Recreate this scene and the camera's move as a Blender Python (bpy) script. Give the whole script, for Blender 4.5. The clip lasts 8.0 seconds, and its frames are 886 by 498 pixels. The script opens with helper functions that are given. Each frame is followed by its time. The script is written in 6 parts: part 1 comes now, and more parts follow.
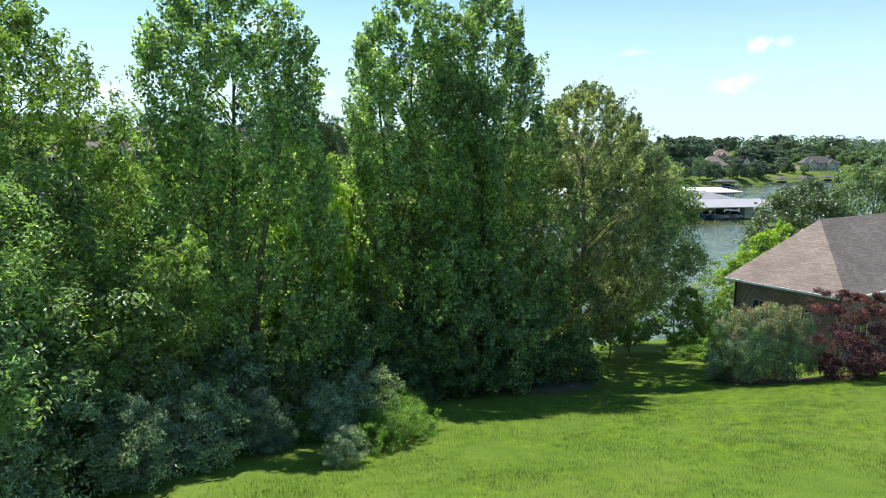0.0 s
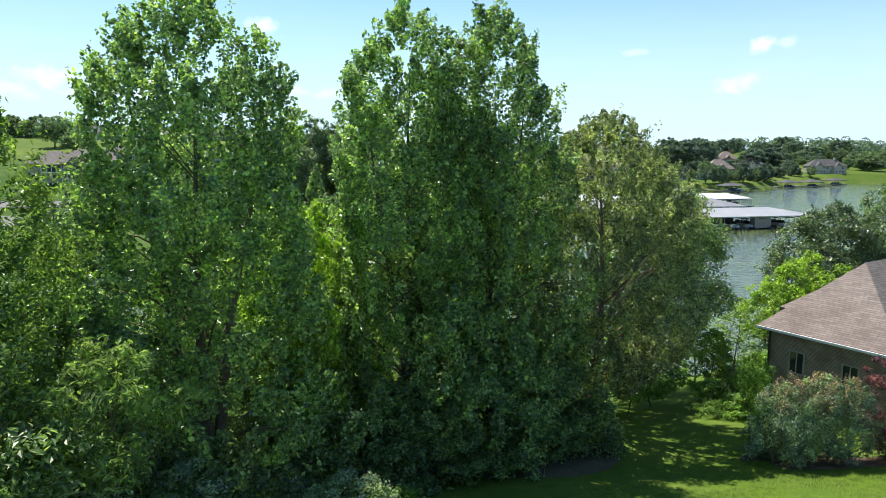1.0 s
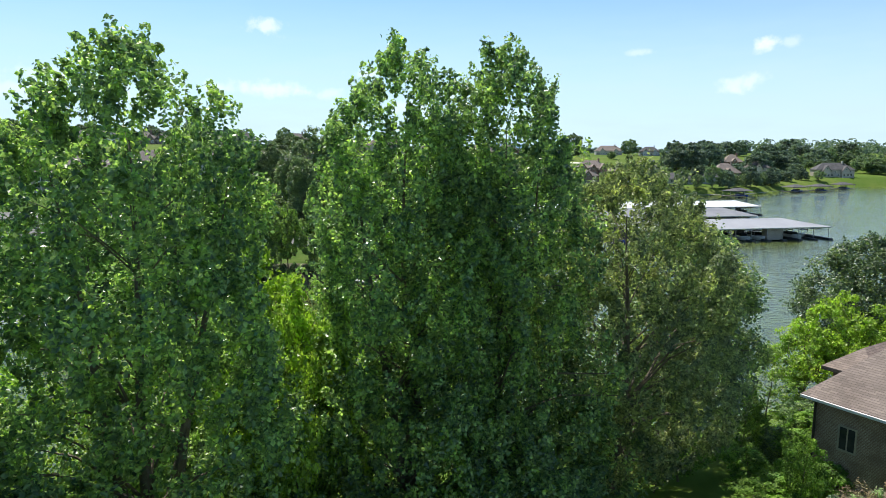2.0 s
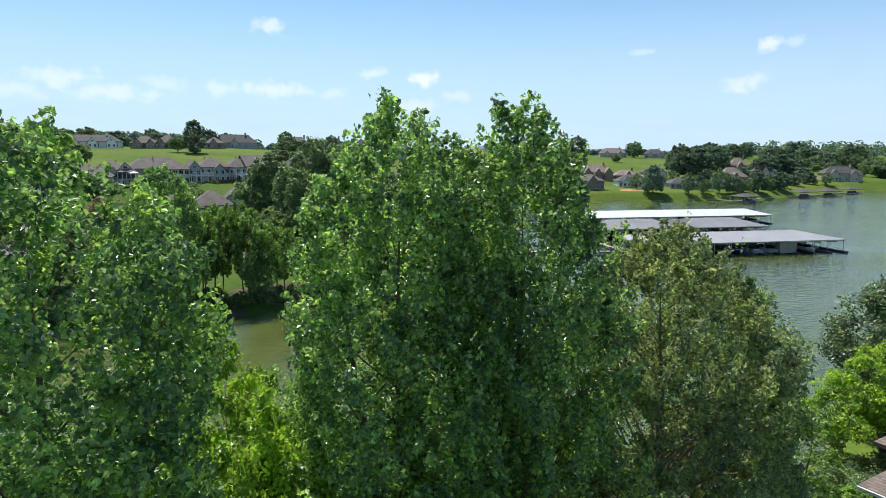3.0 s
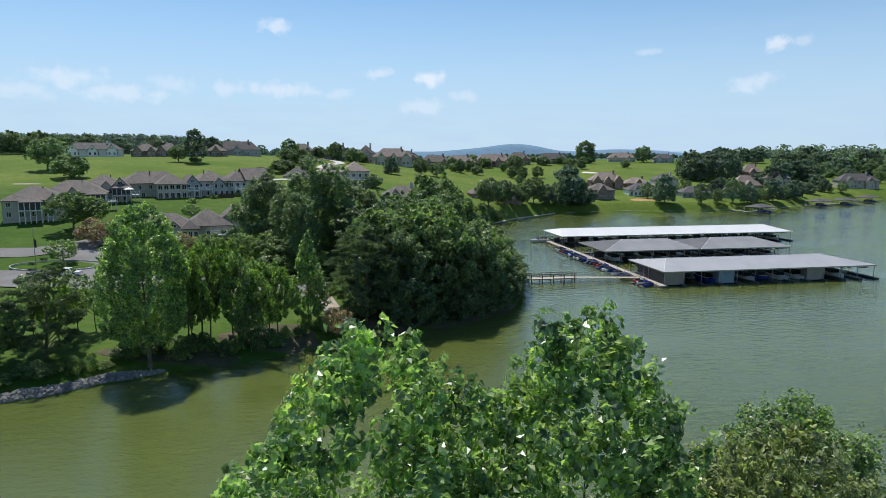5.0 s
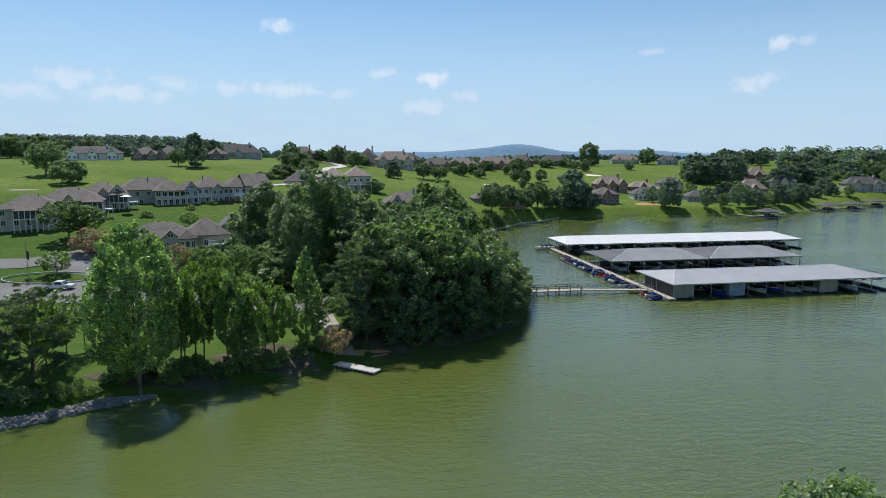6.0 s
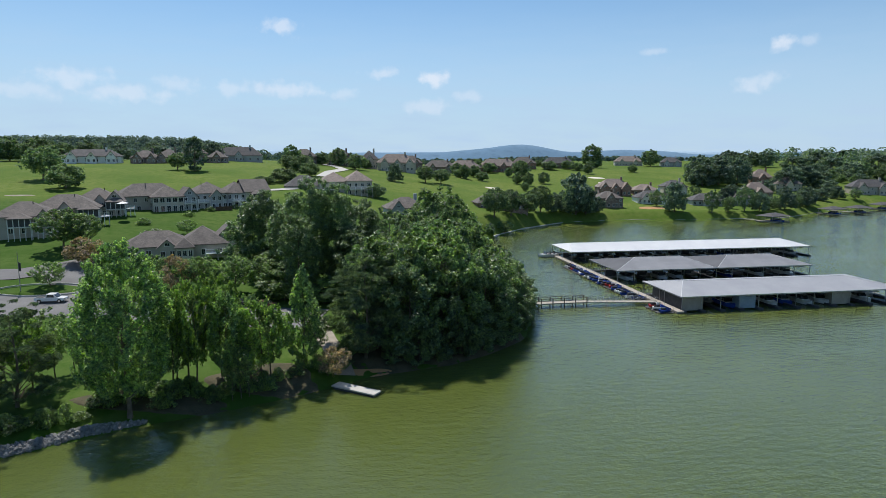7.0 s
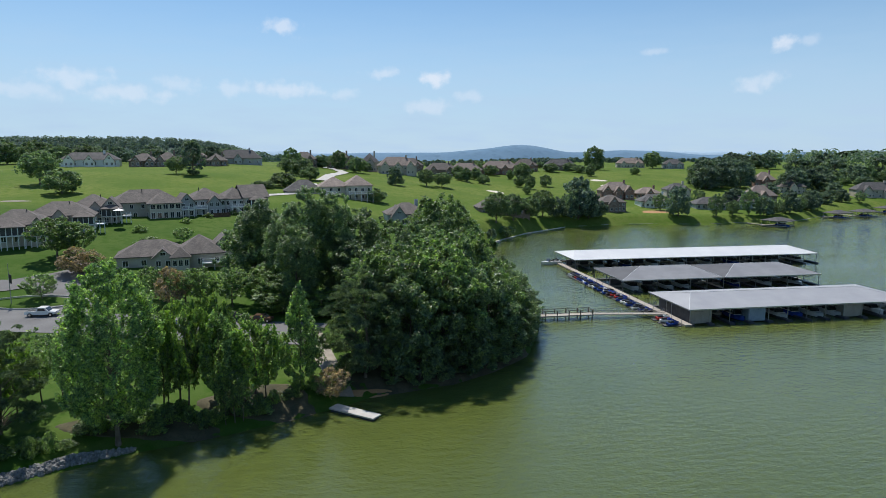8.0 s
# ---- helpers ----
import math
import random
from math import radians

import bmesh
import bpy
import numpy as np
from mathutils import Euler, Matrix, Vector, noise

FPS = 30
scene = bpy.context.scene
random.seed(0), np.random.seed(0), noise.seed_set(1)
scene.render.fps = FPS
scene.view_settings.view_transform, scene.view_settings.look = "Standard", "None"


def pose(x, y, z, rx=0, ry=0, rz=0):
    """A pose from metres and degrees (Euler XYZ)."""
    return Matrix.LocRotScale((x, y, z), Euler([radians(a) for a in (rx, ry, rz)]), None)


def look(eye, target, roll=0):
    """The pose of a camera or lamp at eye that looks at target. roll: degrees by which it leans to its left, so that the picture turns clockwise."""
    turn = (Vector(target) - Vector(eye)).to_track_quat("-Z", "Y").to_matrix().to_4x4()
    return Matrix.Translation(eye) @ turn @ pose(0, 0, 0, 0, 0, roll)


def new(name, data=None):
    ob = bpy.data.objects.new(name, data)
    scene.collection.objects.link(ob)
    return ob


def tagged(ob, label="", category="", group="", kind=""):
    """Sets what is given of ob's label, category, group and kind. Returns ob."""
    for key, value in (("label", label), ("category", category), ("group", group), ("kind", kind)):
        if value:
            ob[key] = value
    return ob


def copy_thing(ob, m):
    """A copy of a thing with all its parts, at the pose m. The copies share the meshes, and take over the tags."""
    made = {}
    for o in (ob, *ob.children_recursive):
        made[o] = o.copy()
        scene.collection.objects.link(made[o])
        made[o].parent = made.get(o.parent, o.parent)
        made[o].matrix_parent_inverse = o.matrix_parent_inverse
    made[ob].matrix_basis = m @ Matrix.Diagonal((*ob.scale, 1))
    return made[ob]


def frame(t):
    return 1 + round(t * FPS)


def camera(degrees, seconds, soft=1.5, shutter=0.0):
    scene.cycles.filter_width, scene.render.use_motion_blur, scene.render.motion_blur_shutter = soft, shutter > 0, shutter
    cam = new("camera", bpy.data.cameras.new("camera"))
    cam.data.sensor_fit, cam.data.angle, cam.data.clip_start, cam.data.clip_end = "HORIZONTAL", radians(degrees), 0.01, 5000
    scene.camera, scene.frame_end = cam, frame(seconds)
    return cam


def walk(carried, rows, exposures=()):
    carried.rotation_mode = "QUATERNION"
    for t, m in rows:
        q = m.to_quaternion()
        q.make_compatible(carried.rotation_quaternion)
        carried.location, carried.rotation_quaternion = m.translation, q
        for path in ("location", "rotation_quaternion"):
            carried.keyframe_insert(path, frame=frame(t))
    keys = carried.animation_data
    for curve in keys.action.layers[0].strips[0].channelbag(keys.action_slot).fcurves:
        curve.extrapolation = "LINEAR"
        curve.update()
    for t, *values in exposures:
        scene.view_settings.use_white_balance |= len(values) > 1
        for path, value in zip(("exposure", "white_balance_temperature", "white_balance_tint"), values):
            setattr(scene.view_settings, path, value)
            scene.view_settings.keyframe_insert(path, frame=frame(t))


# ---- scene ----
# ---- the camera and its flight ----
cam = camera(70.0, 8.0, soft=0.7)
# seconds, x, y, z and heading; the tilt stays the same
PATH = [
    (0.0, -0.030, -0.101, 16.752, -11.164), (0.25, 0.201, 0.988, 17.215, -11.115), (0.5, 0.437, 2.110, 17.724, -11.062),
    (0.75, 0.676, 3.258, 18.271, -11.006), (1.0, 0.917, 4.427, 18.851, -10.947), (1.25, 1.159, 5.613, 19.457, -10.885),
    (1.5, 1.401, 6.809, 20.084, -10.821), (2.0, 1.880, 9.217, 21.379, -10.687), (2.5, 2.348, 11.621, 22.701, -10.547),
    (3.0, 2.798, 13.995, 24.018, -10.406), (3.5, 3.226, 16.317, 25.305, -10.264), (4.0, 3.629, 18.574, 26.544, -10.125),
    (4.5, 4.003, 20.756, 27.722, -9.991), (5.0, 4.348, 22.859, 28.835, -9.865), (5.5, 4.664, 24.885, 29.881, -9.750),
    (6.0, 4.953, 26.841, 30.867, -9.647), (6.5, 5.216, 28.741, 31.806, -9.561), (7.0, 5.457, 30.603, 32.716, -9.492),
    (7.5, 5.682, 32.450, 33.623, -9.444), (8.0, 5.896, 34.313, 34.557, -9.418),
]
TILT = 81.712
walk(cam, [(t, pose(x, y, z, TILT, 0, yaw)) for t, x, y, z, yaw in PATH], exposures=[(0.0, 0.68, 6550, 10), (1.0, 0.62, 6550, 10), (2.5, 0.36, 6500, 10), (4.5, 0.07, 6400, 10), (8.0, -0.08, 6300, 10)])

# ---- sky and sun ----
SUN_EL, SUN_AZ = radians(61), radians(-17)   # azimuth from +y towards +x
sun_dir = Vector((math.sin(SUN_AZ) * math.cos(SUN_EL), math.cos(SUN_AZ) * math.cos(SUN_EL), math.sin(SUN_EL)))
sun = new("sun", bpy.data.lights.new("sun", "SUN"))
sun.data.energy, sun.data.angle, sun.data.color = 5.0, radians(0.53), (1.0, 0.95, 0.87)
sun.matrix_world = look(sun_dir * 400, (0, 0, 0))


def sky_world():
    w = bpy.data.worlds.new("sky")
    scene.world = w
    w.use_nodes = True
    nt = w.node_tree
    nt.nodes.clear()
    N, K = nt.nodes.new, nt.links.new
    out, bg, sky = N("ShaderNodeOutputWorld"), N("ShaderNodeBackground"), N("ShaderNodeTexSky")
    sky.sky_type, sky.sun_disc = "NISHITA", False
    sky.sun_elevation, sky.sun_rotation = SUN_EL, SUN_AZ
    sky.altitude, sky.air_density, sky.dust_density, sky.ozone_density = 250, 1.0, 0.1, 4.0
    bg.inputs["Strength"].default_value = 0.113
    co, sep = N("ShaderNodeTexCoord"), N("ShaderNodeSeparateXYZ")
    K(co.outputs["Generated"], sep.inputs[0])

    def m(op, a, b=None):
        n = N("ShaderNodeMath")
        n.operation = op
        for i, v in enumerate((a, b)):
            if v is None:
                continue
            if isinstance(v, (int, float)):
                n.inputs[i].default_value = v
            else:
                K(v, n.inputs[i])
        return n.outputs[0]

    az, el = m("ARCTAN2", sep.outputs[0], sep.outputs[1]), m("ARCSINE", sep.outputs[2])
    comb = N("ShaderNodeCombineXYZ")
    K(az, comb.inputs[0]), K(el, comb.inputs[1])
    rag = N("ShaderNodeTexNoise")
    rag.inputs["Scale"].default_value, rag.inputs["Detail"].default_value = 48, 6
    K(comb.outputs[0], rag.inputs["Vector"])
    # puffs of fair-weather cloud: heading and elevation in degrees, half sizes, strength
    puffs = [(-4.4, 10.7, 1.4, 0.6, .75), (37.1, 8.7, 0.9, 0.55, .95), (38.7, 8.75, 0.7, 0.4, .4), (35.3, 5.8, 1.2, 0.45, .75),
             (-20.1, 5.9, 1.6, 0.6, .75), (8.8, 6.8, 1.2, 0.7, 1.0), (4.2, 7.2, 1.4, 0.42, .6), (-4.4, 5.7, 2.1, 0.4, .8),
             (-8.4, 5.6, 1.2, 0.4, .6), (-16.5, 5.0, 2.2, 0.5, .7), (0.8, 5.4, 0.9, 0.33, .5), (8.3, 4.4, 1.4, 0.45, .6),
             (11.7, 5.3, 0.8, 0.35, .5), (27.2, 8.6, 1.1, 0.28, .4), (-24.2, 5.0, 2.6, 0.5, .55), (-12.9, 5.9, 1.1, 0.4, .5)]
    total = None
    wob = m("MULTIPLY", m("SUBTRACT", rag.outputs[0], 0.5), 3.0)
    for a, e, sa, se, s in puffs:
        if e < 6.5:   # the low row is thin and wide
            sa, se, s = sa * 1.5, se * 1.45, s * 0.8
        u = m("MULTIPLY", m("SUBTRACT", az, radians(a)), 1 / radians(sa))
        v = m("MULTIPLY", m("SUBTRACT", el, radians(e)), 1 / radians(se))
        d = m("ADD", m("SQRT", m("ADD", m("MULTIPLY", u, u), m("MULTIPLY", v, v))), wob)
        soft = N("ShaderNodeMapRange")
        soft.interpolation_type = "SMOOTHSTEP"
        K(d, soft.inputs[0])
        for i, val in enumerate((1.35, 0.1, 0.0, s)):
            soft.inputs[i + 1].default_value = val
        total = soft.outputs[0] if total is None else m("MAXIMUM", total, soft.outputs[0])
    # thin bank of haze cloud low over the land
    stretch = N("ShaderNodeVectorMath")
    stretch.operation = "MULTIPLY"
    K(comb.outputs[0], stretch.inputs[0])
    stretch.inputs[1].default_value = (7, 34, 1)
    bank = N("ShaderNodeTexNoise")
    bank.inputs["Scale"].default_value, bank.inputs["Detail"].default_value = 1.6, 7
    K(stretch.outputs[0], bank.inputs["Vector"])
    low = N("ShaderNodeMapRange")
    low.interpolation_type = "SMOOTHSTEP"
    K(el, low.inputs[0])
    for i, val in enumerate((radians(17.0), radians(0.5), 0.0, 1.0)):
        low.inputs[i + 1].default_value = val
    veil = N("ShaderNodeMapRange")
    K(bank.outputs[0], veil.inputs[0])
    for i, val in enumerate((0.40, 0.72, 0.85, 1.0)):
        veil.inputs[i + 1].default_value = val
    cool = N("ShaderNodeMixRGB")
    cool.blend_type, cool.inputs[0].default_value, cool.inputs[2].default_value = "MULTIPLY", 1.0, (0.90, 1.03, 1.03, 1)
    K(sky.outputs[0], cool.inputs[1])
    hazy = N("ShaderNodeMixRGB")
    K(m("MULTIPLY", low.outputs[0], veil.outputs[0]), hazy.inputs[0]), K(cool.outputs[0], hazy.inputs[1])
    hazy.inputs[2].default_value = (4.5, 5.95, 7.6, 1)
    mix = N("ShaderNodeMixRGB")
    K(m("MULTIPLY", total, 0.75), mix.inputs[0]), K(hazy.outputs[0], mix.inputs[1])
    mix.inputs[2].default_value = (7.6, 8.0, 8.7, 1)
    K(mix.outputs[0], bg.inputs[0]), K(bg.outputs[0], out.inputs[0])


sky_world()

# ---- materials ----
def material(name):
    mat = bpy.data.materials.new(name)
    mat.use_nodes = True
    nt = mat.node_tree
    return mat, nt, nt.nodes["Principled BSDF"]


def noise_mix(nt, vec, scale, a, b, lo=0.35, hi=0.65, detail=5):
    """A colour that wavers between a and b over patches of 1 / scale metres."""
    n, r = nt.nodes.new("ShaderNodeTexNoise"), nt.nodes.new("ShaderNodeMapRange")
    n.inputs["Scale"].default_value, n.inputs["Detail"].default_value = scale, detail
    nt.links.new(vec, n.inputs["Vector"]), nt.links.new(n.outputs[0], r.inputs[0])
    r.inputs[1].default_value, r.inputs[2].default_value = lo, hi
    mx = nt.nodes.new("ShaderNodeMixRGB")
    nt.links.new(r.outputs[0], mx.inputs[0])
    for i, c in ((1, a), (2, b)):
        if isinstance(c, tuple):
            mx.inputs[i].default_value = (*c, 1)
        else:
            nt.links.new(c, mx.inputs[i])
    return mx.outputs[0], n.outputs[0]


def coords(nt, kind="Object"):
    return nt.nodes.new("ShaderNodeTexCoord").outputs[kind]


def bump(nt, fac, strength, dist, shader):
    b = nt.nodes.new("ShaderNodeBump")
    b.inputs["Strength"].default_value, b.inputs["Distance"].default_value = strength, dist
    nt.links.new(fac, b.inputs["Height"]), nt.links.new(b.outputs[0], shader.inputs["Normal"])


def plain(name, a, b, rough=0.7, scale=3.0, fine=40.0, metal=0.0, bumps=0.3, dist=0.01, spec=0.4, vary=0.0):
    """Two tones at two scales, with fine relief; vary: how far each object's tone strays."""
    mat, nt, sh = material(name)
    vec = coords(nt)
    c, _ = noise_mix(nt, vec, scale, a, b)
    dark = tuple(v * 0.82 for v in a)
    c2, f = noise_mix(nt, vec, fine, c, dark, 0.5, 0.8, 3)
    if vary:
        info, hsv, mr = nt.nodes.new("ShaderNodeObjectInfo"), nt.nodes.new("ShaderNodeHueSaturation"), nt.nodes.new("ShaderNodeMapRange")
        mr.inputs[3].default_value, mr.inputs[4].default_value = 1 - vary, 1 + vary
        nt.links.new(info.outputs["Random"], mr.inputs[0]), nt.links.new(mr.outputs[0], hsv.inputs["Value"])
        nt.links.new(c2, hsv.inputs["Color"])
        c2 = hsv.outputs[0]
    nt.links.new(c2, sh.inputs["Base Color"])
    sh.inputs["Roughness"].default_value, sh.inputs["Metallic"].default_value = rough, metal
    sh.inputs["Specular IOR Level"].default_value = spec
    bump(nt, f, bumps, dist, sh)
    return mat


def leafy(name, a, b, glow=0.35, rough=0.40, spread=0.28, gloss=0.6):
    """Leaves: each one and each plant has its own tone, and light comes through from behind."""
    mat, nt, sh = material(name)
    geo, info = nt.nodes.new("ShaderNodeNewGeometry"), nt.nodes.new("ShaderNodeObjectInfo")
    mx = nt.nodes.new("ShaderNodeMixRGB")
    nt.links.new(geo.outputs["Random Per Island"], mx.inputs[0])
    mx.inputs[1].default_value, mx.inputs[2].default_value = (*a, 1), (*b, 1)
    # boughs differ: young yellowish growth on some, older bluish leaves on others
    patch, _ = noise_mix(nt, coords(nt), 0.55, (0.74, 0.78, 0.92), (1.46, 1.34, 0.92), 0.36, 0.70, 4)
    # finer noise paints lit tufts and dark gaps into the leaf colour
    tufts, _ = noise_mix(nt, coords(nt), 2.4, (0.50, 0.52, 0.56), (1.50, 1.44, 1.34), 0.36, 0.64, 3)
    mul, mul2 = nt.nodes.new("ShaderNodeMixRGB"), nt.nodes.new("ShaderNodeMixRGB")
    for n_ in (mul, mul2):
        n_.blend_type, n_.inputs[0].default_value = "MULTIPLY", 1.0
    nt.links.new(mx.outputs[0], mul2.inputs[1]), nt.links.new(tufts, mul2.inputs[2])
    nt.links.new(mul2.outputs[0], mul.inputs[1]), nt.links.new(patch, mul.inputs[2])
    hsv, mr = nt.nodes.new("ShaderNodeHueSaturation"), nt.nodes.new("ShaderNodeMapRange")
    mr.inputs[3].default_value, mr.inputs[4].default_value = 1 - spread, 1 + spread
    nt.links.new(info.outputs["Random"], mr.inputs[0]), nt.links.new(mr.outputs[0], hsv.inputs["Value"])
    nt.links.new(mul.outputs[0], hsv.inputs["Color"]), nt.links.new(hsv.outputs[0], sh.inputs["Base Color"])
    sh.inputs["Roughness"].default_value, sh.inputs["Specular IOR Level"].default_value = rough, gloss
    tr, mix = nt.nodes.new("ShaderNodeBsdfTranslucent"), nt.nodes.new("ShaderNodeMixShader")
    warm = nt.nodes.new("ShaderNodeMixRGB")
    warm.blend_type, warm.inputs[0].default_value, warm.inputs[2].default_value = "MULTIPLY", 1.0, (1.24, 1.42, 0.74, 1)
    nt.links.new(hsv.outputs[0], warm.inputs[1]), nt.links.new(warm.outputs[0], tr.inputs[0])
    mix.inputs[0].default_value = glow
    nt.links.new(sh.outputs[0], mix.inputs[1]), nt.links.new(tr.outputs[0], mix.inputs[2])
    nt.links.new(mix.outputs[0], nt.nodes["Material Output"].inputs[0])
    return mat


def grass_mat():
    mat, nt, sh = material("mown_grass")
    vec = coords(nt)
    # fairways, the greener mown slopes round the houses below them, and rough between the two
    far, _ = noise_mix(nt, vec, 0.03, (0.092, 0.144, 0.026), (0.146, 0.184, 0.042), 0.38, 0.62)
    far, _ = noise_mix(nt, vec, 0.4, far, (0.074, 0.134, 0.013), 0.45, 0.75)
    low_, _ = noise_mix(nt, vec, 0.05, (0.054, 0.104, 0.019), (0.086, 0.132, 0.028), 0.38, 0.62)
    low_, _ = noise_mix(nt, vec, 0.5, low_, (0.040, 0.092, 0.009), 0.45, 0.75)
    wavy = nt.nodes.new("ShaderNodeTexNoise")
    wavy.inputs["Scale"].default_value, wavy.inputs["Detail"].default_value = 0.02, 3
    nt.links.new(vec, wavy.inputs["Vector"])
    sp0, ma, mr0, mx0 = nt.nodes.new("ShaderNodeSeparateXYZ"), nt.nodes.new("ShaderNodeMath"), nt.nodes.new("ShaderNodeMapRange"), nt.nodes.new("ShaderNodeMixRGB")
    nt.links.new(vec, sp0.inputs[0])
    ma.operation = "MULTIPLY_ADD"
    nt.links.new(wavy.outputs[0], ma.inputs[0]), nt.links.new(sp0.outputs[1], ma.inputs[2])
    ma.inputs[1].default_value = 40
    mr0.inputs[1].default_value, mr0.inputs[2].default_value = 286, 302
    nt.links.new(ma.outputs[0], mr0.inputs[0]), nt.links.new(mr0.outputs[0], mx0.inputs[0])
    nt.links.new(low_, mx0.inputs[1]), nt.links.new(far, mx0.inputs[2])
    far, _ = noise_mix(nt, vec, 9.0, mx0.outputs[0], (0.036, 0.074, 0.010), 0.5, 0.85, 8)
    # the watered garden lawn is a greener sort than the fairways across the lake
    lawn, _ = noise_mix(nt, vec, 0.22, (0.092, 0.152, 0.022), (0.120, 0.172, 0.030), 0.38, 0.62)
    lawn, _ = noise_mix(nt, vec, 1.3, lawn, (0.078, 0.136, 0.018), 0.42, 0.72)
    lawn, f = noise_mix(nt, vec, 14.0, lawn, (0.066, 0.116, 0.016), 0.45, 0.85, 8)
    sp, mr, mx = nt.nodes.new("ShaderNodeSeparateXYZ"), nt.nodes.new("ShaderNodeMapRange"), nt.nodes.new("ShaderNodeMixRGB")
    nt.links.new(vec, sp.inputs[0]), nt.links.new(sp.outputs[1], mr.inputs[0])
    mr.inputs[1].default_value, mr.inputs[2].default_value = 55, 75
    nt.links.new(mr.outputs[0], mx.inputs[0]), nt.links.new(lawn, mx.inputs[1]), nt.links.new(far, mx.inputs[2])
    c = mx.outputs[0]
    nt.links.new(c, sh.inputs["Base Color"])
    sh.inputs["Roughness"].default_value, sh.inputs["Specular IOR Level"].default_value = 0.9, 0.06
    bump(nt, f, 0.3, 0.03, sh)
    return mat


def water_mat():
    mat, nt, sh = material("lake_water")
    vec = coords(nt)
    c, _ = noise_mix(nt, vec, 0.02, (0.080, 0.104, 0.024), (0.096, 0.118, 0.030))
    nt.links.new(c, sh.inputs["Base Color"])
    sh.inputs["Roughness"].default_value, sh.inputs["IOR"].default_value = 0.03, 1.42
    sh.inputs["Specular IOR Level"].default_value = 0.85
    # light spreads a metre or two in the murk
    sh.subsurface_method = "BURLEY"
    sh.inputs["Subsurface Weight"].default_value, sh.inputs["Subsurface Scale"].default_value = 1.0, 1.6
    sh.inputs["Subsurface Radius"].default_value = (1.0, 1.0, 0.6)
    stretch = nt.nodes.new("ShaderNodeVectorMath")
    stretch.operation, stretch.inputs[1].default_value = "MULTIPLY", (0.75, 1.35, 1)
    nt.links.new(vec, stretch.inputs[0])
    waves = []
    for scale_, detail_ in ((0.75, 3), (2.6, 4), (0.04, 3)):
        n = nt.nodes.new("ShaderNodeTexNoise")
        n.inputs["Scale"].default_value, n.inputs["Detail"].default_value = scale_, detail_
        nt.links.new(stretch.outputs[0], n.inputs["Vector"])
        waves.append(n.outputs[0])
    both, calm, gust = nt.nodes.new("ShaderNodeMath"), nt.nodes.new("ShaderNodeMath"), nt.nodes.new("ShaderNodeMapRange")
    both.operation, both.inputs[1].default_value, calm.operation = "MULTIPLY_ADD", 0.38, "MULTIPLY"
    nt.links.new(waves[1], both.inputs[0]), nt.links.new(waves[0], both.inputs[2])
    nt.links.new(waves[2], gust.inputs[0])
    for i_, v_ in enumerate((0.35, 0.65, 0.55, 1.0)):
        gust.inputs[i_ + 1].default_value = v_
    nt.links.new(both.outputs[0], calm.inputs[0]), nt.links.new(gust.outputs[0], calm.inputs[1])
    bump(nt, calm.outputs[0], 1.0, 0.20, sh)
    return mat


def shingle_mat(name, a, b):
    """Shingle courses about 0.14 m high that follow the slope's height."""
    mat, nt, sh = material(name)
    vec = coords(nt)
    c, _ = noise_mix(nt, vec, 0.5, a, b)
    br = nt.nodes.new("ShaderNodeTexBrick")
    br.inputs["Scale"].default_value = 1.0
    br.inputs["Brick Width"].default_value, br.inputs["Row Height"].default_value = 0.42, 0.10
    br.inputs["Mortar Size"].default_value = 0.008
    br.inputs["Color1"].default_value, br.inputs["Color2"].default_value = (0.80, 0.80, 0.80, 1), (1.15, 1.15, 1.15, 1)
    br.inputs["Mortar"].default_value = (0.5, 0.5, 0.5, 1)
    sp, add, cb = nt.nodes.new("ShaderNodeSeparateXYZ"), nt.nodes.new("ShaderNodeMath"), nt.nodes.new("ShaderNodeCombineXYZ")
    nt.links.new(vec, sp.inputs[0]), nt.links.new(sp.outputs[0], add.inputs[0]), nt.links.new(sp.outputs[1], add.inputs[1])
    nt.links.new(add.outputs[0], cb.inputs[0]), nt.links.new(sp.outputs[2], cb.inputs[1]), nt.links.new(cb.outputs[0], br.inputs["Vector"])
    mul = nt.nodes.new("ShaderNodeMixRGB")
    mul.blend_type, mul.inputs[0].default_value = "MULTIPLY", 1.0
    nt.links.new(c, mul.inputs[1]), nt.links.new(br.outputs["Color"], mul.inputs[2])
    nt.links.new(mul.outputs[0], sh.inputs["Base Color"])
    sh.inputs["Roughness"].default_value = 0.85
    bump(nt, br.outputs["Color"], 0.4, 0.02, sh)
    return mat


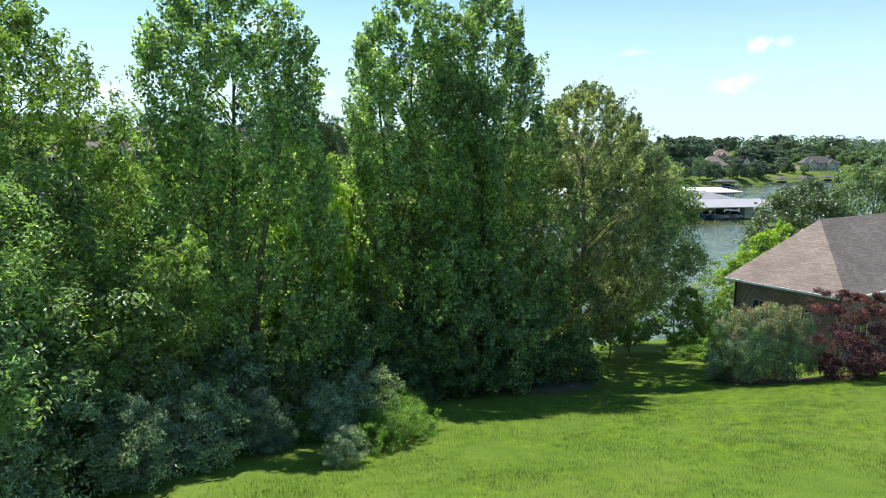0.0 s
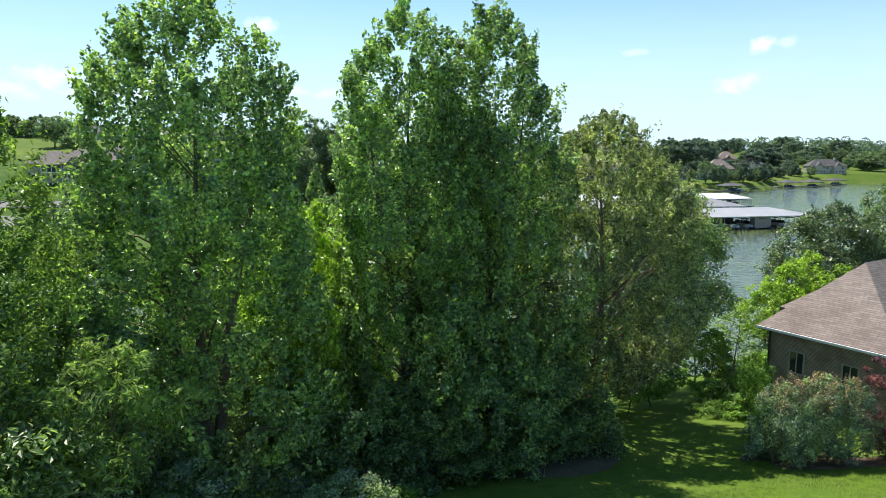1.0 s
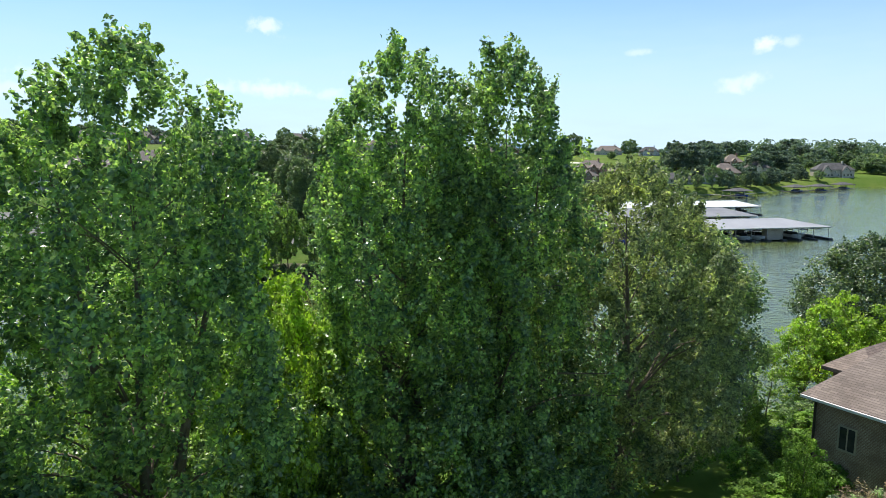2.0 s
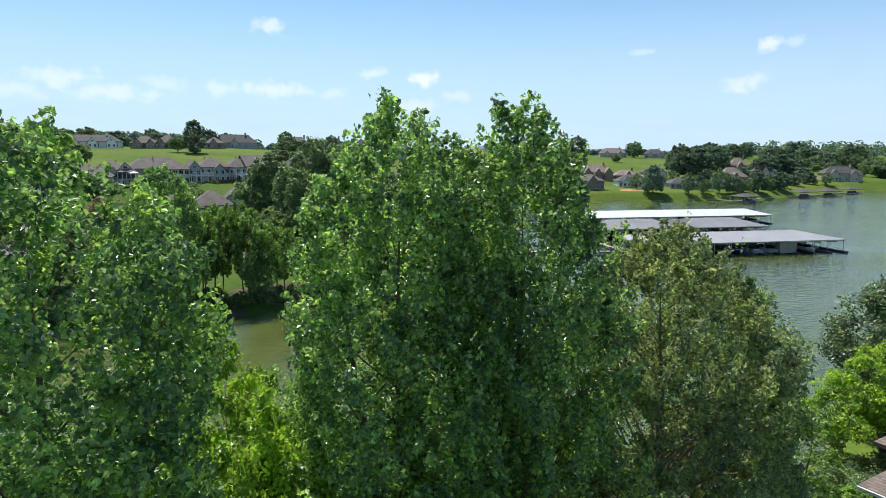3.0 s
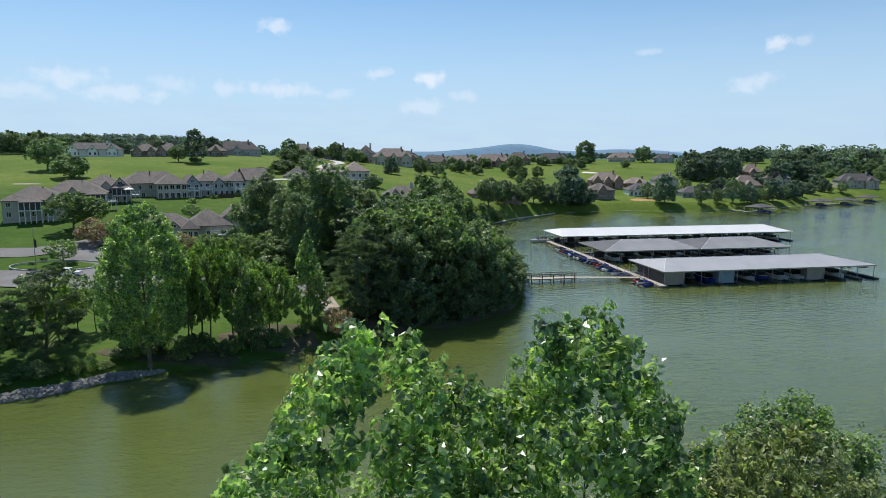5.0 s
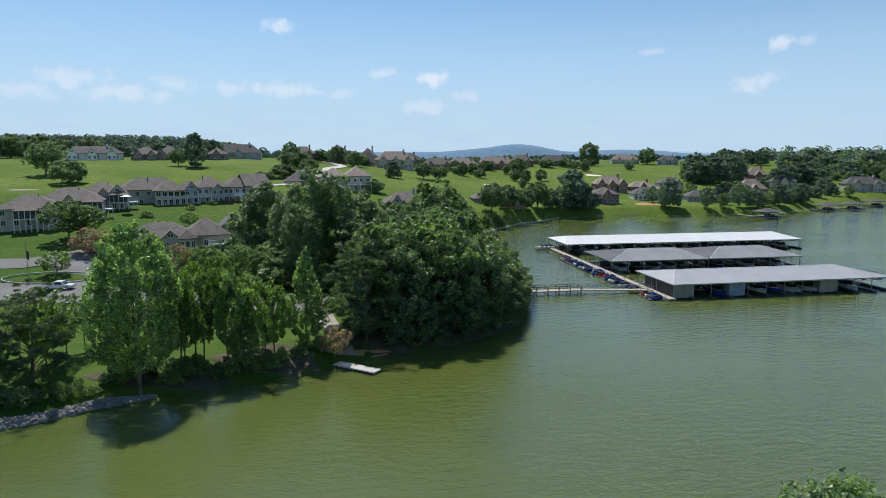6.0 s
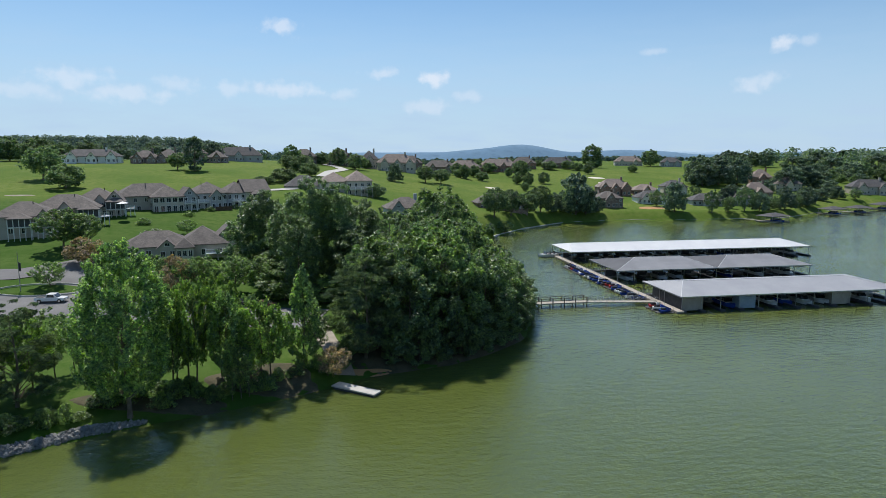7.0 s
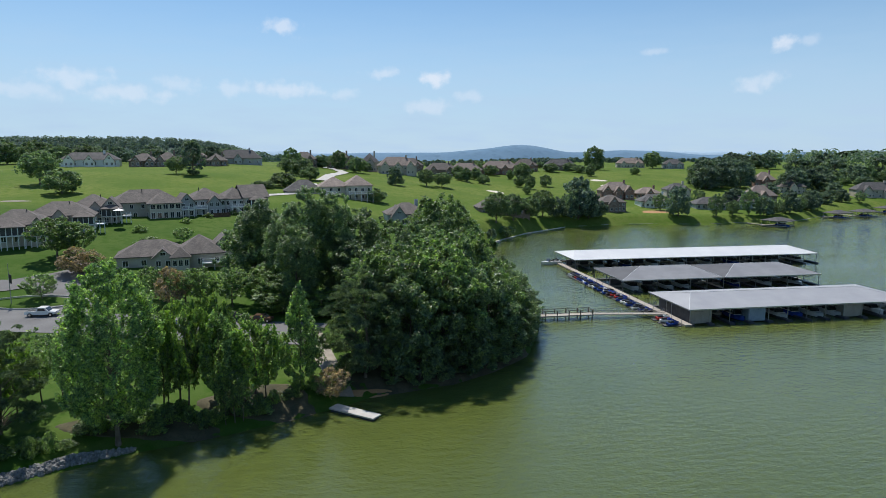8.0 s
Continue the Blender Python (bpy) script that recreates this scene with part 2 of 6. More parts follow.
def brick_mat(name, a, b, mortar):
    mat, nt, sh = material(name)
    vec = coords(nt)
    br = nt.nodes.new("ShaderNodeTexBrick")
    br.inputs["Scale"].default_value = 1.0
    br.inputs["Brick Width"].default_value, br.inputs["Row Height"].default_value, br.inputs["Mortar Size"].default_value = 0.215, 0.075, 0.009
    br.inputs["Color1"].default_value, br.inputs["Color2"].default_value, br.inputs["Mortar"].default_value = (*a, 1), (*b, 1), (*mortar, 1)
    sp, add, cb = nt.nodes.new("ShaderNodeSeparateXYZ"), nt.nodes.new("ShaderNodeMath"), nt.nodes.new("ShaderNodeCombineXYZ")
    nt.links.new(vec, sp.inputs[0]), nt.links.new(sp.outputs[0], add.inputs[0]), nt.links.new(sp.outputs[1], add.inputs[1])
    nt.links.new(add.outputs[0], cb.inputs[0]), nt.links.new(sp.outputs[2], cb.inputs[1]), nt.links.new(cb.outputs[0], br.inputs["Vector"])
    c, _ = noise_mix(nt, vec, 1.2, br.outputs["Color"], tuple(v * 0.7 for v in a), 0.4, 0.8)
    nt.links.new(c, sh.inputs["Base Color"])
    sh.inputs["Roughness"].default_value = 0.85
    bump(nt, br.outputs["Fac"], -0.4, 0.01, sh)
    return mat


def ribbed_mat(name, a, b, rough, metal):
    """Standing-seam sheet: ribs every 0.4 m across the slope."""
    mat, nt, sh = material(name)
    vec = coords(nt)
    c, _ = noise_mix(nt, vec, 0.25, a, b)
    c, f = noise_mix(nt, vec, 4.0, c, tuple(v * 0.9 for v in a), 0.5, 0.8)
    wv = nt.nodes.new("ShaderNodeTexWave")
    wv.inputs["Scale"].default_value, wv.inputs["Distortion"].default_value = 0.8, 0.0
    nt.links.new(vec, wv.inputs["Vector"]), nt.links.new(c, sh.inputs["Base Color"])
    sh.inputs["Roughness"].default_value, sh.inputs["Metallic"].default_value = rough, metal
    bump(nt, wv.outputs["Fac"], 0.15, 0.03, sh)
    return mat


def glass_mat():
    mat, nt, sh = material("window_glass")
    c, _ = noise_mix(nt, coords(nt), 1.0, (0.02, 0.025, 0.03), (0.05, 0.055, 0.06))
    nt.links.new(c, sh.inputs["Base Color"])
    sh.inputs["Roughness"].default_value, sh.inputs["Specular IOR Level"].default_value = 0.05, 0.8
    return mat


M = dict(
    grass=grass_mat(), water=water_mat(), glass=glass_mat(),
    poplar=leafy("tulip_leaves", (0.068, 0.148, 0.074), (0.395, 0.540, 0.208), 0.52, 0.33, 0.08, 0.9),
    poplar_dark=leafy("tulip_leaves_dark", (0.076, 0.155, 0.082), (0.370, 0.500, 0.215), 0.52, 0.36, 0.18, 0.7),
    oak=leafy("oak_leaves", (0.098, 0.142, 0.078), (0.440, 0.490, 0.275), 0.52, 0.45, 0.15, 0.6),
    ash=leafy("ash_leaves", (0.090, 0.175, 0.052), (0.290, 0.410, 0.112), 0.50, 0.42, 0.22, 0.5),
    lime=leafy("lime_leaves", (0.160, 0.285, 0.036), (0.345, 0.470, 0.085), 0.46, 0.42, 0.2, 0.5),
    dark=leafy("dark_leaves", (0.058, 0.114, 0.064), (0.230, 0.315, 0.155), 0.42, 0.40, 0.22, 0.85),
    mid=leafy("common_leaves", (0.068, 0.134, 0.062), (0.270, 0.380, 0.145), 0.46, 0.42, 0.26, 0.8),
    # bluer than the near leaves: aerial haze is put into these three colours
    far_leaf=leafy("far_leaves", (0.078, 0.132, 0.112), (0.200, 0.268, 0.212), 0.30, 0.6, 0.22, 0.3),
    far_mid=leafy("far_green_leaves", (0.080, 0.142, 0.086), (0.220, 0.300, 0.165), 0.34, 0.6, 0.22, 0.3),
    haze_tinted_leaf=leafy("haze_tinted_far_leaves", (0.100, 0.150, 0.150), (0.190, 0.250, 0.235), 0.22, 0.8, 0.2, 0.1),
    pine=leafy("pine_needles", (0.074, 0.124, 0.082), (0.200, 0.262, 0.162), 0.28, 0.6, 0.15, 0.3),
    silver=leafy("olive_leaves", (0.150, 0.235, 0.140), (0.390, 0.490, 0.310), 0.3, 0.6, 0.2, 0.2),
    sumac=leafy("sumac_leaves", (0.150, 0.270, 0.090), (0.370, 0.490, 0.195), 0.42, 0.6, 0.2, 0.2),
    weed=leafy("weed_leaves", (0.116, 0.240, 0.045), (0.250, 0.390, 0.100), 0.4, 0.6, 0.2, 0.2),
    maple=leafy("red_maple_leaves", (0.050, 0.024, 0.034), (0.240, 0.112, 0.135), 0.3, 0.6, 0.1, 0.2),
    rose=leafy("pinkish_leaves", (0.195, 0.182, 0.115), (0.430, 0.310, 0.240), 0.3, 0.6, 0.2, 0.15),
    bark=plain("bark", (0.120, 0.095, 0.070), (0.200, 0.165, 0.125), 0.95, 1.5, 14, bumps=0.9, dist=0.04),
    shingle=shingle_mat("grey_brown_shingles", (0.112, 0.096, 0.086), (0.160, 0.136, 0.120)),
    shingle_tan=shingle_mat("tan_shingles", (0.225, 0.178, 0.150), (0.290, 0.232, 0.198)),
    shingle_dark=shingle_mat("dark_shingles", (0.070, 0.068, 0.070), (0.112, 0.106, 0.104)),
    siding=plain("beige_siding", (0.47, 0.42, 0.35), (0.53, 0.48, 0.41), 0.6, 0.6, 9, vary=0.12),
    siding_grey=plain("grey_siding", (0.40, 0.41, 0.42), (0.46, 0.46, 0.46), 0.6, 0.6, 9, vary=0.15),
    brick=brick_mat("brown_brick", (0.200, 0.130, 0.100), (0.270, 0.185, 0.145), (0.40, 0.37, 0.33)),
    brick_red=brick_mat("red_brick", (0.260, 0.120, 0.085), (0.310, 0.160, 0.120), (0.42, 0.38, 0.34)),
    white=plain("white_paint", (0.76, 0.76, 0.74), (0.80, 0.80, 0.78), 0.45, 1.0, 12),
    roof_white=ribbed_mat("white_sheet_roof", (0.54, 0.55, 0.56), (0.60, 0.61, 0.61), 0.65, 0.0),
    roof_grey=ribbed_mat("grey_sheet_roof", (0.29, 0.295, 0.315), (0.335, 0.34, 0.355), 0.65, 0.0),
    roof_dark=ribbed_mat("weathered_grey_roof", (0.185, 0.188, 0.200), (0.235, 0.238, 0.250), 0.7, 0.0),
    roof_end=ribbed_mat("dark_end_sheet_roof", (0.070, 0.071, 0.078), (0.098, 0.100, 0.108), 0.75, 0.0),
    steel=plain("galvanised_steel", (0.30, 0.31, 0.32), (0.42, 0.43, 0.44), 0.4, 2, 25, metal=0.8),
    deck=plain("weathered_planks", (0.33, 0.29, 0.24), (0.42, 0.38, 0.33), 0.85, 1.2, 18, bumps=0.6),
    concrete=plain("concrete", (0.44, 0.42, 0.39), (0.52, 0.50, 0.46), 0.85, 0.5, 8),
    asphalt=plain("worn_asphalt", (0.135, 0.130, 0.128), (0.185, 0.180, 0.175), 0.9, 0.15, 6, bumps=0.4),
    gravel=plain("tan_gravel", (0.27, 0.235, 0.19), (0.36, 0.315, 0.26), 0.95, 0.6, 8, bumps=0.6),
    sand=plain("bunker_sand", (0.62, 0.57, 0.46), (0.70, 0.66, 0.56), 0.95, 0.6, 12),
    clay=plain("orange_clay", (0.36, 0.19, 0.085), (0.45, 0.27, 0.13), 0.95, 0.4, 6),
    soil=plain("leaf_litter", (0.060, 0.056, 0.030), (0.115, 0.098, 0.056), 0.95, 0.5, 5, bumps=0.8, dist=0.05),
    mulch=plain("bark_mulch", (0.085, 0.050, 0.032), (0.150, 0.095, 0.062), 0.95, 1.5, 22, bumps=0.9, dist=0.04),
    rock=plain("grey_riprap", (0.17, 0.17, 0.165), (0.30, 0.29, 0.28), 0.9, 1.2, 9, bumps=0.8, dist=0.03, vary=0.3),
    dark_panel=plain("dark_panel", (0.055, 0.055, 0.058), (0.085, 0.085, 0.088), 0.7, 1, 10),
    tan_panel=plain("tan_panel", (0.30, 0.265, 0.225), (0.36, 0.32, 0.27), 0.7, 1, 10),
    blue_panel=plain("blue_grey_panel", (0.22, 0.29, 0.36), (0.28, 0.35, 0.42), 0.6, 1, 10),
    gel=plain("white_gelcoat", (0.74, 0.74, 0.73), (0.80, 0.80, 0.79), 0.2, 1, 8, bumps=0.05),
    blue=plain("blue_gelcoat", (0.020, 0.050, 0.260), (0.035, 0.080, 0.340), 0.25, 1, 8, bumps=0.05, vary=0.4),
    red=plain("red_gelcoat", (0.42, 0.035, 0.030), (0.50, 0.060, 0.050), 0.25, 1, 8, bumps=0.05),
    brown=plain("brown_car_paint", (0.10, 0.050, 0.030), (0.13, 0.065, 0.040), 0.3, 1, 8, bumps=0.03),
    black=plain("black_vinyl", (0.018, 0.018, 0.020), (0.035, 0.035, 0.037), 0.45, 2, 12),
    canvas=plain("beige_canvas", (0.42, 0.36, 0.28), (0.50, 0.44, 0.36), 0.9, 1, 12),
    rubber=plain("tyre_rubber", (0.02, 0.02, 0.02), (0.04, 0.04, 0.04), 0.8, 5, 30),
    chrome=plain("bright_metal", (0.60, 0.60, 0.60), (0.68, 0.68, 0.68), 0.2, 3, 20, metal=1.0, bumps=0.05),
    # distance haze is mixed into these three backdrop colours
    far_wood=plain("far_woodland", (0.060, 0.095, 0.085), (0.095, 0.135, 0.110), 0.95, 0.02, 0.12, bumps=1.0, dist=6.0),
    blue_hill=plain("haze_tinted_hill", (0.120, 0.215, 0.310), (0.140, 0.235, 0.330), 1.0, 0.004, 0.02, bumps=0.2, dist=8.0),
    pale_hill=plain("pale_haze_tinted_hill", (0.34, 0.46, 0.56), (0.36, 0.48, 0.58), 1.0, 0.004, 0.02, bumps=0.1, dist=8.0),
)

# ---- the lie of the land ----
# Lake outline, the water stands at z = 0.
LAKE = np.array([
    (-300, 40), (-40, 46), (0, 48), (30, 51), (42, 55), (52, 61), (90, 66), (160, 62), (400, 40), (900, 40), (900, 330),
    (520, 425), (361, 396), (303, 372), (262, 345), (230, 328), (210, 334), (188, 330), (170, 335), (144, 337),
    (115, 329), (89, 307.6), (74, 290), (63, 275), (54, 260), (47, 235), (46, 200), (46.5, 166), (43.6, 151),
    (37.9, 138), (29.6, 130.6), (22.5, 126.4), (16, 124.6), (9.4, 123.0), (5.4, 120), (-2, 116.3), (-8.7, 113.4),
    (-20, 109.5), (-30, 104), (-60, 92), (-300, 85)], float)
GX = np.array([-150, -60, 0, 50, 110, 180, 330], float)
GY = np.array([110, 165, 200, 240, 290, 360, 450, 560, 700, 1000], float)
GZ = np.array([
    [2.0, 4.5, 9, 14.5, 19, 26, 30, 30, 28, 28],
    [2.0, 3.5, 8, 14, 18.5, 25.5, 29, 30, 28, 26],
    [1.8, 3.2, 5, 9, 17, 22, 26, 27, 25, 22],
    [1.5, 2.5, 4, 6, 9, 16, 22, 24, 22, 20],
    [1, 1, 1, 1, 1.5, 6, 15, 22, 22, 20],
    [1, 1, 1, 1, 1, 5, 12, 22, 24, 22],
    [1, 1, 1, 1, 1, 2, 8, 18, 25, 26]], float)
NY = np.array([-400, -30, 0, 10, 16, 25, 30, 37, 42, 46, 60], float)
NZ = np.array([11.5, 10.5, 9.5, 8.5, 7.4, 5.3, 4.0, 2.7, 1.7, 0.9, 0.4], float)


def shore(x, y):
    """Distance to the lake's edge: positive on land, negative in the water."""
    x, y = np.asarray(x, float), np.asarray(y, float)
    best, inside = np.full(x.shape, 1e9), np.zeros(x.shape, bool)
    for (ax, ay), (bx, by) in zip(LAKE, np.roll(LAKE, -1, 0)):
        ux, uy = bx - ax, by - ay
        k = np.clip(((x - ax) * ux + (y - ay) * uy) / (ux * ux + uy * uy), 0, 1)
        best = np.minimum(best, (x - ax - k * ux) ** 2 + (y - ay - k * uy) ** 2)
        cross = (ay > y) != (by > y)
        with np.errstate(divide="ignore", invalid="ignore"):
            inside ^= cross & (x < ux * (y - ay) / (uy if uy else 1e-9) + ax)
    return np.where(inside, -1, 1) * np.sqrt(best)


def height(x, y):
    """Ground height in metres above the lake."""
    x, y = np.asarray(x, float), np.asarray(y, float)
    i = np.clip(np.searchsorted(GX, x) - 1, 0, len(GX) - 2)
    j = np.clip(np.searchsorted(GY, y) - 1, 0, len(GY) - 2)
    u = np.clip((x - GX[i]) / (GX[i + 1] - GX[i]), 0, 1)
    v = np.clip((y - GY[j]) / (GY[j + 1] - GY[j]), 0, 1)
    far = (GZ[i, j] * (1 - u) + GZ[i + 1, j] * u) * (1 - v) + (GZ[i, j + 1] * (1 - u) + GZ[i + 1, j + 1] * u) * v
    land = np.where(y > 75, far, np.interp(y, NY, NZ))
    d = shore(x, y)
    bank = np.clip((d + 0.5) / 7.0, 0, 1)
    rise = 0.55 * np.clip((d + 0.4) / 1.2, 0, 1)
    return np.where(d > 0, np.maximum(land * bank * bank * (3 - 2 * bank), 0) + rise, np.maximum(-3.0, 0.35 * d + 0.15))

# ---- mesh tools ----
def mesh_from(name, verts, faces_flat, sizes, mat):
    """A mesh from flat arrays: vertices, the corners of all faces in turn, and each face's corner count."""
    me = bpy.data.meshes.new(name)
    verts, faces_flat, sizes = np.asarray(verts, np.float32), np.asarray(faces_flat, np.int32), np.asarray(sizes, np.int32)
    me.vertices.add(len(verts)), me.loops.add(len(faces_flat)), me.polygons.add(len(sizes))
    me.vertices.foreach_set("co", verts.ravel())
    me.loops.foreach_set("vertex_index", faces_flat)
    me.polygons.foreach_set("loop_start", np.r_[0, np.cumsum(sizes)[:-1]].astype(np.int32))
    me.polygons.foreach_set("loop_total", sizes)
    me.polygons.foreach_set("use_smooth", np.zeros(len(sizes), bool))
    me.materials.append(mat)
    me.update(calc_edges=True)
    return me


class Build:
    """Gathers boxes, tubes and sheets into one mesh."""

    def __init__(self):
        self.v, self.f, self.s = [], [], []

    def add(self, verts, faces):
        n = len(self.v)
        self.v += [tuple(p) for p in verts]
        for f in faces:
            self.f += [n + i for i in f]
            self.s.append(len(f))
        return self

    def box(self, x0, y0, z0, x1, y1, z1):
        p = [(x, y, z) for z in (z0, z1) for x, y in ((x0, y0), (x1, y0), (x1, y1), (x0, y1))]
        return self.add(p, [(3, 2, 1, 0), (4, 5, 6, 7), (0, 1, 5, 4), (1, 2, 6, 5), (2, 3, 7, 6), (3, 0, 4, 7)])

    def bar(self, a, b, w, h):
        """A straight bar between two points, w wide and h high."""
        a, b = Vector(a), Vector(b)
        d = (b - a).normalized()
        side = d.cross(Vector((0, 0, 1))) if abs(d.z) < 0.95 else Vector((1, 0, 0))
        side.normalize()
        up = side.cross(d)
        p = [q + side * (sx * w / 2) + up * (sz * h / 2) for q in (a, b) for sx, sz in ((-1, -1), (1, -1), (1, 1), (-1, 1))]
        return self.add(p, [(0, 1, 2, 3), (7, 6, 5, 4), (0, 4, 5, 1), (1, 5, 6, 2), (2, 6, 7, 3), (3, 7, 4, 0)])

    def tube(self, pts, radii, sides=6):
        pts = [Vector(p) for p in pts]
        rings = []
        for i, p in enumerate(pts):
            d = (pts[min(i + 1, len(pts) - 1)] - pts[max(i - 1, 0)]).normalized()
            u = d.cross(Vector((0.31, 0.95, 0.05))).normalized()
            w = d.cross(u)
            rings.append([p + (u * math.cos(a) + w * math.sin(a)) * radii[i] for a in (2 * math.pi * k / sides for k in range(sides))])
        n = len(pts)
        faces = [(i * sides + k, i * sides + (k + 1) % sides, (i + 1) * sides + (k + 1) % sides, (i + 1) * sides + k) for i in range(n - 1) for k in range(sides)]
        faces += [tuple(range(sides - 1, -1, -1)), tuple((n - 1) * sides + k for k in range(sides))]
        return self.add([q for r in rings for q in r], faces)

    def prism(self, outline, lo, hi, axis="y"):
        """A flat outline drawn out along one axis."""
        n = len(outline)
        put = {"y": lambda a, b, c: (a, c, b), "x": lambda a, b, c: (c, a, b), "z": lambda a, b, c: (a, b, c)}[axis]
        p = [put(a, b, lo) for a, b in outline] + [put(a, b, hi) for a, b in outline]
        return self.add(p, [tuple(range(n)), tuple(range(2 * n - 1, n - 1, -1))] + [(i, i + n, (i + 1) % n + n, (i + 1) % n) for i in range(n)])

    def mesh(self, name, mat):
        return mesh_from(name, self.v, self.f, self.s, mat)


def part(name, mesh, parent, label="", at=None):
    """One mesh object under a thing or a part."""
    ob = new(name, mesh)
    ob.parent = parent
    if at is not None:
        ob.matrix_basis = at
    return tagged(ob, label)


def thing(name, label, category, m=None, group="", kind=""):
    """An empty that carries the parts of one thing."""
    ob = new(name)
    ob.empty_display_size = 0.2
    if m is not None:
        ob.matrix_basis = m
    return tagged(ob, label, category, group, kind)


def at_ground(x, y, rz=0.0, s=1.0, dz=0.0, sz=None):
    return Matrix.LocRotScale((x, y, float(height(x, y)) + dz), Euler((0, 0, radians(rz))), (s, s, sz or s))


# ---- plants ----
def leaves(name, centres, normals, sizes, mat, rng, slim=0.75, fold=0.25, lobes=False):
    """Folded leaves, one at each centre, square to its normal."""
    n = len(centres)
    nrm = normals / np.maximum(np.linalg.norm(normals, axis=1, keepdims=True), 1e-6)
    rnd = rng.normal(size=(n, 3))
    t = np.cross(nrm, rnd)
    t /= np.maximum(np.linalg.norm(t, axis=1, keepdims=True), 1e-6)
    b = np.cross(nrm, t)
    s = sizes[:, None]
    base, tip = centres - t * s * 0.5, centres + t * s * 0.5
    if lobes:
        side = nrm * s * fold * 0.5
        r1, l1 = centres - t * s * 0.25 + b * s * slim * 0.55 + side, centres - t * s * 0.25 - b * s * slim * 0.55 + side
        r2, l2 = centres + t * s * 0.3 + b * s * slim * 0.45 + side, centres + t * s * 0.3 - b * s * slim * 0.45 + side
        v = np.stack([base, r1, r2, tip, l2, l1], 1).reshape(-1, 3)
        k = np.arange(n)[:, None] * 6
        f = np.concatenate([k + np.array([0, 1, 2, 3]), k + np.array([0, 3, 4, 5])], 1).ravel()
        return mesh_from(name, v, f, np.full(2 * n, 4), mat)
    side = nrm * s * fold * 0.5
    r, l = centres + b * s * slim * 0.5 + side - t * s * 0.08, centres - b * s * slim * 0.5 + side - t * s * 0.08
    v = np.stack([base, r, tip, l], 1).reshape(-1, 3)
    k = np.arange(n)[:, None] * 4
    f = np.concatenate([k + np.array([0, 1, 2]), k + np.array([0, 2, 3])], 1).ravel()
    return mesh_from(name, v, f, np.full(2 * n, 3), mat)


PROFILES = {
    "column": ((0, .35), (.12, .75), (.3, 1), (.6, .95), (.8, .78), (.92, .52), (1, .12)),
    "round": ((0, .3), (.15, .75), (.4, 1), (.65, .92), (.85, .62), (1, .12)),
    "cone": ((0, .55), (.12, .95), (.35, .9), (.6, .65), (.85, .3), (1, .05)),
    "spread": ((0, .45), (.3, .95), (.55, 1), (.8, .75), (1, .2)),
    "bush": ((0, .75), (.3, 1), (.6, .9), (.85, .6), (1, .15)),
    "egg": ((0, .5), (.1, .85), (.28, 1), (.5, 1), (.72, .86), (.88, .62), (1, .2)),
    "skirt": ((0, .85), (.15, 1.04), (.35, 1.0), (.6, .84), (.8, .66), (.92, .47), (1, .14)),
}


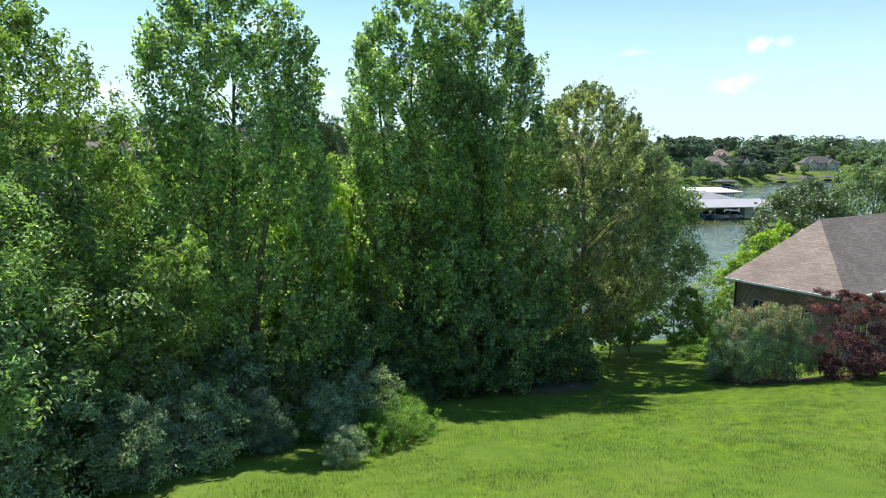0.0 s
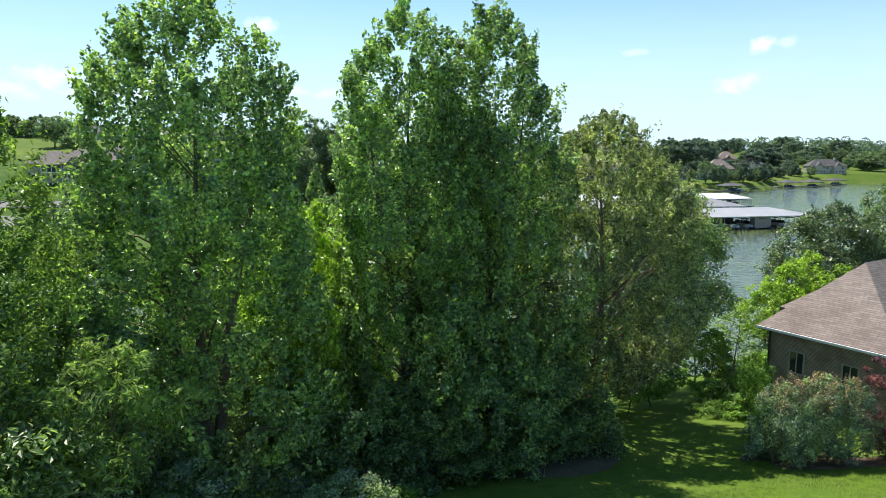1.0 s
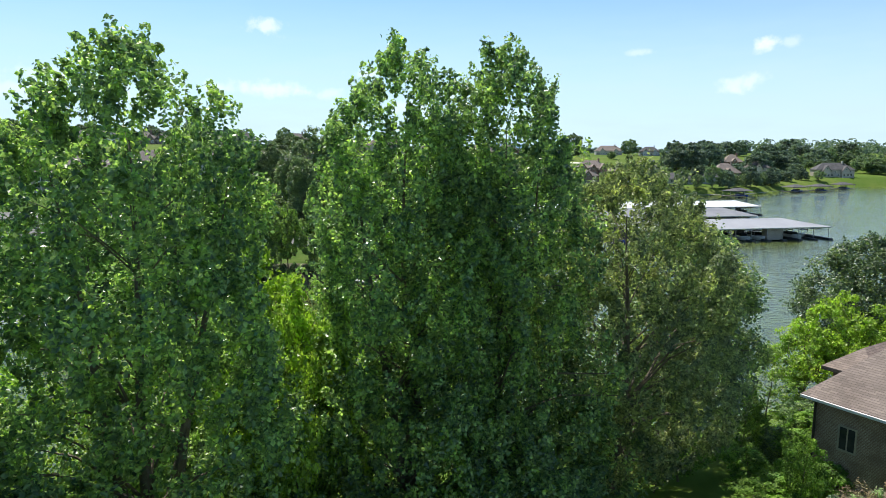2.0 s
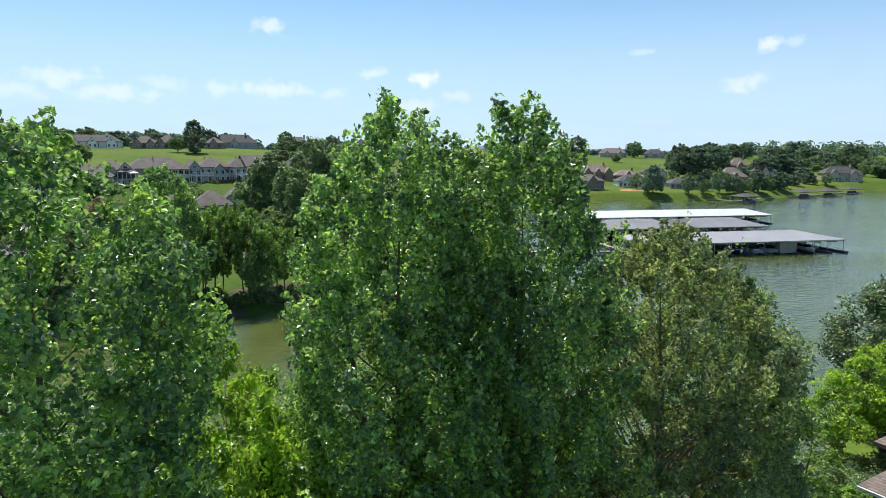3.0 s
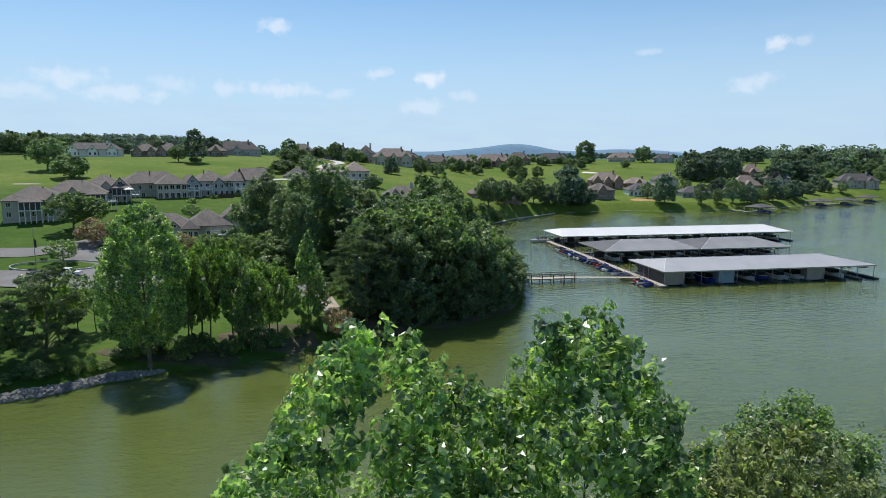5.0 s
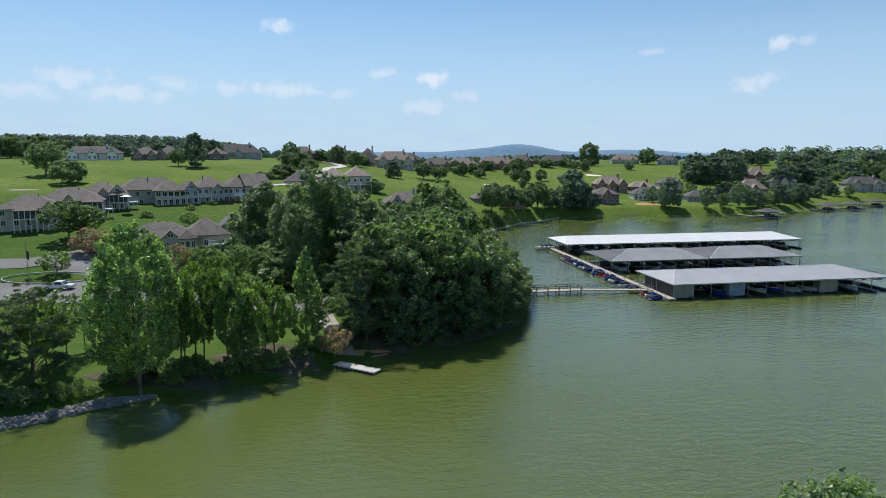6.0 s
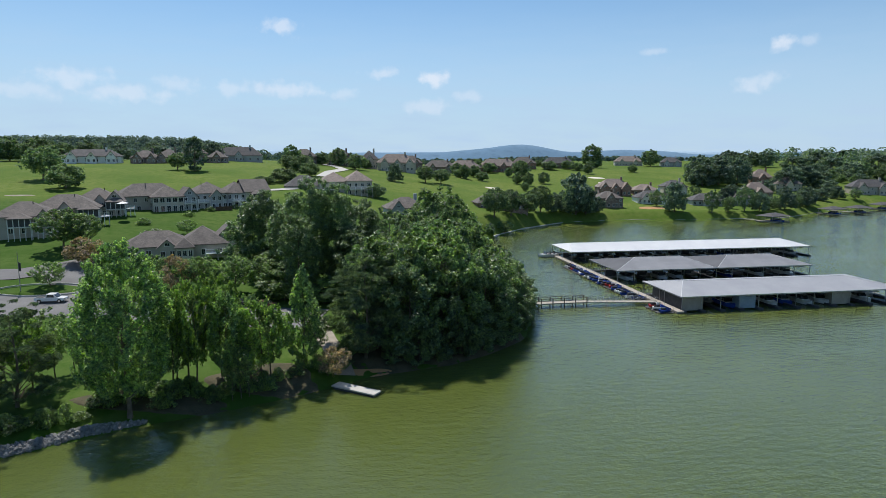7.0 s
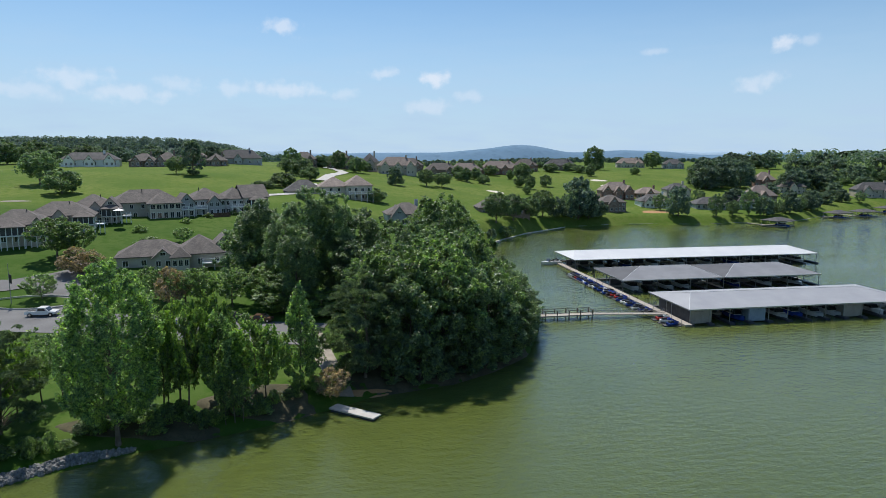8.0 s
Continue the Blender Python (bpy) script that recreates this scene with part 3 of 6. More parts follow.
def plant(name, label, seed, tall, wide, bare, profile, mat, clumps, per, leaf, clump=0.16, limbs=30, trunk=None, tips=(), lobes=False,
          slim=0.75, category="tree", up=0.5, lean=(0, 0), tuft=0.8, rag=1.0, shoots=0, boughs=0, held=0.82, lobe=0.25, lobe_z=0.8, spire=0.0):
    """A tree or bush at the origin: a trunk with limbs, and a crown of leaf clumps. bare: height below the crown; tips: further leaders;
    boughs: leafy lobes that the clumps gather on; spire: half the length of the upright leafy twigs that clothe the crown instead of round clumps."""
    rng = np.random.default_rng(seed)
    ks, rs = zip(*PROFILES[profile])
    axes_ = [(0.0, 0.0, tall, wide, 1.0)] + list(tips)
    share = np.array([a[3] * a[2] * a[4] for a in axes_])
    which = rng.choice(len(axes_), size=clumps, p=share / share.sum())
    ax = np.array(axes_)[which]
    us = np.linspace(0, 1, 60)
    wgt = np.cumsum(np.interp(us, ks, rs) ** (0.5 if spire else 0.6))
    u = np.interp(rng.random(clumps), (wgt - wgt[0]) / (wgt[-1] - wgt[0]), us)
    ang = rng.random(clumps) * 2 * np.pi
    rad = np.interp(u, ks, rs) * ax[:, 3]
    ph = rng.random(6) * 6.28
    uneven = 1 + rag * (0.16 * np.sin(3 * ang + ph[0] + 5 * u) + 0.12 * np.sin(5 * ang + ph[1] - 9 * u) + 0.13 * np.sin(2 * ang + ph[2] + 17 * u))
    rho = np.sqrt(0.12 + 0.88 * rng.random(clumps)) * uneven
    if spire:
        rho = (1 - 0.35 * rng.random(clumps) ** 2.4) * (1 + 0.6 * (uneven - 1)) - 0.3 * spire / np.maximum(rad, 0.4)
    zz = bare + u * (ax[:, 2] - bare)
    k = np.clip(zz / ax[:, 2], 0, 1)
    cx = ax[:, 0] * k + lean[0] * k + np.cos(ang) * rad * rho
    cy = ax[:, 1] * k + lean[1] * k + np.sin(ang) * rad * rho
    c = np.stack([cx, cy, zz], 1)
    if boughs:
        # most clumps gather on separate boughs, set evenly round each leader, with shade between them
        owner = np.sort(rng.choice(len(axes_), size=boughs, p=share / share.sum()))
        owner[:len(axes_)] = np.arange(len(axes_))
        ub = np.interp((np.arange(boughs) * 0.75488 + 0.5 * rng.random(boughs) / boughs) % 1, (wgt - wgt[0]) / (wgt[-1] - wgt[0]), us)
        ub[:len(axes_)] = 0.985
        ab = np.arange(boughs) * 3.58025 + rng.normal(size=boughs) * 0.3
        own = np.array(axes_)[owner]
        rb = np.interp(ub, ks, rs) * own[:, 3] * (1 + rag * (0.10 * np.sin(3 * ab + ph[0] + 5 * ub) + 0.08 * np.sin(2 * ab + ph[2] + 17 * ub)))
        spread_ = np.minimum(own[:, 3] * lobe * (0.65 + 0.7 * rng.random(boughs)), 0.5 * rb + 0.06 * wide)
        reach = np.maximum(rb - 0.8 * spread_, 0.05) * np.where(rng.random(boughs) < 0.2, 0.55, 1.0)
        zb = bare + ub * (own[:, 2] - bare) - 0.5 * spread_ * (ub > 0.9)
        kb = np.clip(zb / own[:, 2], 0, 1)
        hub = np.stack([(own[:, 0] + lean[0]) * kb + np.cos(ab) * reach, (own[:, 1] + lean[1]) * kb + np.sin(ab) * reach, zb], 1)
        on = np.nonzero(rng.random(clumps) < held)[0]
        b_ = rng.choice(boughs, size=len(on), p=spread_ ** 1.6 / (spread_ ** 1.6).sum())
        dv = rng.normal(size=(len(on), 3))
        dv = dv / np.linalg.norm(dv, axis=1, keepdims=True) + 0.5 * np.stack([np.cos(ab[b_]), np.sin(ab[b_]), np.full(len(on), 0.5)], 1)
        dv /= np.linalg.norm(dv, axis=1, keepdims=True)
        c[on] = hub[b_] + dv * (spread_[b_] * (0.62 + 0.38 * rng.random(len(on)) ** 0.6))[:, None] * np.array([1, 1, lobe_z])
        ang[on], u[on], rho[on] = ab[b_], ub[b_], 1.0
        ax[on], rad[on] = own[b_], rb[b_]
        c[:, 2] = np.maximum(c[:, 2], 0.3)
        zz = c[:, 2]
    cr = wide * clump * (0.65 + 0.7 * rng.random(clumps)) * np.where(u > 0.8, 0.68, 1.0)
    # leaves on the outer shell of each clump
    i = np.repeat(np.arange(clumps), per)
    d = rng.normal(size=(len(i), 3))
    d /= np.linalg.norm(d, axis=1, keepdims=True)
    out = np.stack([np.cos(ang), np.sin(ang), np.full(clumps, up)], 1)[i]
    d = d + out * 0.45
    d /= np.linalg.norm(d, axis=1, keepdims=True)
    p = c[i] + d * (cr[i] * (0.3 + 0.95 * rng.random(len(i)) ** 0.7))[:, None] * np.array([1, 1, tuft])
    if spire:
        flat = np.stack([np.cos(ang), np.sin(ang), np.zeros(clumps)], 1)
        axis = flat * 0.5 + np.array([0, 0, 1.0]) + rng.normal(size=(clumps, 3)) * 0.25
        axis /= np.linalg.norm(axis, axis=1, keepdims=True)
        e1 = np.cross(axis, rng.normal(size=(clumps, 3)))
        e1 /= np.linalg.norm(e1, axis=1, keepdims=True)
        e2 = np.cross(axis, e1)
        along, turn_ = rng.uniform(-1, 1, len(i)), rng.uniform(0, 2 * np.pi, len(i))
        half = (spire * (0.65 + 0.7 * rng.random(clumps)) * np.where(u > 0.85, 0.8, 1.0))[i]
        ring = e1[i] * np.cos(turn_)[:, None] + e2[i] * np.sin(turn_)[:, None]
        p = c[i] + axis[i] * (half * along)[:, None] + ring * (half * 0.48 * (1 - 0.6 * np.clip(along, 0, 1) ** 1.5) * (0.5 + 0.55 * rng.random(len(i))))[:, None]
        d = ring * 1.3 + flat[i] * 0.6 - np.array([0, 0, 0.15])
    p[:, 2] = np.maximum(p[:, 2], 0.05)
    nrm = d * 0.5 + rng.normal(size=d.shape) * 0.5 + np.array([0, 0, 0.5])
    size = leaf * (0.65 + 0.7 * rng.random(len(i)))
    if shoots:
        # leafy twigs that stand up and out of the crown
        j = rng.choice(np.nonzero(rho > 0.75 * np.median(rho))[0], shoots)
        go = np.stack([np.cos(ang[j]) * 0.55, np.sin(ang[j]) * 0.55, 0.6 + 0.7 * u[j]], 1) + rng.normal(size=(shoots, 3)) * 0.22
        go /= np.linalg.norm(go, axis=1, keepdims=True)
        long = wide * (0.03 + 0.07 * rng.random(shoots))
        k2 = np.repeat(np.arange(shoots), 20)
        f2 = rng.random(len(k2))
        q = c[j][k2] + go[k2] * ((0.85 * cr[j] + long)[k2] * (0.25 + 0.95 * f2))[:, None] + rng.normal(size=(len(k2), 3)) * (leaf * (0.95 - 0.6 * f2))[:, None]
        p, nrm = np.concatenate([p, q]), np.concatenate([nrm, rng.normal(size=q.shape) * 0.7 + np.array([0, 0, 0.6])])
        size = np.concatenate([size, leaf * (0.6 + 0.6 * rng.random(len(k2)))])
    crown = leaves(name + "_crown", p, nrm, size, mat, rng, slim, lobes=lobes)
    # trunk and limbs
    b = Build()
    r0 = trunk or tall * 0.017
    for x, y, h, w, _ in axes_:
        hh = h * 0.86
        pts = [((x + lean[0]) * (q ** 1.2) + 0.12 * math.sin(7 * q + ph[3]), (y + lean[1]) * (q ** 1.2) + 0.12 * math.sin(6 * q + ph[4]), q * hh - 0.3 * (q == 0)) for q in (0, .04, .15, .3, .5, .7, .87, 1)]
        b.tube(pts, [r0 * 1.35, r0, r0 * .88, r0 * .75, r0 * .55, r0 * .36, r0 * .18, r0 * .06], 8)
    for j in rng.permutation(clumps)[:limbs]:
        a = ax[j]
        zs = max(0.25 * bare, c[j, 2] - (0.35 + 0.5 * rng.random()) * rad[j])
        q = zs / (a[2] * 0.93)
        s0 = Vector(((a[0] + lean[0]) * q ** 1.2 + 0.12 * math.sin(7 * q + ph[3]), (a[1] + lean[1]) * q ** 1.2 + 0.12 * math.sin(6 * q + ph[4]), zs))
        e = Vector(c[j])
        mid = s0.lerp(e, 0.55) + Vector((0, 0, 0.10 * (e - s0).length))
        rr = max(0.012, r0 * 0.33 * (1.05 - q))
        b.tube([s0, mid, e], [rr, rr * 0.65, rr * 0.2], 5)
    root = thing(name, label, category)
    part("trunk", b.mesh("trunk", M["bark"]), root)
    part("crown", crown, root)
    return root


def put(root, x, y, rz=0.0, s=1.0, sz=None, dz=0.0):
    """Stands the first plant of a kind."""
    root.matrix_basis = at_ground(x, y, rz, s, dz, sz)
    return root


def grow(proto, rows, group="", label=""):
    """Copies of a plant: x, y, its height and width against the first one's, and a turn."""
    for x, y, sz, s, rz in rows:
        o = copy_thing(proto, Matrix())
        o.matrix_basis = at_ground(x, y, rz, s, 0.0, sz)
        tagged(o, label, "", group)

# ---- ground, water and distance ----
def spaced(cuts):
    out = []
    for a, b, step in cuts:
        out += list(np.arange(a, b, step))
    return np.array(out + [cuts[-1][1]])


gx = spaced([(-4600, -900, 370), (-900, -260, 40), (-260, -60, 8), (-60, 60, 2), (60, 420, 5), (420, 900, 30), (900, 4600, 370)])
gy = spaced([(-1200, -100, 110), (-100, 6, 8), (6, 60, 1.5), (60, 100, 4), (100, 180, 2), (180, 360, 4), (360, 700, 10), (700, 1200, 50), (1200, 4900, 370)])
XX, YY = np.meshgrid(gx, gy)
ZZ = height(XX, YY)
low = np.clip((YY - 750) / 2500, 0, 1)
ZZ = np.where(YY > 750, ZZ * (1 - 0.55 * low), ZZ)
ZZ = ZZ + np.where(shore(XX, YY) > 6, 0.12 * np.sin(XX * 0.31) * np.sin(YY * 0.27), 0)
nx, ny = len(gx), len(gy)
q = (np.arange(ny - 1)[:, None] * nx + np.arange(nx - 1)[None, :]).ravel()
ground = new("ground", mesh_from("ground", np.stack([XX, YY, ZZ], -1).reshape(-1, 3), np.stack([q, q + 1, q + nx + 1, q + nx], 1).ravel(), np.full(len(q), 4), M["grass"]))
ground.data.polygons.foreach_set("use_smooth", np.ones(len(q), bool))
tagged(ground, "mown green grass on the banks and hills", "ground", kind="structure")

wb = Build().add([(-320, 30, 0), (920, 30, 0), (920, 440, 0), (-320, 440, 0)], [(0, 1, 2, 3)])
tagged(new("water", wb.mesh("water", M["water"])), "calm murky olive-green lake water with small ripples", "water", kind="structure")


def ridge_hill(name, label, mat, y, depth, x0, x1, base, top, seed, step=60.0, peak=()):
    """A long hill far off: a sheet that rises to an uneven crest and falls again."""
    rng = np.random.default_rng(seed)
    xs = np.arange(x0, x1 + step, step)
    rows = 9
    ph = rng.random(4) * 6.28
    crest = top * (0.86 + 0.07 * np.sin(xs / 310 + ph[0]) + 0.05 * np.sin(xs / 140 + ph[1]) + 0.02 * np.sin(xs / 47 + ph[2])) + rng.normal(size=len(xs)) * top * 0.006
    for px, pw, ph_ in peak:
        crest = crest + ph_ * np.exp(-((xs - px) / pw) ** 2)
    v = []
    for r in range(rows):
        k = r / (rows - 1)
        v += [(a, y + depth * k, base + (c - base) * math.sin(math.pi * k * 0.75) ** 1.3) for a, c in zip(xs, crest)]
    n = len(xs)
    q_ = (np.arange(rows - 1)[:, None] * n + np.arange(n - 1)[None, :]).ravel()
    ob = new(name, mesh_from(name, v, np.stack([q_, q_ + 1, q_ + n + 1, q_ + n], 1).ravel(), np.full(len(q_), 4), mat))
    ob.data.polygons.foreach_set("use_smooth", np.ones(len(q_), bool))
    return tagged(ob, label, "hill", kind="structure")


ridge_hill("backdrop_ridge_1", "pale blue mountain ridge on the horizon, tinted for haze", M["pale_hill"], 4300, 300, -1800, 3600, -30, 75, 5, peak=((-500, 700, 12), (2300, 500, 16)))
ridge_hill("backdrop_ridge_2", "wooded hills far behind the golf course, tinted blue for haze", M["blue_hill"], 3200, 400, -1500, 3600, -30, 50, 3, peak=((1010, 190, 46), (1160, 120, 14), (760, 260, 20), (300, 300, 10), (1450, 220, 22), (1750, 260, 22), (2900, 400, 22)))

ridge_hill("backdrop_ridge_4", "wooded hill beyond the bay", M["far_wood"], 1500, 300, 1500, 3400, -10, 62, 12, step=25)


def strip(name, label, line, width, mat, category, lift=0.14, kind="structure", step=3.0):
    """A road laid along a line on the ground."""
    pts = [Vector((*p, 0)) for p in line]
    path = []
    for a, b in zip(pts, pts[1:]):
        n = max(1, int((b - a).length / step))
        path += [a.lerp(b, i / n) for i in range(n)]
    path.append(pts[-1])
    v, f = [], []
    across = max(2, int(width / 3) + 1)
    for i, p in enumerate(path):
        d = (path[min(i + 1, len(path) - 1)] - path[max(i - 1, 0)]).normalized()
        s = Vector((-d.y, d.x, 0))
        for k in range(across):
            o = p + s * (width * (k / (across - 1) - 0.5))
            v.append((o.x, o.y, float(height(o.x, o.y)) + lift))
    for i in range(len(path) - 1):
        for k in range(across - 1):
            j = i * across + k
            f.append((j, j + across, j + across + 1, j + 1))
    b = Build().add(v, f)
    return tagged(new(name, b.mesh(name, mat)), label, category, kind=kind)


def patch(name, label, cx, cy, rx, ry, mat, category, lift=0.12, turn=0.0, wob=0.15, seed=1, kind="structure", rings=4, n=28):
    """A rounded patch on the ground with an uneven edge."""
    rng = np.random.default_rng(seed)
    ph = rng.random(3) * 6.28
    v, f = [(cx, cy, float(height(cx, cy)) + lift)], []
    for r in range(1, rings + 1):
        for i in range(n):
            a = 2 * math.pi * i / n
            w = 1 + wob * (math.sin(2 * a + ph[0]) * .6 + math.sin(3 * a + ph[1]) * .5)
            x, y = rx * w * math.cos(a) * r / rings, ry * w * math.sin(a) * r / rings
            x, y = cx + x * math.cos(turn) - y * math.sin(turn), cy + x * math.sin(turn) + y * math.cos(turn)
            v.append((x, y, float(height(x, y)) + lift - (lift + 0.08 if r == rings else 0)))
    f += [(0, 1 + i, 1 + (i + 1) % n) for i in range(n)]
    for r in range(rings - 1):
        o = 1 + r * n
        f += [(o + i, o + n + i, o + n + (i + 1) % n, o + (i + 1) % n) for i in range(n)]
    return tagged(new(name, Build().add(v, f).mesh(name, mat)), label, category, kind=kind)


strip("road_1", "worn grey asphalt car park along the lake", [(-95, 166), (-60, 163), (-35, 157), (-15, 150), (2, 146)], 13, M["asphalt"], "road")
strip("road_2", "grey asphalt road curving up between the lawns", [(-85, 184), (-66, 184), (-58, 189), (-52, 196)], 8, M["asphalt"], "road", lift=0.18)
strip("road_3", "asphalt drive joining the car park", [(-47, 163), (-50, 176), (-58, 187)], 9, M["asphalt"], "road", lift=0.16)
strip("pavement_1", "worn tan gravel boat ramp down to the lake", [(1, 146), (3.4, 132), (6.0, 121.5)], 3.2, M["gravel"], "ramp", lift=0.2)
strip("pavement_2", "pale concrete drive winding up the hill", [(-30, 292), (-24, 300), (-14, 306), (-4, 322), (-6, 345)], 4.5, M["concrete"], "driveway", lift=0.2)
strip("pavement_3", "pale concrete drive to the hilltop houses", [(-2, 360), (2, 400), (10, 430), (2, 470), (-5, 500)], 6, M["concrete"], "driveway", lift=0.3)
patch("traffic_island", "grass traffic island with a kerb", -55.5, 172.5, 9, 3.4, M["grass"], "island", lift=0.35, seed=4)
patch("bunker", "pale sand golf bunker on the fairway", 102, 415, 6.5, 4, M["sand"], "bunker", lift=0.25, seed=5)
patch("bunker", "pale sand golf bunker on the fairway", 205, 500, 7, 5, M["sand"], "bunker", lift=0.25, seed=6)
patch("bunker", "pale sand golf bunker on the fairway", 200, 470, 6, 4, M["sand"], "bunker", lift=0.25, seed=7)
patch("clay_bank", "bare orange clay beside the floating dock", 10.0, 123.2, 3.6, 1.0, M["clay"], "bank", lift=0.10, seed=8, turn=0.16)
patch("bare_earth", "bare brown earth below the fairway", -109, 284.0, 6, 1.3, M["gravel"], "bank", lift=0.12, seed=10)
patch("bare_earth", "bare reddish earth yard on the far shore", 176, 352, 12, 5, M["clay"], "bank", lift=0.12, seed=9)
# the last four patches are added to darken the sunlit rim of the point
for i_, (cx_, cy_, rx_, ry_) in enumerate([(-19, 113.4, 9, 2.6), (-5, 119, 9, 3.4), (-6, 28, 6, 9), (8, 36, 8, 6), (26, 29.5, 6, 1.6), (14, 127, 9, 5), (24, 131, 9, 6.5), (32, 141, 7, 9), (38, 155, 6, 11)]):
    patch("forest_floor", "brown leaf litter under the trees", cx_, cy_, rx_, ry_, M["soil"], "soil", lift=0.07, seed=20 + i_, wob=0.25, rings=8, n=40)

# ---- marina ----
def hip_roof(w, d, rise, over, z, hip_l=None, hip_r=None, thick=0.22):
    """A hip roof over w x d metres, its corner at the origin; hip_l and hip_r: run of the hips at its ends."""
    hl = d / 2 if hip_l is None else hip_l
    hr = d / 2 if hip_r is None else hip_r
    b = Build()
    x0, x1, y0, y1 = -over, w + over, -over, d + over
    e = [(x0, y0), (x1, y0), (x1, y1), (x0, y1)]
    r = [(x0 + hl + over * (hl > 0), d / 2), (x1 - hr - over * (hr > 0), d / 2)]
    top = [(x, y, z) for x, y in e] + [(x, y, z + rise) for x, y in r]
    bot = [(x, y, z - thick) for x, y in e] + [(x, y, z + rise - thick) for x, y in r]
    f = [(0, 1, 5, 4), (2, 3, 4, 5), (1, 2, 5), (3, 0, 4)]
    b.add(top + bot, f + [tuple(6 + i for i in reversed(q_)) for q_ in f] + [(1, 0, 6, 7), (2, 1, 7, 8), (3, 2, 8, 9), (0, 3, 9, 6)])
    return b


def gable_roof(w, d, rise, over, z, thick=0.2, along="x"):
    """A gable roof over w x d metres, ridge along x or y."""
    b = Build()
    if along == "x":
        o = [(-over, z - rise * over / (d / 2)), (d / 2, z + rise), (d + over, z - rise * over / (d / 2))]
        b.prism(o + [(p, q_ - thick) for p, q_ in reversed(o)], -over, w + over, "x")
    else:
        o = [(-over, z - rise * over / (w / 2)), (w / 2, z + rise), (w + over, z - rise * over / (w / 2))]
        b.prism(o + [(p, q_ - thick) for p, q_ in reversed(o)], -over, d + over, "y")
    return b


post_mesh = Build().tube([(0, 0, -0.6), (0, 0, 3.3)], [0.085, 0.085], 8).mesh("post", M["steel"])
# finger piers are coloured dark to deepen the shade under the roofs
float_mesh = Build().box(-0.55, -4.2, -0.25, 0.55, 4.2, 0.42).mesh("finger_pier", M["dark_panel"])


def covered_dock(label, x0, x1, y0, y1, roof_mat, splits, rise, bays, sheds=(), end_mat=None):
    dk = thing("covered_boat_dock", label, "boat dock", Matrix.Translation((x0, y0, 0)), "covered boat docks")
    w, d = x1 - x0, y1 - y0
    for a, b, hip, hip2 in splits:
        rf = hip_roof(b - a, d, rise, 0.25, 3.4, hip, hip2).mesh("roof", roof_mat)
        if end_mat:   # darker sheets on the left hipped end
            rf.materials.append(end_mat)
            rf.polygons[3].material_index = 1
        part("roof", rf, dk, at=Matrix.Translation((a, 0, 0)))
        # ridge and hip caps
        caps = Build()
        for p, q_ in (((-.25, -.25, 3.43), (hip, d / 2, 3.43 + rise)), ((hip, d / 2, 3.43 + rise), (b - a - hip2, d / 2, 3.43 + rise)),
                      ((b - a + .25, -.25, 3.43), (b - a - hip2, d / 2, 3.43 + rise)), ((-.25, d + .25, 3.43), (hip, d / 2, 3.43 + rise)),
                      ((b - a + .25, d + .25, 3.43), (b - a - hip2, d / 2, 3.43 + rise))):
            caps.bar(p, q_, 0.11, 0.05)
        part("ridge_cap", caps.mesh("ridge_cap", M["roof_white"]), dk, "pale metal ridge cap", at=Matrix.Translation((a, 0, 0)))
        fas = Build()
        for p, q_ in (((0, -.27, 3.28), (b - a, -.27, 3.28)), ((0, d + .27, 3.28), (b - a, d + .27, 3.28)), ((-.27, 0, 3.28), (-.27, d, 3.28)), ((b - a + .27, 0, 3.28), (b - a + .27, d, 3.28))):
            fas.bar(p, q_, 0.06, 0.26)
        part("fascia", fas.mesh("fascia", M["steel"]), dk, at=Matrix.Translation((a, 0, 0)))
    n = bays
    truss = Build()
    for i in range(n + 1):
        x = 0.15 + (w - 0.3) * i / n
        for y in (0.1, d / 2 - 1.1, d / 2 + 1.1, d - 0.1):
            part("post", post_mesh, dk, at=Matrix.Translation((x, y, 0)))
        truss.bar((x, 0.1, 3.1), (x, d - 0.1, 3.1), 0.1, 0.22)
        for y in (d / 2 - 1.1 - 4.3, d / 2 + 1.1 + 4.3):
            part("finger_pier", float_mesh, dk, at=Matrix.Translation((x, y, 0)))
    part("roof_beam", truss.mesh("roof_beam", M["steel"]), dk)
    part("walkway", Build().box(-0.6, d / 2 - 1.2, -0.3, w + 1.2, d / 2 + 1.2, 0.46).mesh("walkway", M["deck"]), dk)
    part("edge_float", Build().box(-0.3, d - 0.9, -0.3, w + 0.3, d + 0.2, 0.3).mesh("edge_float", M["dark_panel"]), dk)
    rng = random.Random(int(x1))
    for i in range(n):
        x = 0.15 + (w - 0.3) * i / n
        # dark boxes added along the walkway to darken the view under the roof
        if rng.random() < 0.75:
            h_ = rng.uniform(1.5, 2.7)
            part("locker", Build().box(x + .3, d / 2 - 1.15, .46, x + rng.uniform(1.6, 3.6), d / 2 - .5, h_).mesh("locker", M["dark_panel"]), dk, "dark box added to darken under the dock roof")
        part("boat_lift", Build().bar((x + 1.2, d / 2 - 1.3, 2.75), (x + 1.2, .4, 2.75), .12, .16).bar((x + 3.0, d / 2 - 1.3, 2.75), (x + 3.0, .4, 2.75), .12, .16).bar((x + 1.2, .4, 2.75), (x + 3.0, .4, 2.75), .1, .12).bar((x + 1.2, 4, 2.75), (x + 3.0, 4, 2.75), .1, .12).mesh("boat_lift", M["black"]), dk, "dark boat hoist frame")
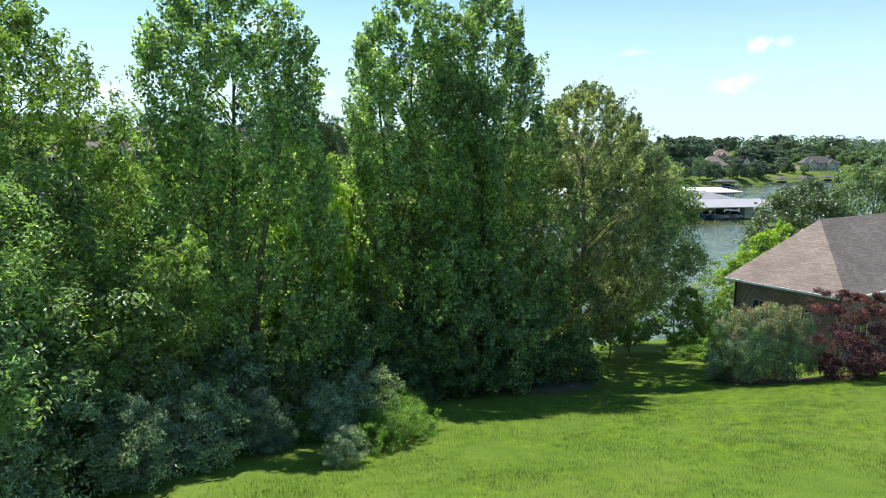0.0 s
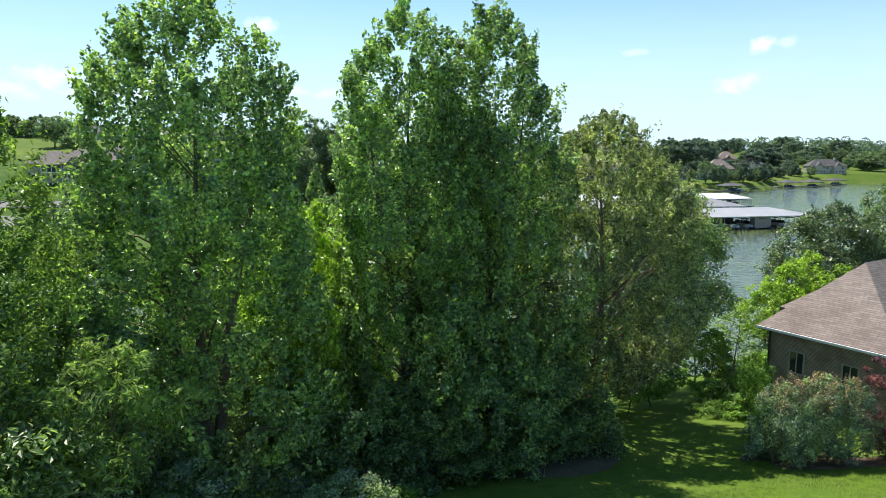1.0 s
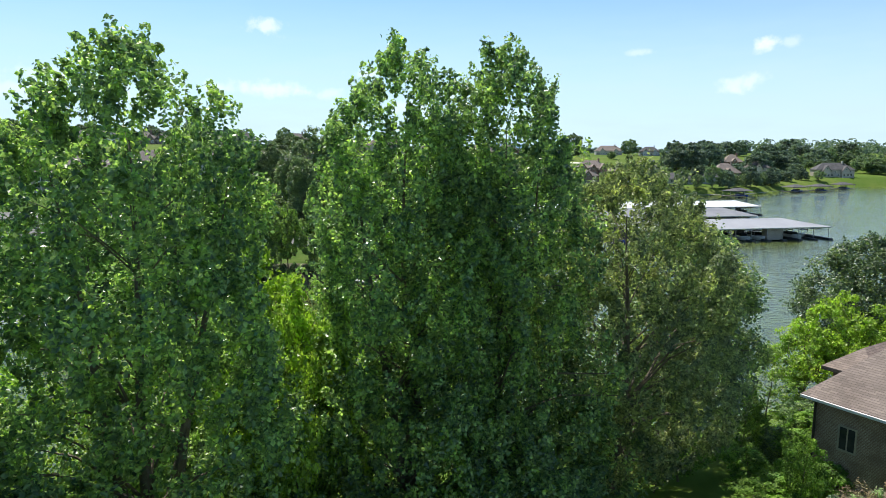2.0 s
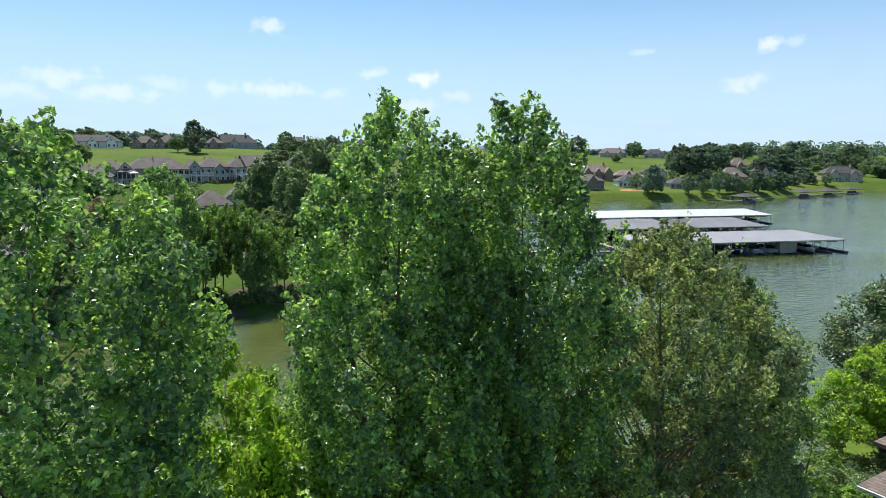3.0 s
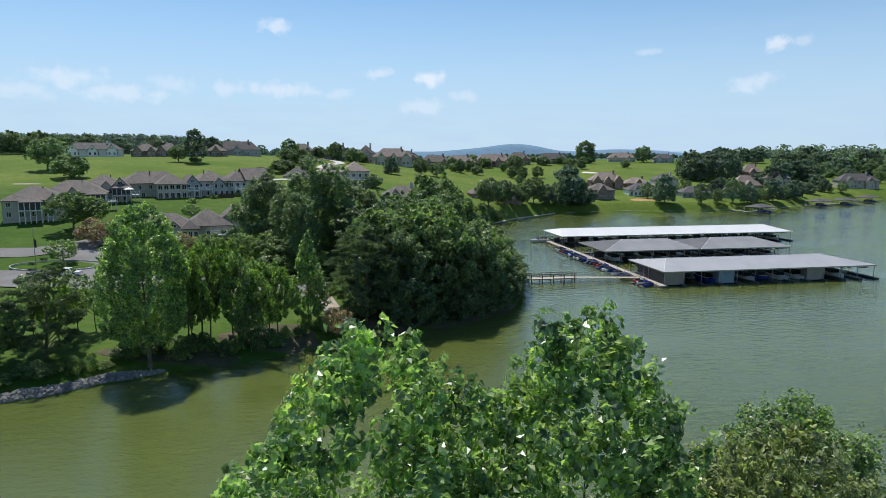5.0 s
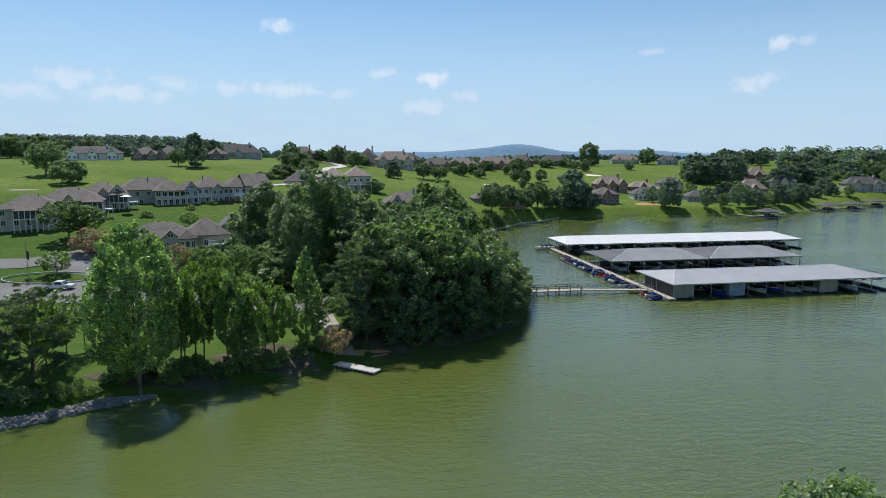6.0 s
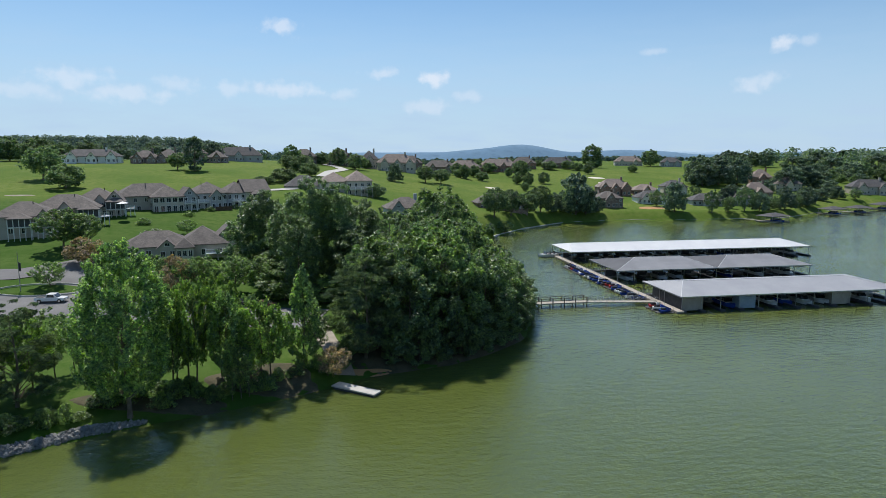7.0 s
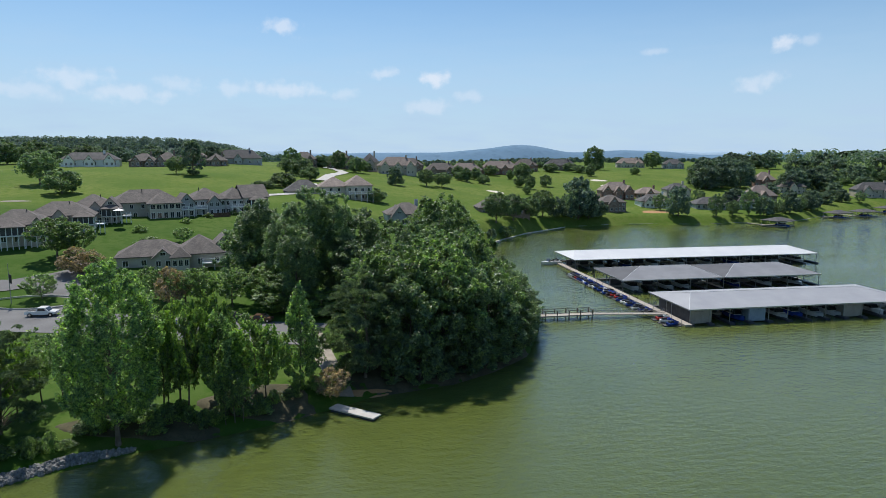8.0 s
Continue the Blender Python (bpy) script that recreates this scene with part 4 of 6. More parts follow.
    for a, b, mat in sheds:
        part("locker", Build().box(a, 0.35, 0.25, b, 2.6, 3.05).mesh("locker", M[mat]), dk, "storage locker with plain walls")
    return dk


front = covered_dock("grey-roofed covered dock with boats in its slips", 77, 131.3, 151.6, 168.8, M["roof_grey"], [(0, 54.3, 5.0, 8.0)], 1.6, 12,
                     [(0.5, 5.2, "tan_panel"), (13.6, 17.6, "blue_panel"), (36.5, 41.0, "tan_panel")])
middle = covered_dock("dark grey hip-roofed covered dock with boats", 77, 133.4, 183.0, 201.4, M["roof_dark"], [(0, 27.6, 9.2, 4.5), (28.6, 56.4, 8.6, 6.0)], 1.9, 12, end_mat=M["roof_end"])
rear = covered_dock("white-roofed covered dock with boats", 77, 160, 216.0, 234.2, M["roof_white"], [(0, 83, 3.0, 4.5)], 1.6, 18)
# end wall of the front dock and its side wall
for dk, d in ((front, 17.2),):
    part("end_wall", Build().box(0.3, 0.5, 0.2, 0.42, d - 4, 3.05).mesh("end_wall", M["dark_panel"]), dk, "dark end wall")

walkb = thing("dock_walkway", "long pale plank walkway joining the covered docks", "walkway")
part("deck", Build().box(75.4, 150.4, 0.12, 77.0, 232.0, 0.5).mesh("deck", M["deck"]), walkb)
part("float", Build().box(75.6, 150.6, -0.3, 76.8, 231.8, 0.12).mesh("float", M["dark_panel"]), walkb)
rail = Build()
for y in np.arange(152, 231, 4.0):
    rail.bar((75.5, y, 0.5), (75.5, y, 1.4), 0.07, 0.07)
part("mooring_pole", rail.mesh("mooring_pole", M["steel"]), walkb)

# fixed pier and hinged gangway
pier = thing("timber_pier", "weathered timber pier on posts with hand rails", "pier")
part("deck", Build().box(40, 159.6, 0.85, 59.5, 161.9, 1.1).mesh("deck", M["deck"]), pier)
for i, x in enumerate(np.arange(41, 60, 2.6)):
    for y in (159.75, 161.75):
        part("post", Build().tube([(x, y, -1.5), (x, y, 2.15)], [0.13, 0.12], 8).mesh("post", M["bark"]), pier)
for y in (159.75, 161.75):
    for z in (1.6, 2.1):
        part("rail", Build().bar((40, y, z), (59.5, y, z), 0.06, 0.1).mesh("rail", M["bark"]), pier)
gang = thing("gangway", "metal truss gangway to the docks", "gangway")
part("deck", Build().bar((59.5, 160.6, 1.0), (76.2, 159.6, 0.6), 1.7, 0.14).mesh("deck", M["deck"]), gang)
for off in (-0.85, 0.85):
    tr = Build()
    tr.bar((59.5, 160.6 + off, 2.0), (76.2, 159.6 + off, 1.6), 0.06, 0.06)
    tr.bar((59.5, 160.6 + off, 1.5), (76.2, 159.6 + off, 1.1), 0.04, 0.04)
    for i in range(13):
        k = i / 12
        p = Vector((59.5, 160.6 + off, 1.0)).lerp(Vector((76.2, 159.6 + off, 0.6)), k)
        tr.bar(p, p + Vector((0, 0, 1.0)), 0.05, 0.05)
        if i < 12:
            p2 = Vector((59.5, 160.6 + off, 1.0)).lerp(Vector((76.2, 159.6 + off, 0.6)), k + 1 / 12)
            tr.bar(p, p2 + Vector((0, 0, 1.0)), 0.03, 0.03)
    part("truss", tr.mesh("truss", M["steel"]), gang)


def hull(b, length, beam, z0, z1, bow=0.35):
    """A boat's hull: pointed bow at +y."""
    rings = []
    for k in (0, .35, .7, .88, 1):
        w = beam / 2 * (1 if k < .5 else max(0.04, 1 - ((k - .5) / .5) ** 2.2))
        y = (k - 0.5) * length
        lift = 0.25 * (z1 - z0) * max(0, k - .6)
        rings.append([(-w, y, z1 + lift), (-w * .75, y, z0 + lift), (0, y, z0 - .1 + lift), (w * .75, y, z0 + lift), (w, y, z1 + lift)])
    v = [p for r in rings for p in r]
    f = [(i * 5 + j, i * 5 + j + 1, i * 5 + j + 6, i * 5 + j + 5) for i in range(4) for j in range(4)]
    f += [(0, 5, 9, 4), (5, 10, 14, 9), (10, 15, 19, 14), (15, 20, 24, 19), (4, 3, 2, 1, 0), (20, 21, 22, 23, 24)]
    return b.add(v, f)


def motorboat(label, mat, canopy):
    t = thing("motorboat", label, "boat", group="boats in the slips")
    part("hull", hull(Build(), 7.0, 2.5, 0.0, 0.95).mesh("hull", mat), t)
    part("deck", Build().box(-1.0, -2.8, 0.9, 1.0, 1.6, 1.06).mesh("deck", M["gel"]), t)
    part("windscreen", Build().prism([(0.6, 1.0), (1.3, 1.0), (0.75, 1.75), (0.68, 1.75)], -0.9, 0.9, "x").mesh("windscreen", M["glass"]), t, "dark raked windscreen")
    seats = Build()
    for y in (-2.4, -0.9):
        seats.box(-0.85, y, 1.0, 0.85, y + 0.6, 1.35).box(-0.85, y - 0.15, 1.3, 0.85, y + 0.05, 1.7)
    part("seat", seats.mesh("seat", M["black"]), t)
    part("engine", Build().box(-0.3, -3.9, 0.1, 0.3, -3.4, 1.35).mesh("engine", M["black"]), t, "black outboard engine")
    if canopy:
        c = Build().prism([(-2.6, 2.35), (-1, 2.55), (0.9, 2.45), (0.9, 2.38), (-1, 2.48), (-2.6, 2.28)], -1.1, 1.1, "x")
        part("canopy", c.mesh("canopy", M[canopy]), t)
        for x in (-1, 1):
            part("pole", Build().bar((x, -2.3, 1), (x, -2.5, 2.3), .05, .05).mesh("pole", M["steel"]), t)
            part("pole", Build().bar((x, 0.6, 1), (x, 0.8, 2.4), .05, .05).mesh("pole", M["steel"]), t)
    return t


boat_a = motorboat("white motorboat with a beige canopy moored in a slip", M["gel"], "canvas")
boat_b = motorboat("white open motorboat moored in a slip", M["gel"], "")
boat_c = motorboat("dark blue motorboat with a black canopy in a slip", M["blue"], "black")
boat_a.matrix_basis = pose(100.2, 156.0, 0.05, 0, 0, 180)
boat_b.matrix_basis = pose(108.6, 155.6, 0.05, 0, 0, 180)
boat_c.matrix_basis = pose(90.2, 156.0, 0.05, 0, 0, 180)
rngb = random.Random(4)
for n_, (x, y, rz) in enumerate([(113.2, 155.9, 180), (124.2, 156.2, 180), (104.4, 156.6, 180),
                                 (82.0, 187.5, 180), (91.6, 187.3, 180), (96.2, 187.6, 180), (110.4, 187.4, 180), (119.8, 187.5, 180), (128.8, 187.4, 180),
                                 (86.8, 220.5, 180), (95.6, 220.3, 180), (104.9, 220.4, 180), (114.2, 220.6, 180), (123.4, 220.2, 180), (132.8, 220.4, 180), (146.6, 220.5, 180), (155.8, 220.4, 180),
                                 (73.4, 228.5, 100), (84.2, 164.0, 0), (101.6, 196.5, 0), (140.0, 229.8, 0)]):
    copy_thing((boat_a, boat_b, boat_c, boat_b)[n_ % 4], pose(x + rngb.uniform(-.3, .3), y, 0.05, 0, 0, rz))

tub = thing("pontoon_boat", "white pontoon boat tied up by the rocky shore", "boat", pose(-35.9, 93.0, 0.0, 0, 0, -70))
part("deck", Build().box(-1.25, -3.6, 0.45, 1.25, 3.6, 0.62).mesh("deck", M["gel"]), tub)
for x in (-0.9, 0.9):
    part("float", Build().tube([(x, -3.6, 0.22), (x, 3.2, 0.22), (x, 3.9, 0.35)], [0.33, 0.33, 0.05], 10).mesh("float", M["chrome"]), tub)
part("railing", Build().bar((-1.2, -3.4, 1.2), (-1.2, 3.3, 1.2), .06, .5).bar((1.2, -3.4, 1.2), (1.2, 3.3, 1.2), .06, .5).bar((-1.2, 3.3, 1.2), (1.2, 3.3, 1.2), .06, .5).mesh("railing", M["gel"]), tub)
part("seat", Build().box(-1.1, -3.3, .62, 1.1, -2.5, 1.15).box(-1.1, 1.6, .62, -0.4, 3.1, 1.1).mesh("seat", M["canvas"]), tub)


def jet_ski(label, mat, mat2):
    t = thing("jet_ski", label, "jet ski", group="jet skis along the walkway")
    part("hull", hull(Build(), 3.1, 1.15, 0.15, 0.6).mesh("hull", M[mat]), t)
    part("seat", Build().prism([(-1.3, .6), (-1.2, .95), (-.2, 1.0), (.1, .62)], -0.22, 0.22, "x").mesh("seat", M["black"]), t)
    part("cowl", Build().prism([(-.1, .6), (.15, 1.1), (.45, 1.05), (1.3, .68), (1.2, .6)], -0.34, 0.34, "x").mesh("cowl", M[mat2]), t)
    part("handlebar", Build().bar((-.42, .12, 1.15), (.42, .12, 1.15), .06, .06).mesh("handlebar", M["black"]), t)
    return t


skis = [jet_ski("blue jet ski on a floating ramp", "blue", "blue"), jet_ski("white and blue jet ski on a floating ramp", "blue", "gel"), jet_ski("red jet ski on a floating ramp", "red", "gel"), jet_ski("black jet ski on a floating ramp", "black", "blue"),
        jet_ski("white jet ski with a blue cowl on a floating ramp", "gel", "blue"), jet_ski("white jet ski with a black cowl on a floating ramp", "gel", "black")]
ramp_ = Build().box(-0.75, -1.9, -0.2, 0.75, 1.7, 0.16).mesh("jet_ski_float", M["dark_panel"])
spots = [152.0, 154.2, 157.0] + [162.4 + 1.7 * i for i in range(22)]
for i, y in enumerate(spots):
    kind_ = 2 if i in (2, 12, 13) else (0, 4, 1, 3, 0, 5, 1, 0, 4, 5, 0)[i % 11]
    y += rngb.uniform(-.35, .35)
    m_ = pose(73.5 + rngb.uniform(-.7, .5), y, 0.12, 0, rngb.uniform(-6, 6), -90 + rngb.uniform(-24, 24))
    copy_thing(skis[kind_], m_)
    tagged(new("jet_ski_float", ramp_), "dark plastic floating ramp for a jet ski", "float", "jet ski ramps").matrix_basis = pose(73.5, y, 0.0, 0, 0, -90 + rngb.uniform(-12, 12))
for i, s_ in enumerate(skis):
    s_.matrix_basis = pose(73.6, 199.8 + 1.7 * i, 0.12, 0, 0, -98 + 5 * i)
    tagged(new("jet_ski_float", ramp_), "dark plastic floating ramp for a jet ski", "float", "jet ski ramps").matrix_basis = pose(73.5, 199.8 + 1.7 * i, 0.0, 0, 0, -90)

# floating dock at the ramp
fd = thing("floating_dock", "small pale floating dock beside the boat ramp", "dock", pose(7.45, 116.8, 0, 0, 0, 51))
part("deck", Build().box(-0.9, -3.7, 0.32, 0.9, 3.7, 0.5).mesh("deck", M["concrete"]), fd)
part("float", Build().box(-0.8, -3.5, -0.25, 0.8, 3.5, 0.32).mesh("float", M["dark_panel"]), fd)

# roofed private docks on the far shore
def boathouse(x, y, rz, w, d, label):
    t = thing("boathouse", label, "boathouse", pose(x, y, 0, 0, 0, rz), "roofed private docks")
    part("roof", hip_roof(w, d, 1.5, 0.5, 3.2).mesh("roof", M["shingle_dark"]), t)
    part("deck", Build().box(-0.3, -0.3, 0.2, w + .3, d + .3, .5).mesh("deck", M["deck"]), t)
    for px_ in (0.2, w / 2, w - 0.2):
        for py_ in (0.2, d - 0.2):
            part("post", post_mesh, t, at=Matrix.Translation((px_, py_, 0)))
    part("walkway", Build().box(w * .2, d, 0.2, w * .2 + 1.5, d + 18, .5).mesh("walkway", M["deck"]), t)
    copy_thing(boat_c, pose(x + w / 2, y + d / 2, 0.1, 0, 0, 180 + rz))


boathouse(219, 313, 18, 13, 9, "dark hip-roofed boathouse on posts over the lake")
boathouse(281, 346, 10, 12, 9, "dark hip-roofed boathouse on posts over the lake")
boathouse(303, 352, 10, 12, 9, "dark hip-roofed boathouse on posts over the lake")
boathouse(338, 372, 10, 12, 8, "dark hip-roofed boathouse on posts over the lake")

# pale stone edging along the far shore
for n_, line in enumerate([[(64, 276), (75, 291), (90, 308.6), (116, 330)], [(116, 330), (144, 337.6), (170, 335.6), (188, 330.8), (209, 334.5)], [(209, 334.5), (231, 328.8), (262, 345.8), (303, 372.8), (361, 396.8)]]):
    wl = Build()
    for p, q_ in zip(line, line[1:]):
        wl.bar((*p, .25), (*q_, .25), .9, .7)
    tagged(new("sea_wall", wl.mesh("sea_wall", M["concrete"])), "low pale stone edging along the far shore", "wall", kind="structure")

# ---- the near bank: big trees, thicket, lawn, brick house ----
def leader(x, y, h, w, k=1.0):
    return (x, y, h, w, k)


tulip_a = put(plant("tulip_tree", "tall tulip tree with glossy green leaves in bright tufts", 11, 21.7, 4.8, 0.8, "skirt", M["poplar"], 1400, 70, 0.165, 0.092, 70,
                    0.28, [leader(-2.0, -0.3, 20.0, 2.8, 0.55), leader(1.0, 0.6, 20.8, 2.4, 0.5)], tuft=1.0, shoots=300, spire=0.62, rag=1.1), 5.1, 34.2)
tulip_b = put(plant("tulip_tree", "tall tulip tree beside a twin, dense green crown", 12, 21.7, 4.5, 0.8, "skirt", M["poplar"], 1200, 70, 0.165, 0.10, 60,
                    0.26, [leader(1.6, 0.4, 20.6, 2.5, 0.55), leader(-0.8, 0.3, 20.4, 2.2, 0.5)], tuft=1.0, shoots=240, spire=0.62, rag=1.1), 9.0, 33.9)
tulip_c = put(plant("tulip_tree", "tall tulip tree with yellowing tufts at the lawn's edge", 13, 19.7, 4.6, 0.8, "skirt", M["poplar"], 1350, 72, 0.154, 0.094, 70,
                    0.28, [leader(2.5, 0.5, 18.2, 2.8, 0.6), leader(-2.2, 0.2, 18.6, 2.7, 0.55)], tuft=1.0, shoots=300, spire=0.58, rag=1.2), -3.5, 28.4)
oak_1 = put(plant("oak_tree", "broad oak with brownish green leaves", 14, 17.9, 5.8, 2.4, "round", M["oak"], 1350, 74, 0.19, 0.12, 60, 0.3, slim=0.5, shoots=160, spire=0.55), 16.4, 37.5)
oak_2 = put(plant("oak_tree", "round dark green oak near the water", 15, 16.6, 5.2, 3.0, "round", M["mid"], 520, 84, 0.20, 0.13, 40, 0.3, shoots=120, boughs=60, lobe=0.25), 25.0, 47.2)
ash_1 = put(plant("ash_tree", "leafy ash with yellow-green feathered foliage", 16, 15.8, 4.6, 0.8, "round", M["ash"], 1000, 56, 0.19, 0.14, 50, 0.24, slim=0.4, shoots=200, spire=0.6, rag=1.2), -10.4, 22.5)
ash_2 = put(plant("ash_tree", "young ash leaning out of the thicket", 17, 9.0, 3.0, 0.5, "round", M["mid"], 240, 70, 0.16, 0.16, 30, 0.14, slim=0.45, shoots=90, boughs=44), -8.6, 15.2)
grow(ash_2, [(-9.4, 20.2, 1.15, 1.25, 40), (-12.6, 23.4, 1.5, 1.4, 130), (-14.6, 20.4, 1.4, 1.3, 250)], "young ashes")
# lower skirts of the wood: understorey trees
under = plant("understorey_tree", "low bushy tree in the shade of the tall ones", 18, 8.0, 3.0, 0.3, "bush", M["poplar_dark"], 190, 56, 0.18, 0.16, 20, 0.10, shoots=110, boughs=40)
put(under, 0.6, 31.5)
grow(under, [(-6.4, 24.8, 1.0, 1.0, 70), (-9.6, 19.0, .85, .9, 140), (3.0, 31.0, .6, .75, 200), (12.4, 34.2, .9, 1.05, 20), (8.6, 32.2, .75, .95, 265),
             (-13.8, 20.0, 1.1, 1.1, 10), (-3.4, 33.5, .9, 1.0, 33), (5.4, 30.2, .5, .7, 90), (-15.5, 27, 1.3, 1.2, 0), (-11, 31, 1.2, 1.2, 0), (17.0, 43.5, .9, 1.1, 0)], "understorey")
lime = plant("lime_green_tree", "bright yellow-green young tree in the sun", 19, 10.0, 2.9, 0.6, "round", M["lime"], 220, 48, 0.20, 0.17, 24, 0.11, shoots=120, boughs=40)
put(lime, 0.6, 38.0, 0, 1.0, 1.1)
grow(lime, [(-1.8, 42.5, 1.05, 1.0, 80), (-7.2, 36.0, 1.0, 1.1, 140), (3.8, 43.5, .7, .9, 300), (-13, 38, 1.0, 1.1, 0), (0.2, 33.6, 1.25, .95, 60), (0.3, 30.6, 1.12, .62, 110), (-0.8, 36.2, 1.4, 1.0, 150), (2.0, 40.6, 1.1, 1.0, 10), (-4.4, 39.4, 1.15, 1.05, 260)], "young trees on the bank")
sapling = plant("sapling", "thin young tree with loose foliage by the water", 20, 9.5, 1.5, 1.5, "round", M["ash"], 60, 34, 0.22, 0.26, 26, 0.06, slim=0.6)
put(sapling, -3.6, 45.0)
grow(sapling, [(-6.0, 44.0, .95, 1.1, 100), (-9.0, 43.0, 1.05, 1.0, 200), (-1.2, 46.0, .8, 1.0, 300), (33.0, 47.6, .7, 1.2, 20), (30.0, 48.6, .8, 1.1, 120)], "young trees on the bank")
fern_top = plant("sumac_shrub", "pale green sumac with feathery leaves", 21, 6.4, 1.5, 3.4, "spread", M["sumac"], 46, 60, 0.24, 0.26, 16, 0.07, slim=0.3)
put(fern_top, -4.7, 21.6, 0, 1.1, 1.15)
grow(fern_top, [(-6.6, 19.0, .8, .8, 60), (-7.4, 12.8, .62, .95, 160)], "sumac shrubs")
silver = plant("olive_bush", "grey-green olive bush at the wood's edge", 22, 2.9, 1.35, 0.2, "bush", M["silver"], 90, 60, 0.12, 0.24, 14, 0.05, category="bush", slim=0.45)
put(silver, 1.6, 23.6, 0, 1.0, 0.9)
grow(silver, [(-5.6, 21.4, 1.3, 1.2, 40), (-3.2, 23.6, 1.2, 1.05, 120), (-7.0, 18.0, 1.2, 1.3, 200), (-0.4, 26.0, .7, .75, 300), (-4.6, 19.4, .8, 1.0, 33), (-2.0, 21.8, .6, .8, 75), (-9.4, 15.6, 1.0, 1.1, 10), (-7.2, 14.4, .9, 1.0, 60), (0.2, 22.4, .7, .75, 95), (-3.6, 19.6, .9, .85, 25), (-2.2, 21.2, .75, .7, 145), (-5.2, 17.6, .9, .8, 265), (0.6, 18.6, .4, .5, 20)], "olive bushes")
weed = plant("weed_clump", "clump of tall bright weeds beside the lawn", 23, 1.3, 0.9, 0.05, "bush", M["weed"], 60, 34, 0.13, 0.22, 0, 0.02, category="weeds", slim=0.3)
put(weed, 2.6, 25.6)
grow(weed, [(1.6, 25.0, .9, 1.0, 50), (3.6, 26.4, .8, 1.0, 150), (0.6, 23.6, .7, .9, 250), (26.4, 38.0, .7, 1.6, 10), (24.4, 37.6, .6, 1.4, 90), (28.2, 37.2, .6, 1.3, 190), (-0.8, 22.4, .7, .9, 0), (3.4, 24.9, .7, .9, 75), (2.2, 20.6, .8, .9, 40), (2.9, 21.4, .75, .9, 130), (1.5, 19.9, .7, .8, 220), (3.5, 22.4, .7, .9, 310), (2.2, 21.8, .8, 1.0, 10)], "weed clumps")
shade_bush = plant("dark_bush", "dark green bush in deep shade under the trees", 24, 3.2, 1.9, 0.1, "bush", M["mid"], 120, 50, 0.14, 0.22, 12, 0.05, category="bush")
put(shade_bush, 5.6, 30.8)
grow(shade_bush, [(8.4, 31.6, 1.0, 1.0, 45), (11.2, 33.0, .9, 1.0, 90), (14.0, 33.0, .8, 1.0, 135), (3.6, 29.6, .9, 1.0, 180), (-1.8, 25.0, 1.0, 1.0, 225), (-4.2, 24.2, 1.2, 1.1, 270), 
                  # (21.6, 29.4) and (23.6, 29.0) are added as shade behind the flowering shrubs
                  (-6.2, 20.6, 1.1, 1.1, 20), (-8.4, 17.2, 1.2, 1.2, 65), (0.4, 27.8, .8, .9, 110), (-10.8, 14.2, 1.1, 1.2, 200), (34, 44, .6, 1.0, 0), (21.6, 29.4, .55, .7, 20), (23.6, 29.0, .55, .7, 120), (30.4, 43.6, .6, 1.0, 50), (37, 46, .7, 1.2, 80), (36.6, 48.6, .6, 1.1, 30), (39.0, 50.4, .6, 1.2, 130), (41.6, 49.4, .6, 1.2, 230), (44.4, 50.6, .7, 1.3, 300), (40.6, 47.0, .6, 1.2, 70),
                  (-12.8, 16.6, 1.5, 1.3, 10)], "dark bushes")
small_tree = put(plant("ornamental_tree", "small round ornamental tree with a thin trunk on the lawn", 25, 4.2, 1.9, 1.1, "spread", M["weed"], 110, 60, 0.14, 0.17, 18, 0.05), 22.0, 41.0, 0, 1.35, 1.0)
grow(small_tree, [(24.4, 34.3, 1.0, .62, 60), (28.4, 44.0, 1.1, .75, 60), (19.6, 39.6, .9, .9, 200)], "ornamental trees")
bank_tree = put(plant("bank_tree", "dark green broadleaf tree behind the brick house", 26, 13.6, 5.2, 2.0, "round", M["dark"], 420, 70, 0.26, 0.165, 30, 0.24, rag=0.6, boughs=80, shoots=60), 50.0, 57.6)
grow(bank_tree, [(58.0, 57.0, 1.15, .9, 60), (64, 50, 1.25, 1.0, 0)], "trees behind the house")
shore_lime = put(plant("lime_green_tree", "spreading yellow-green tree with forked trunks at the shore", 30, 6.6, 3.0, 2.3, "spread", M["lime"], 150, 60, 0.20, 0.17, 40, 0.16, [leader(1.4, 0.3, 6.0, 2.2), leader(-1.5, 0.2, 5.4, 2.0)], tuft=0.6, boughs=26), 39.6, 52.2, 0, 0.95, 1.15)
grow(shore_lime, [(43.2, 51.8, 1.42, 1.1, 130), (47.0, 53.0, 1.2, 1.0, 220)], "yellow-green shore trees")
japanese_maple = put(plant("japanese_maple", "purple-red Japanese maple in a mulched bed by the house", 27, 4.6, 1.9, 0.4, "bush", M["maple"], 190, 80, 0.12, 0.17, 34, 0.045, [leader(-0.9, 0.2, 4.7, 1.1), leader(1.2, 0.1, 4.4, 1.2)], tuft=0.55, rag=1.7, slim=0.5, boughs=24), 25.7, 26.6)
grow(japanese_maple, [(27.9, 26.3, .95, .9, 100)], "red maples")
pink_shrub = put(plant("flowering_shrub", "grey-green shrub with faded pink flower heads", 28, 3.7, 1.2, 0.35, "bush", M["silver"], 90, 70, 0.12, 0.22, 30, 0.05, category="shrub", slim=0.4, tuft=1.3, rag=1.5), 20.7, 27.9)
grow(pink_shrub, [(21.7, 27.6, 1.02, 1.0, 70), (22.7, 27.3, 1.05, 1.0, 150), (23.7, 27.1, 1.0, .95, 200)], "flowering shrubs")
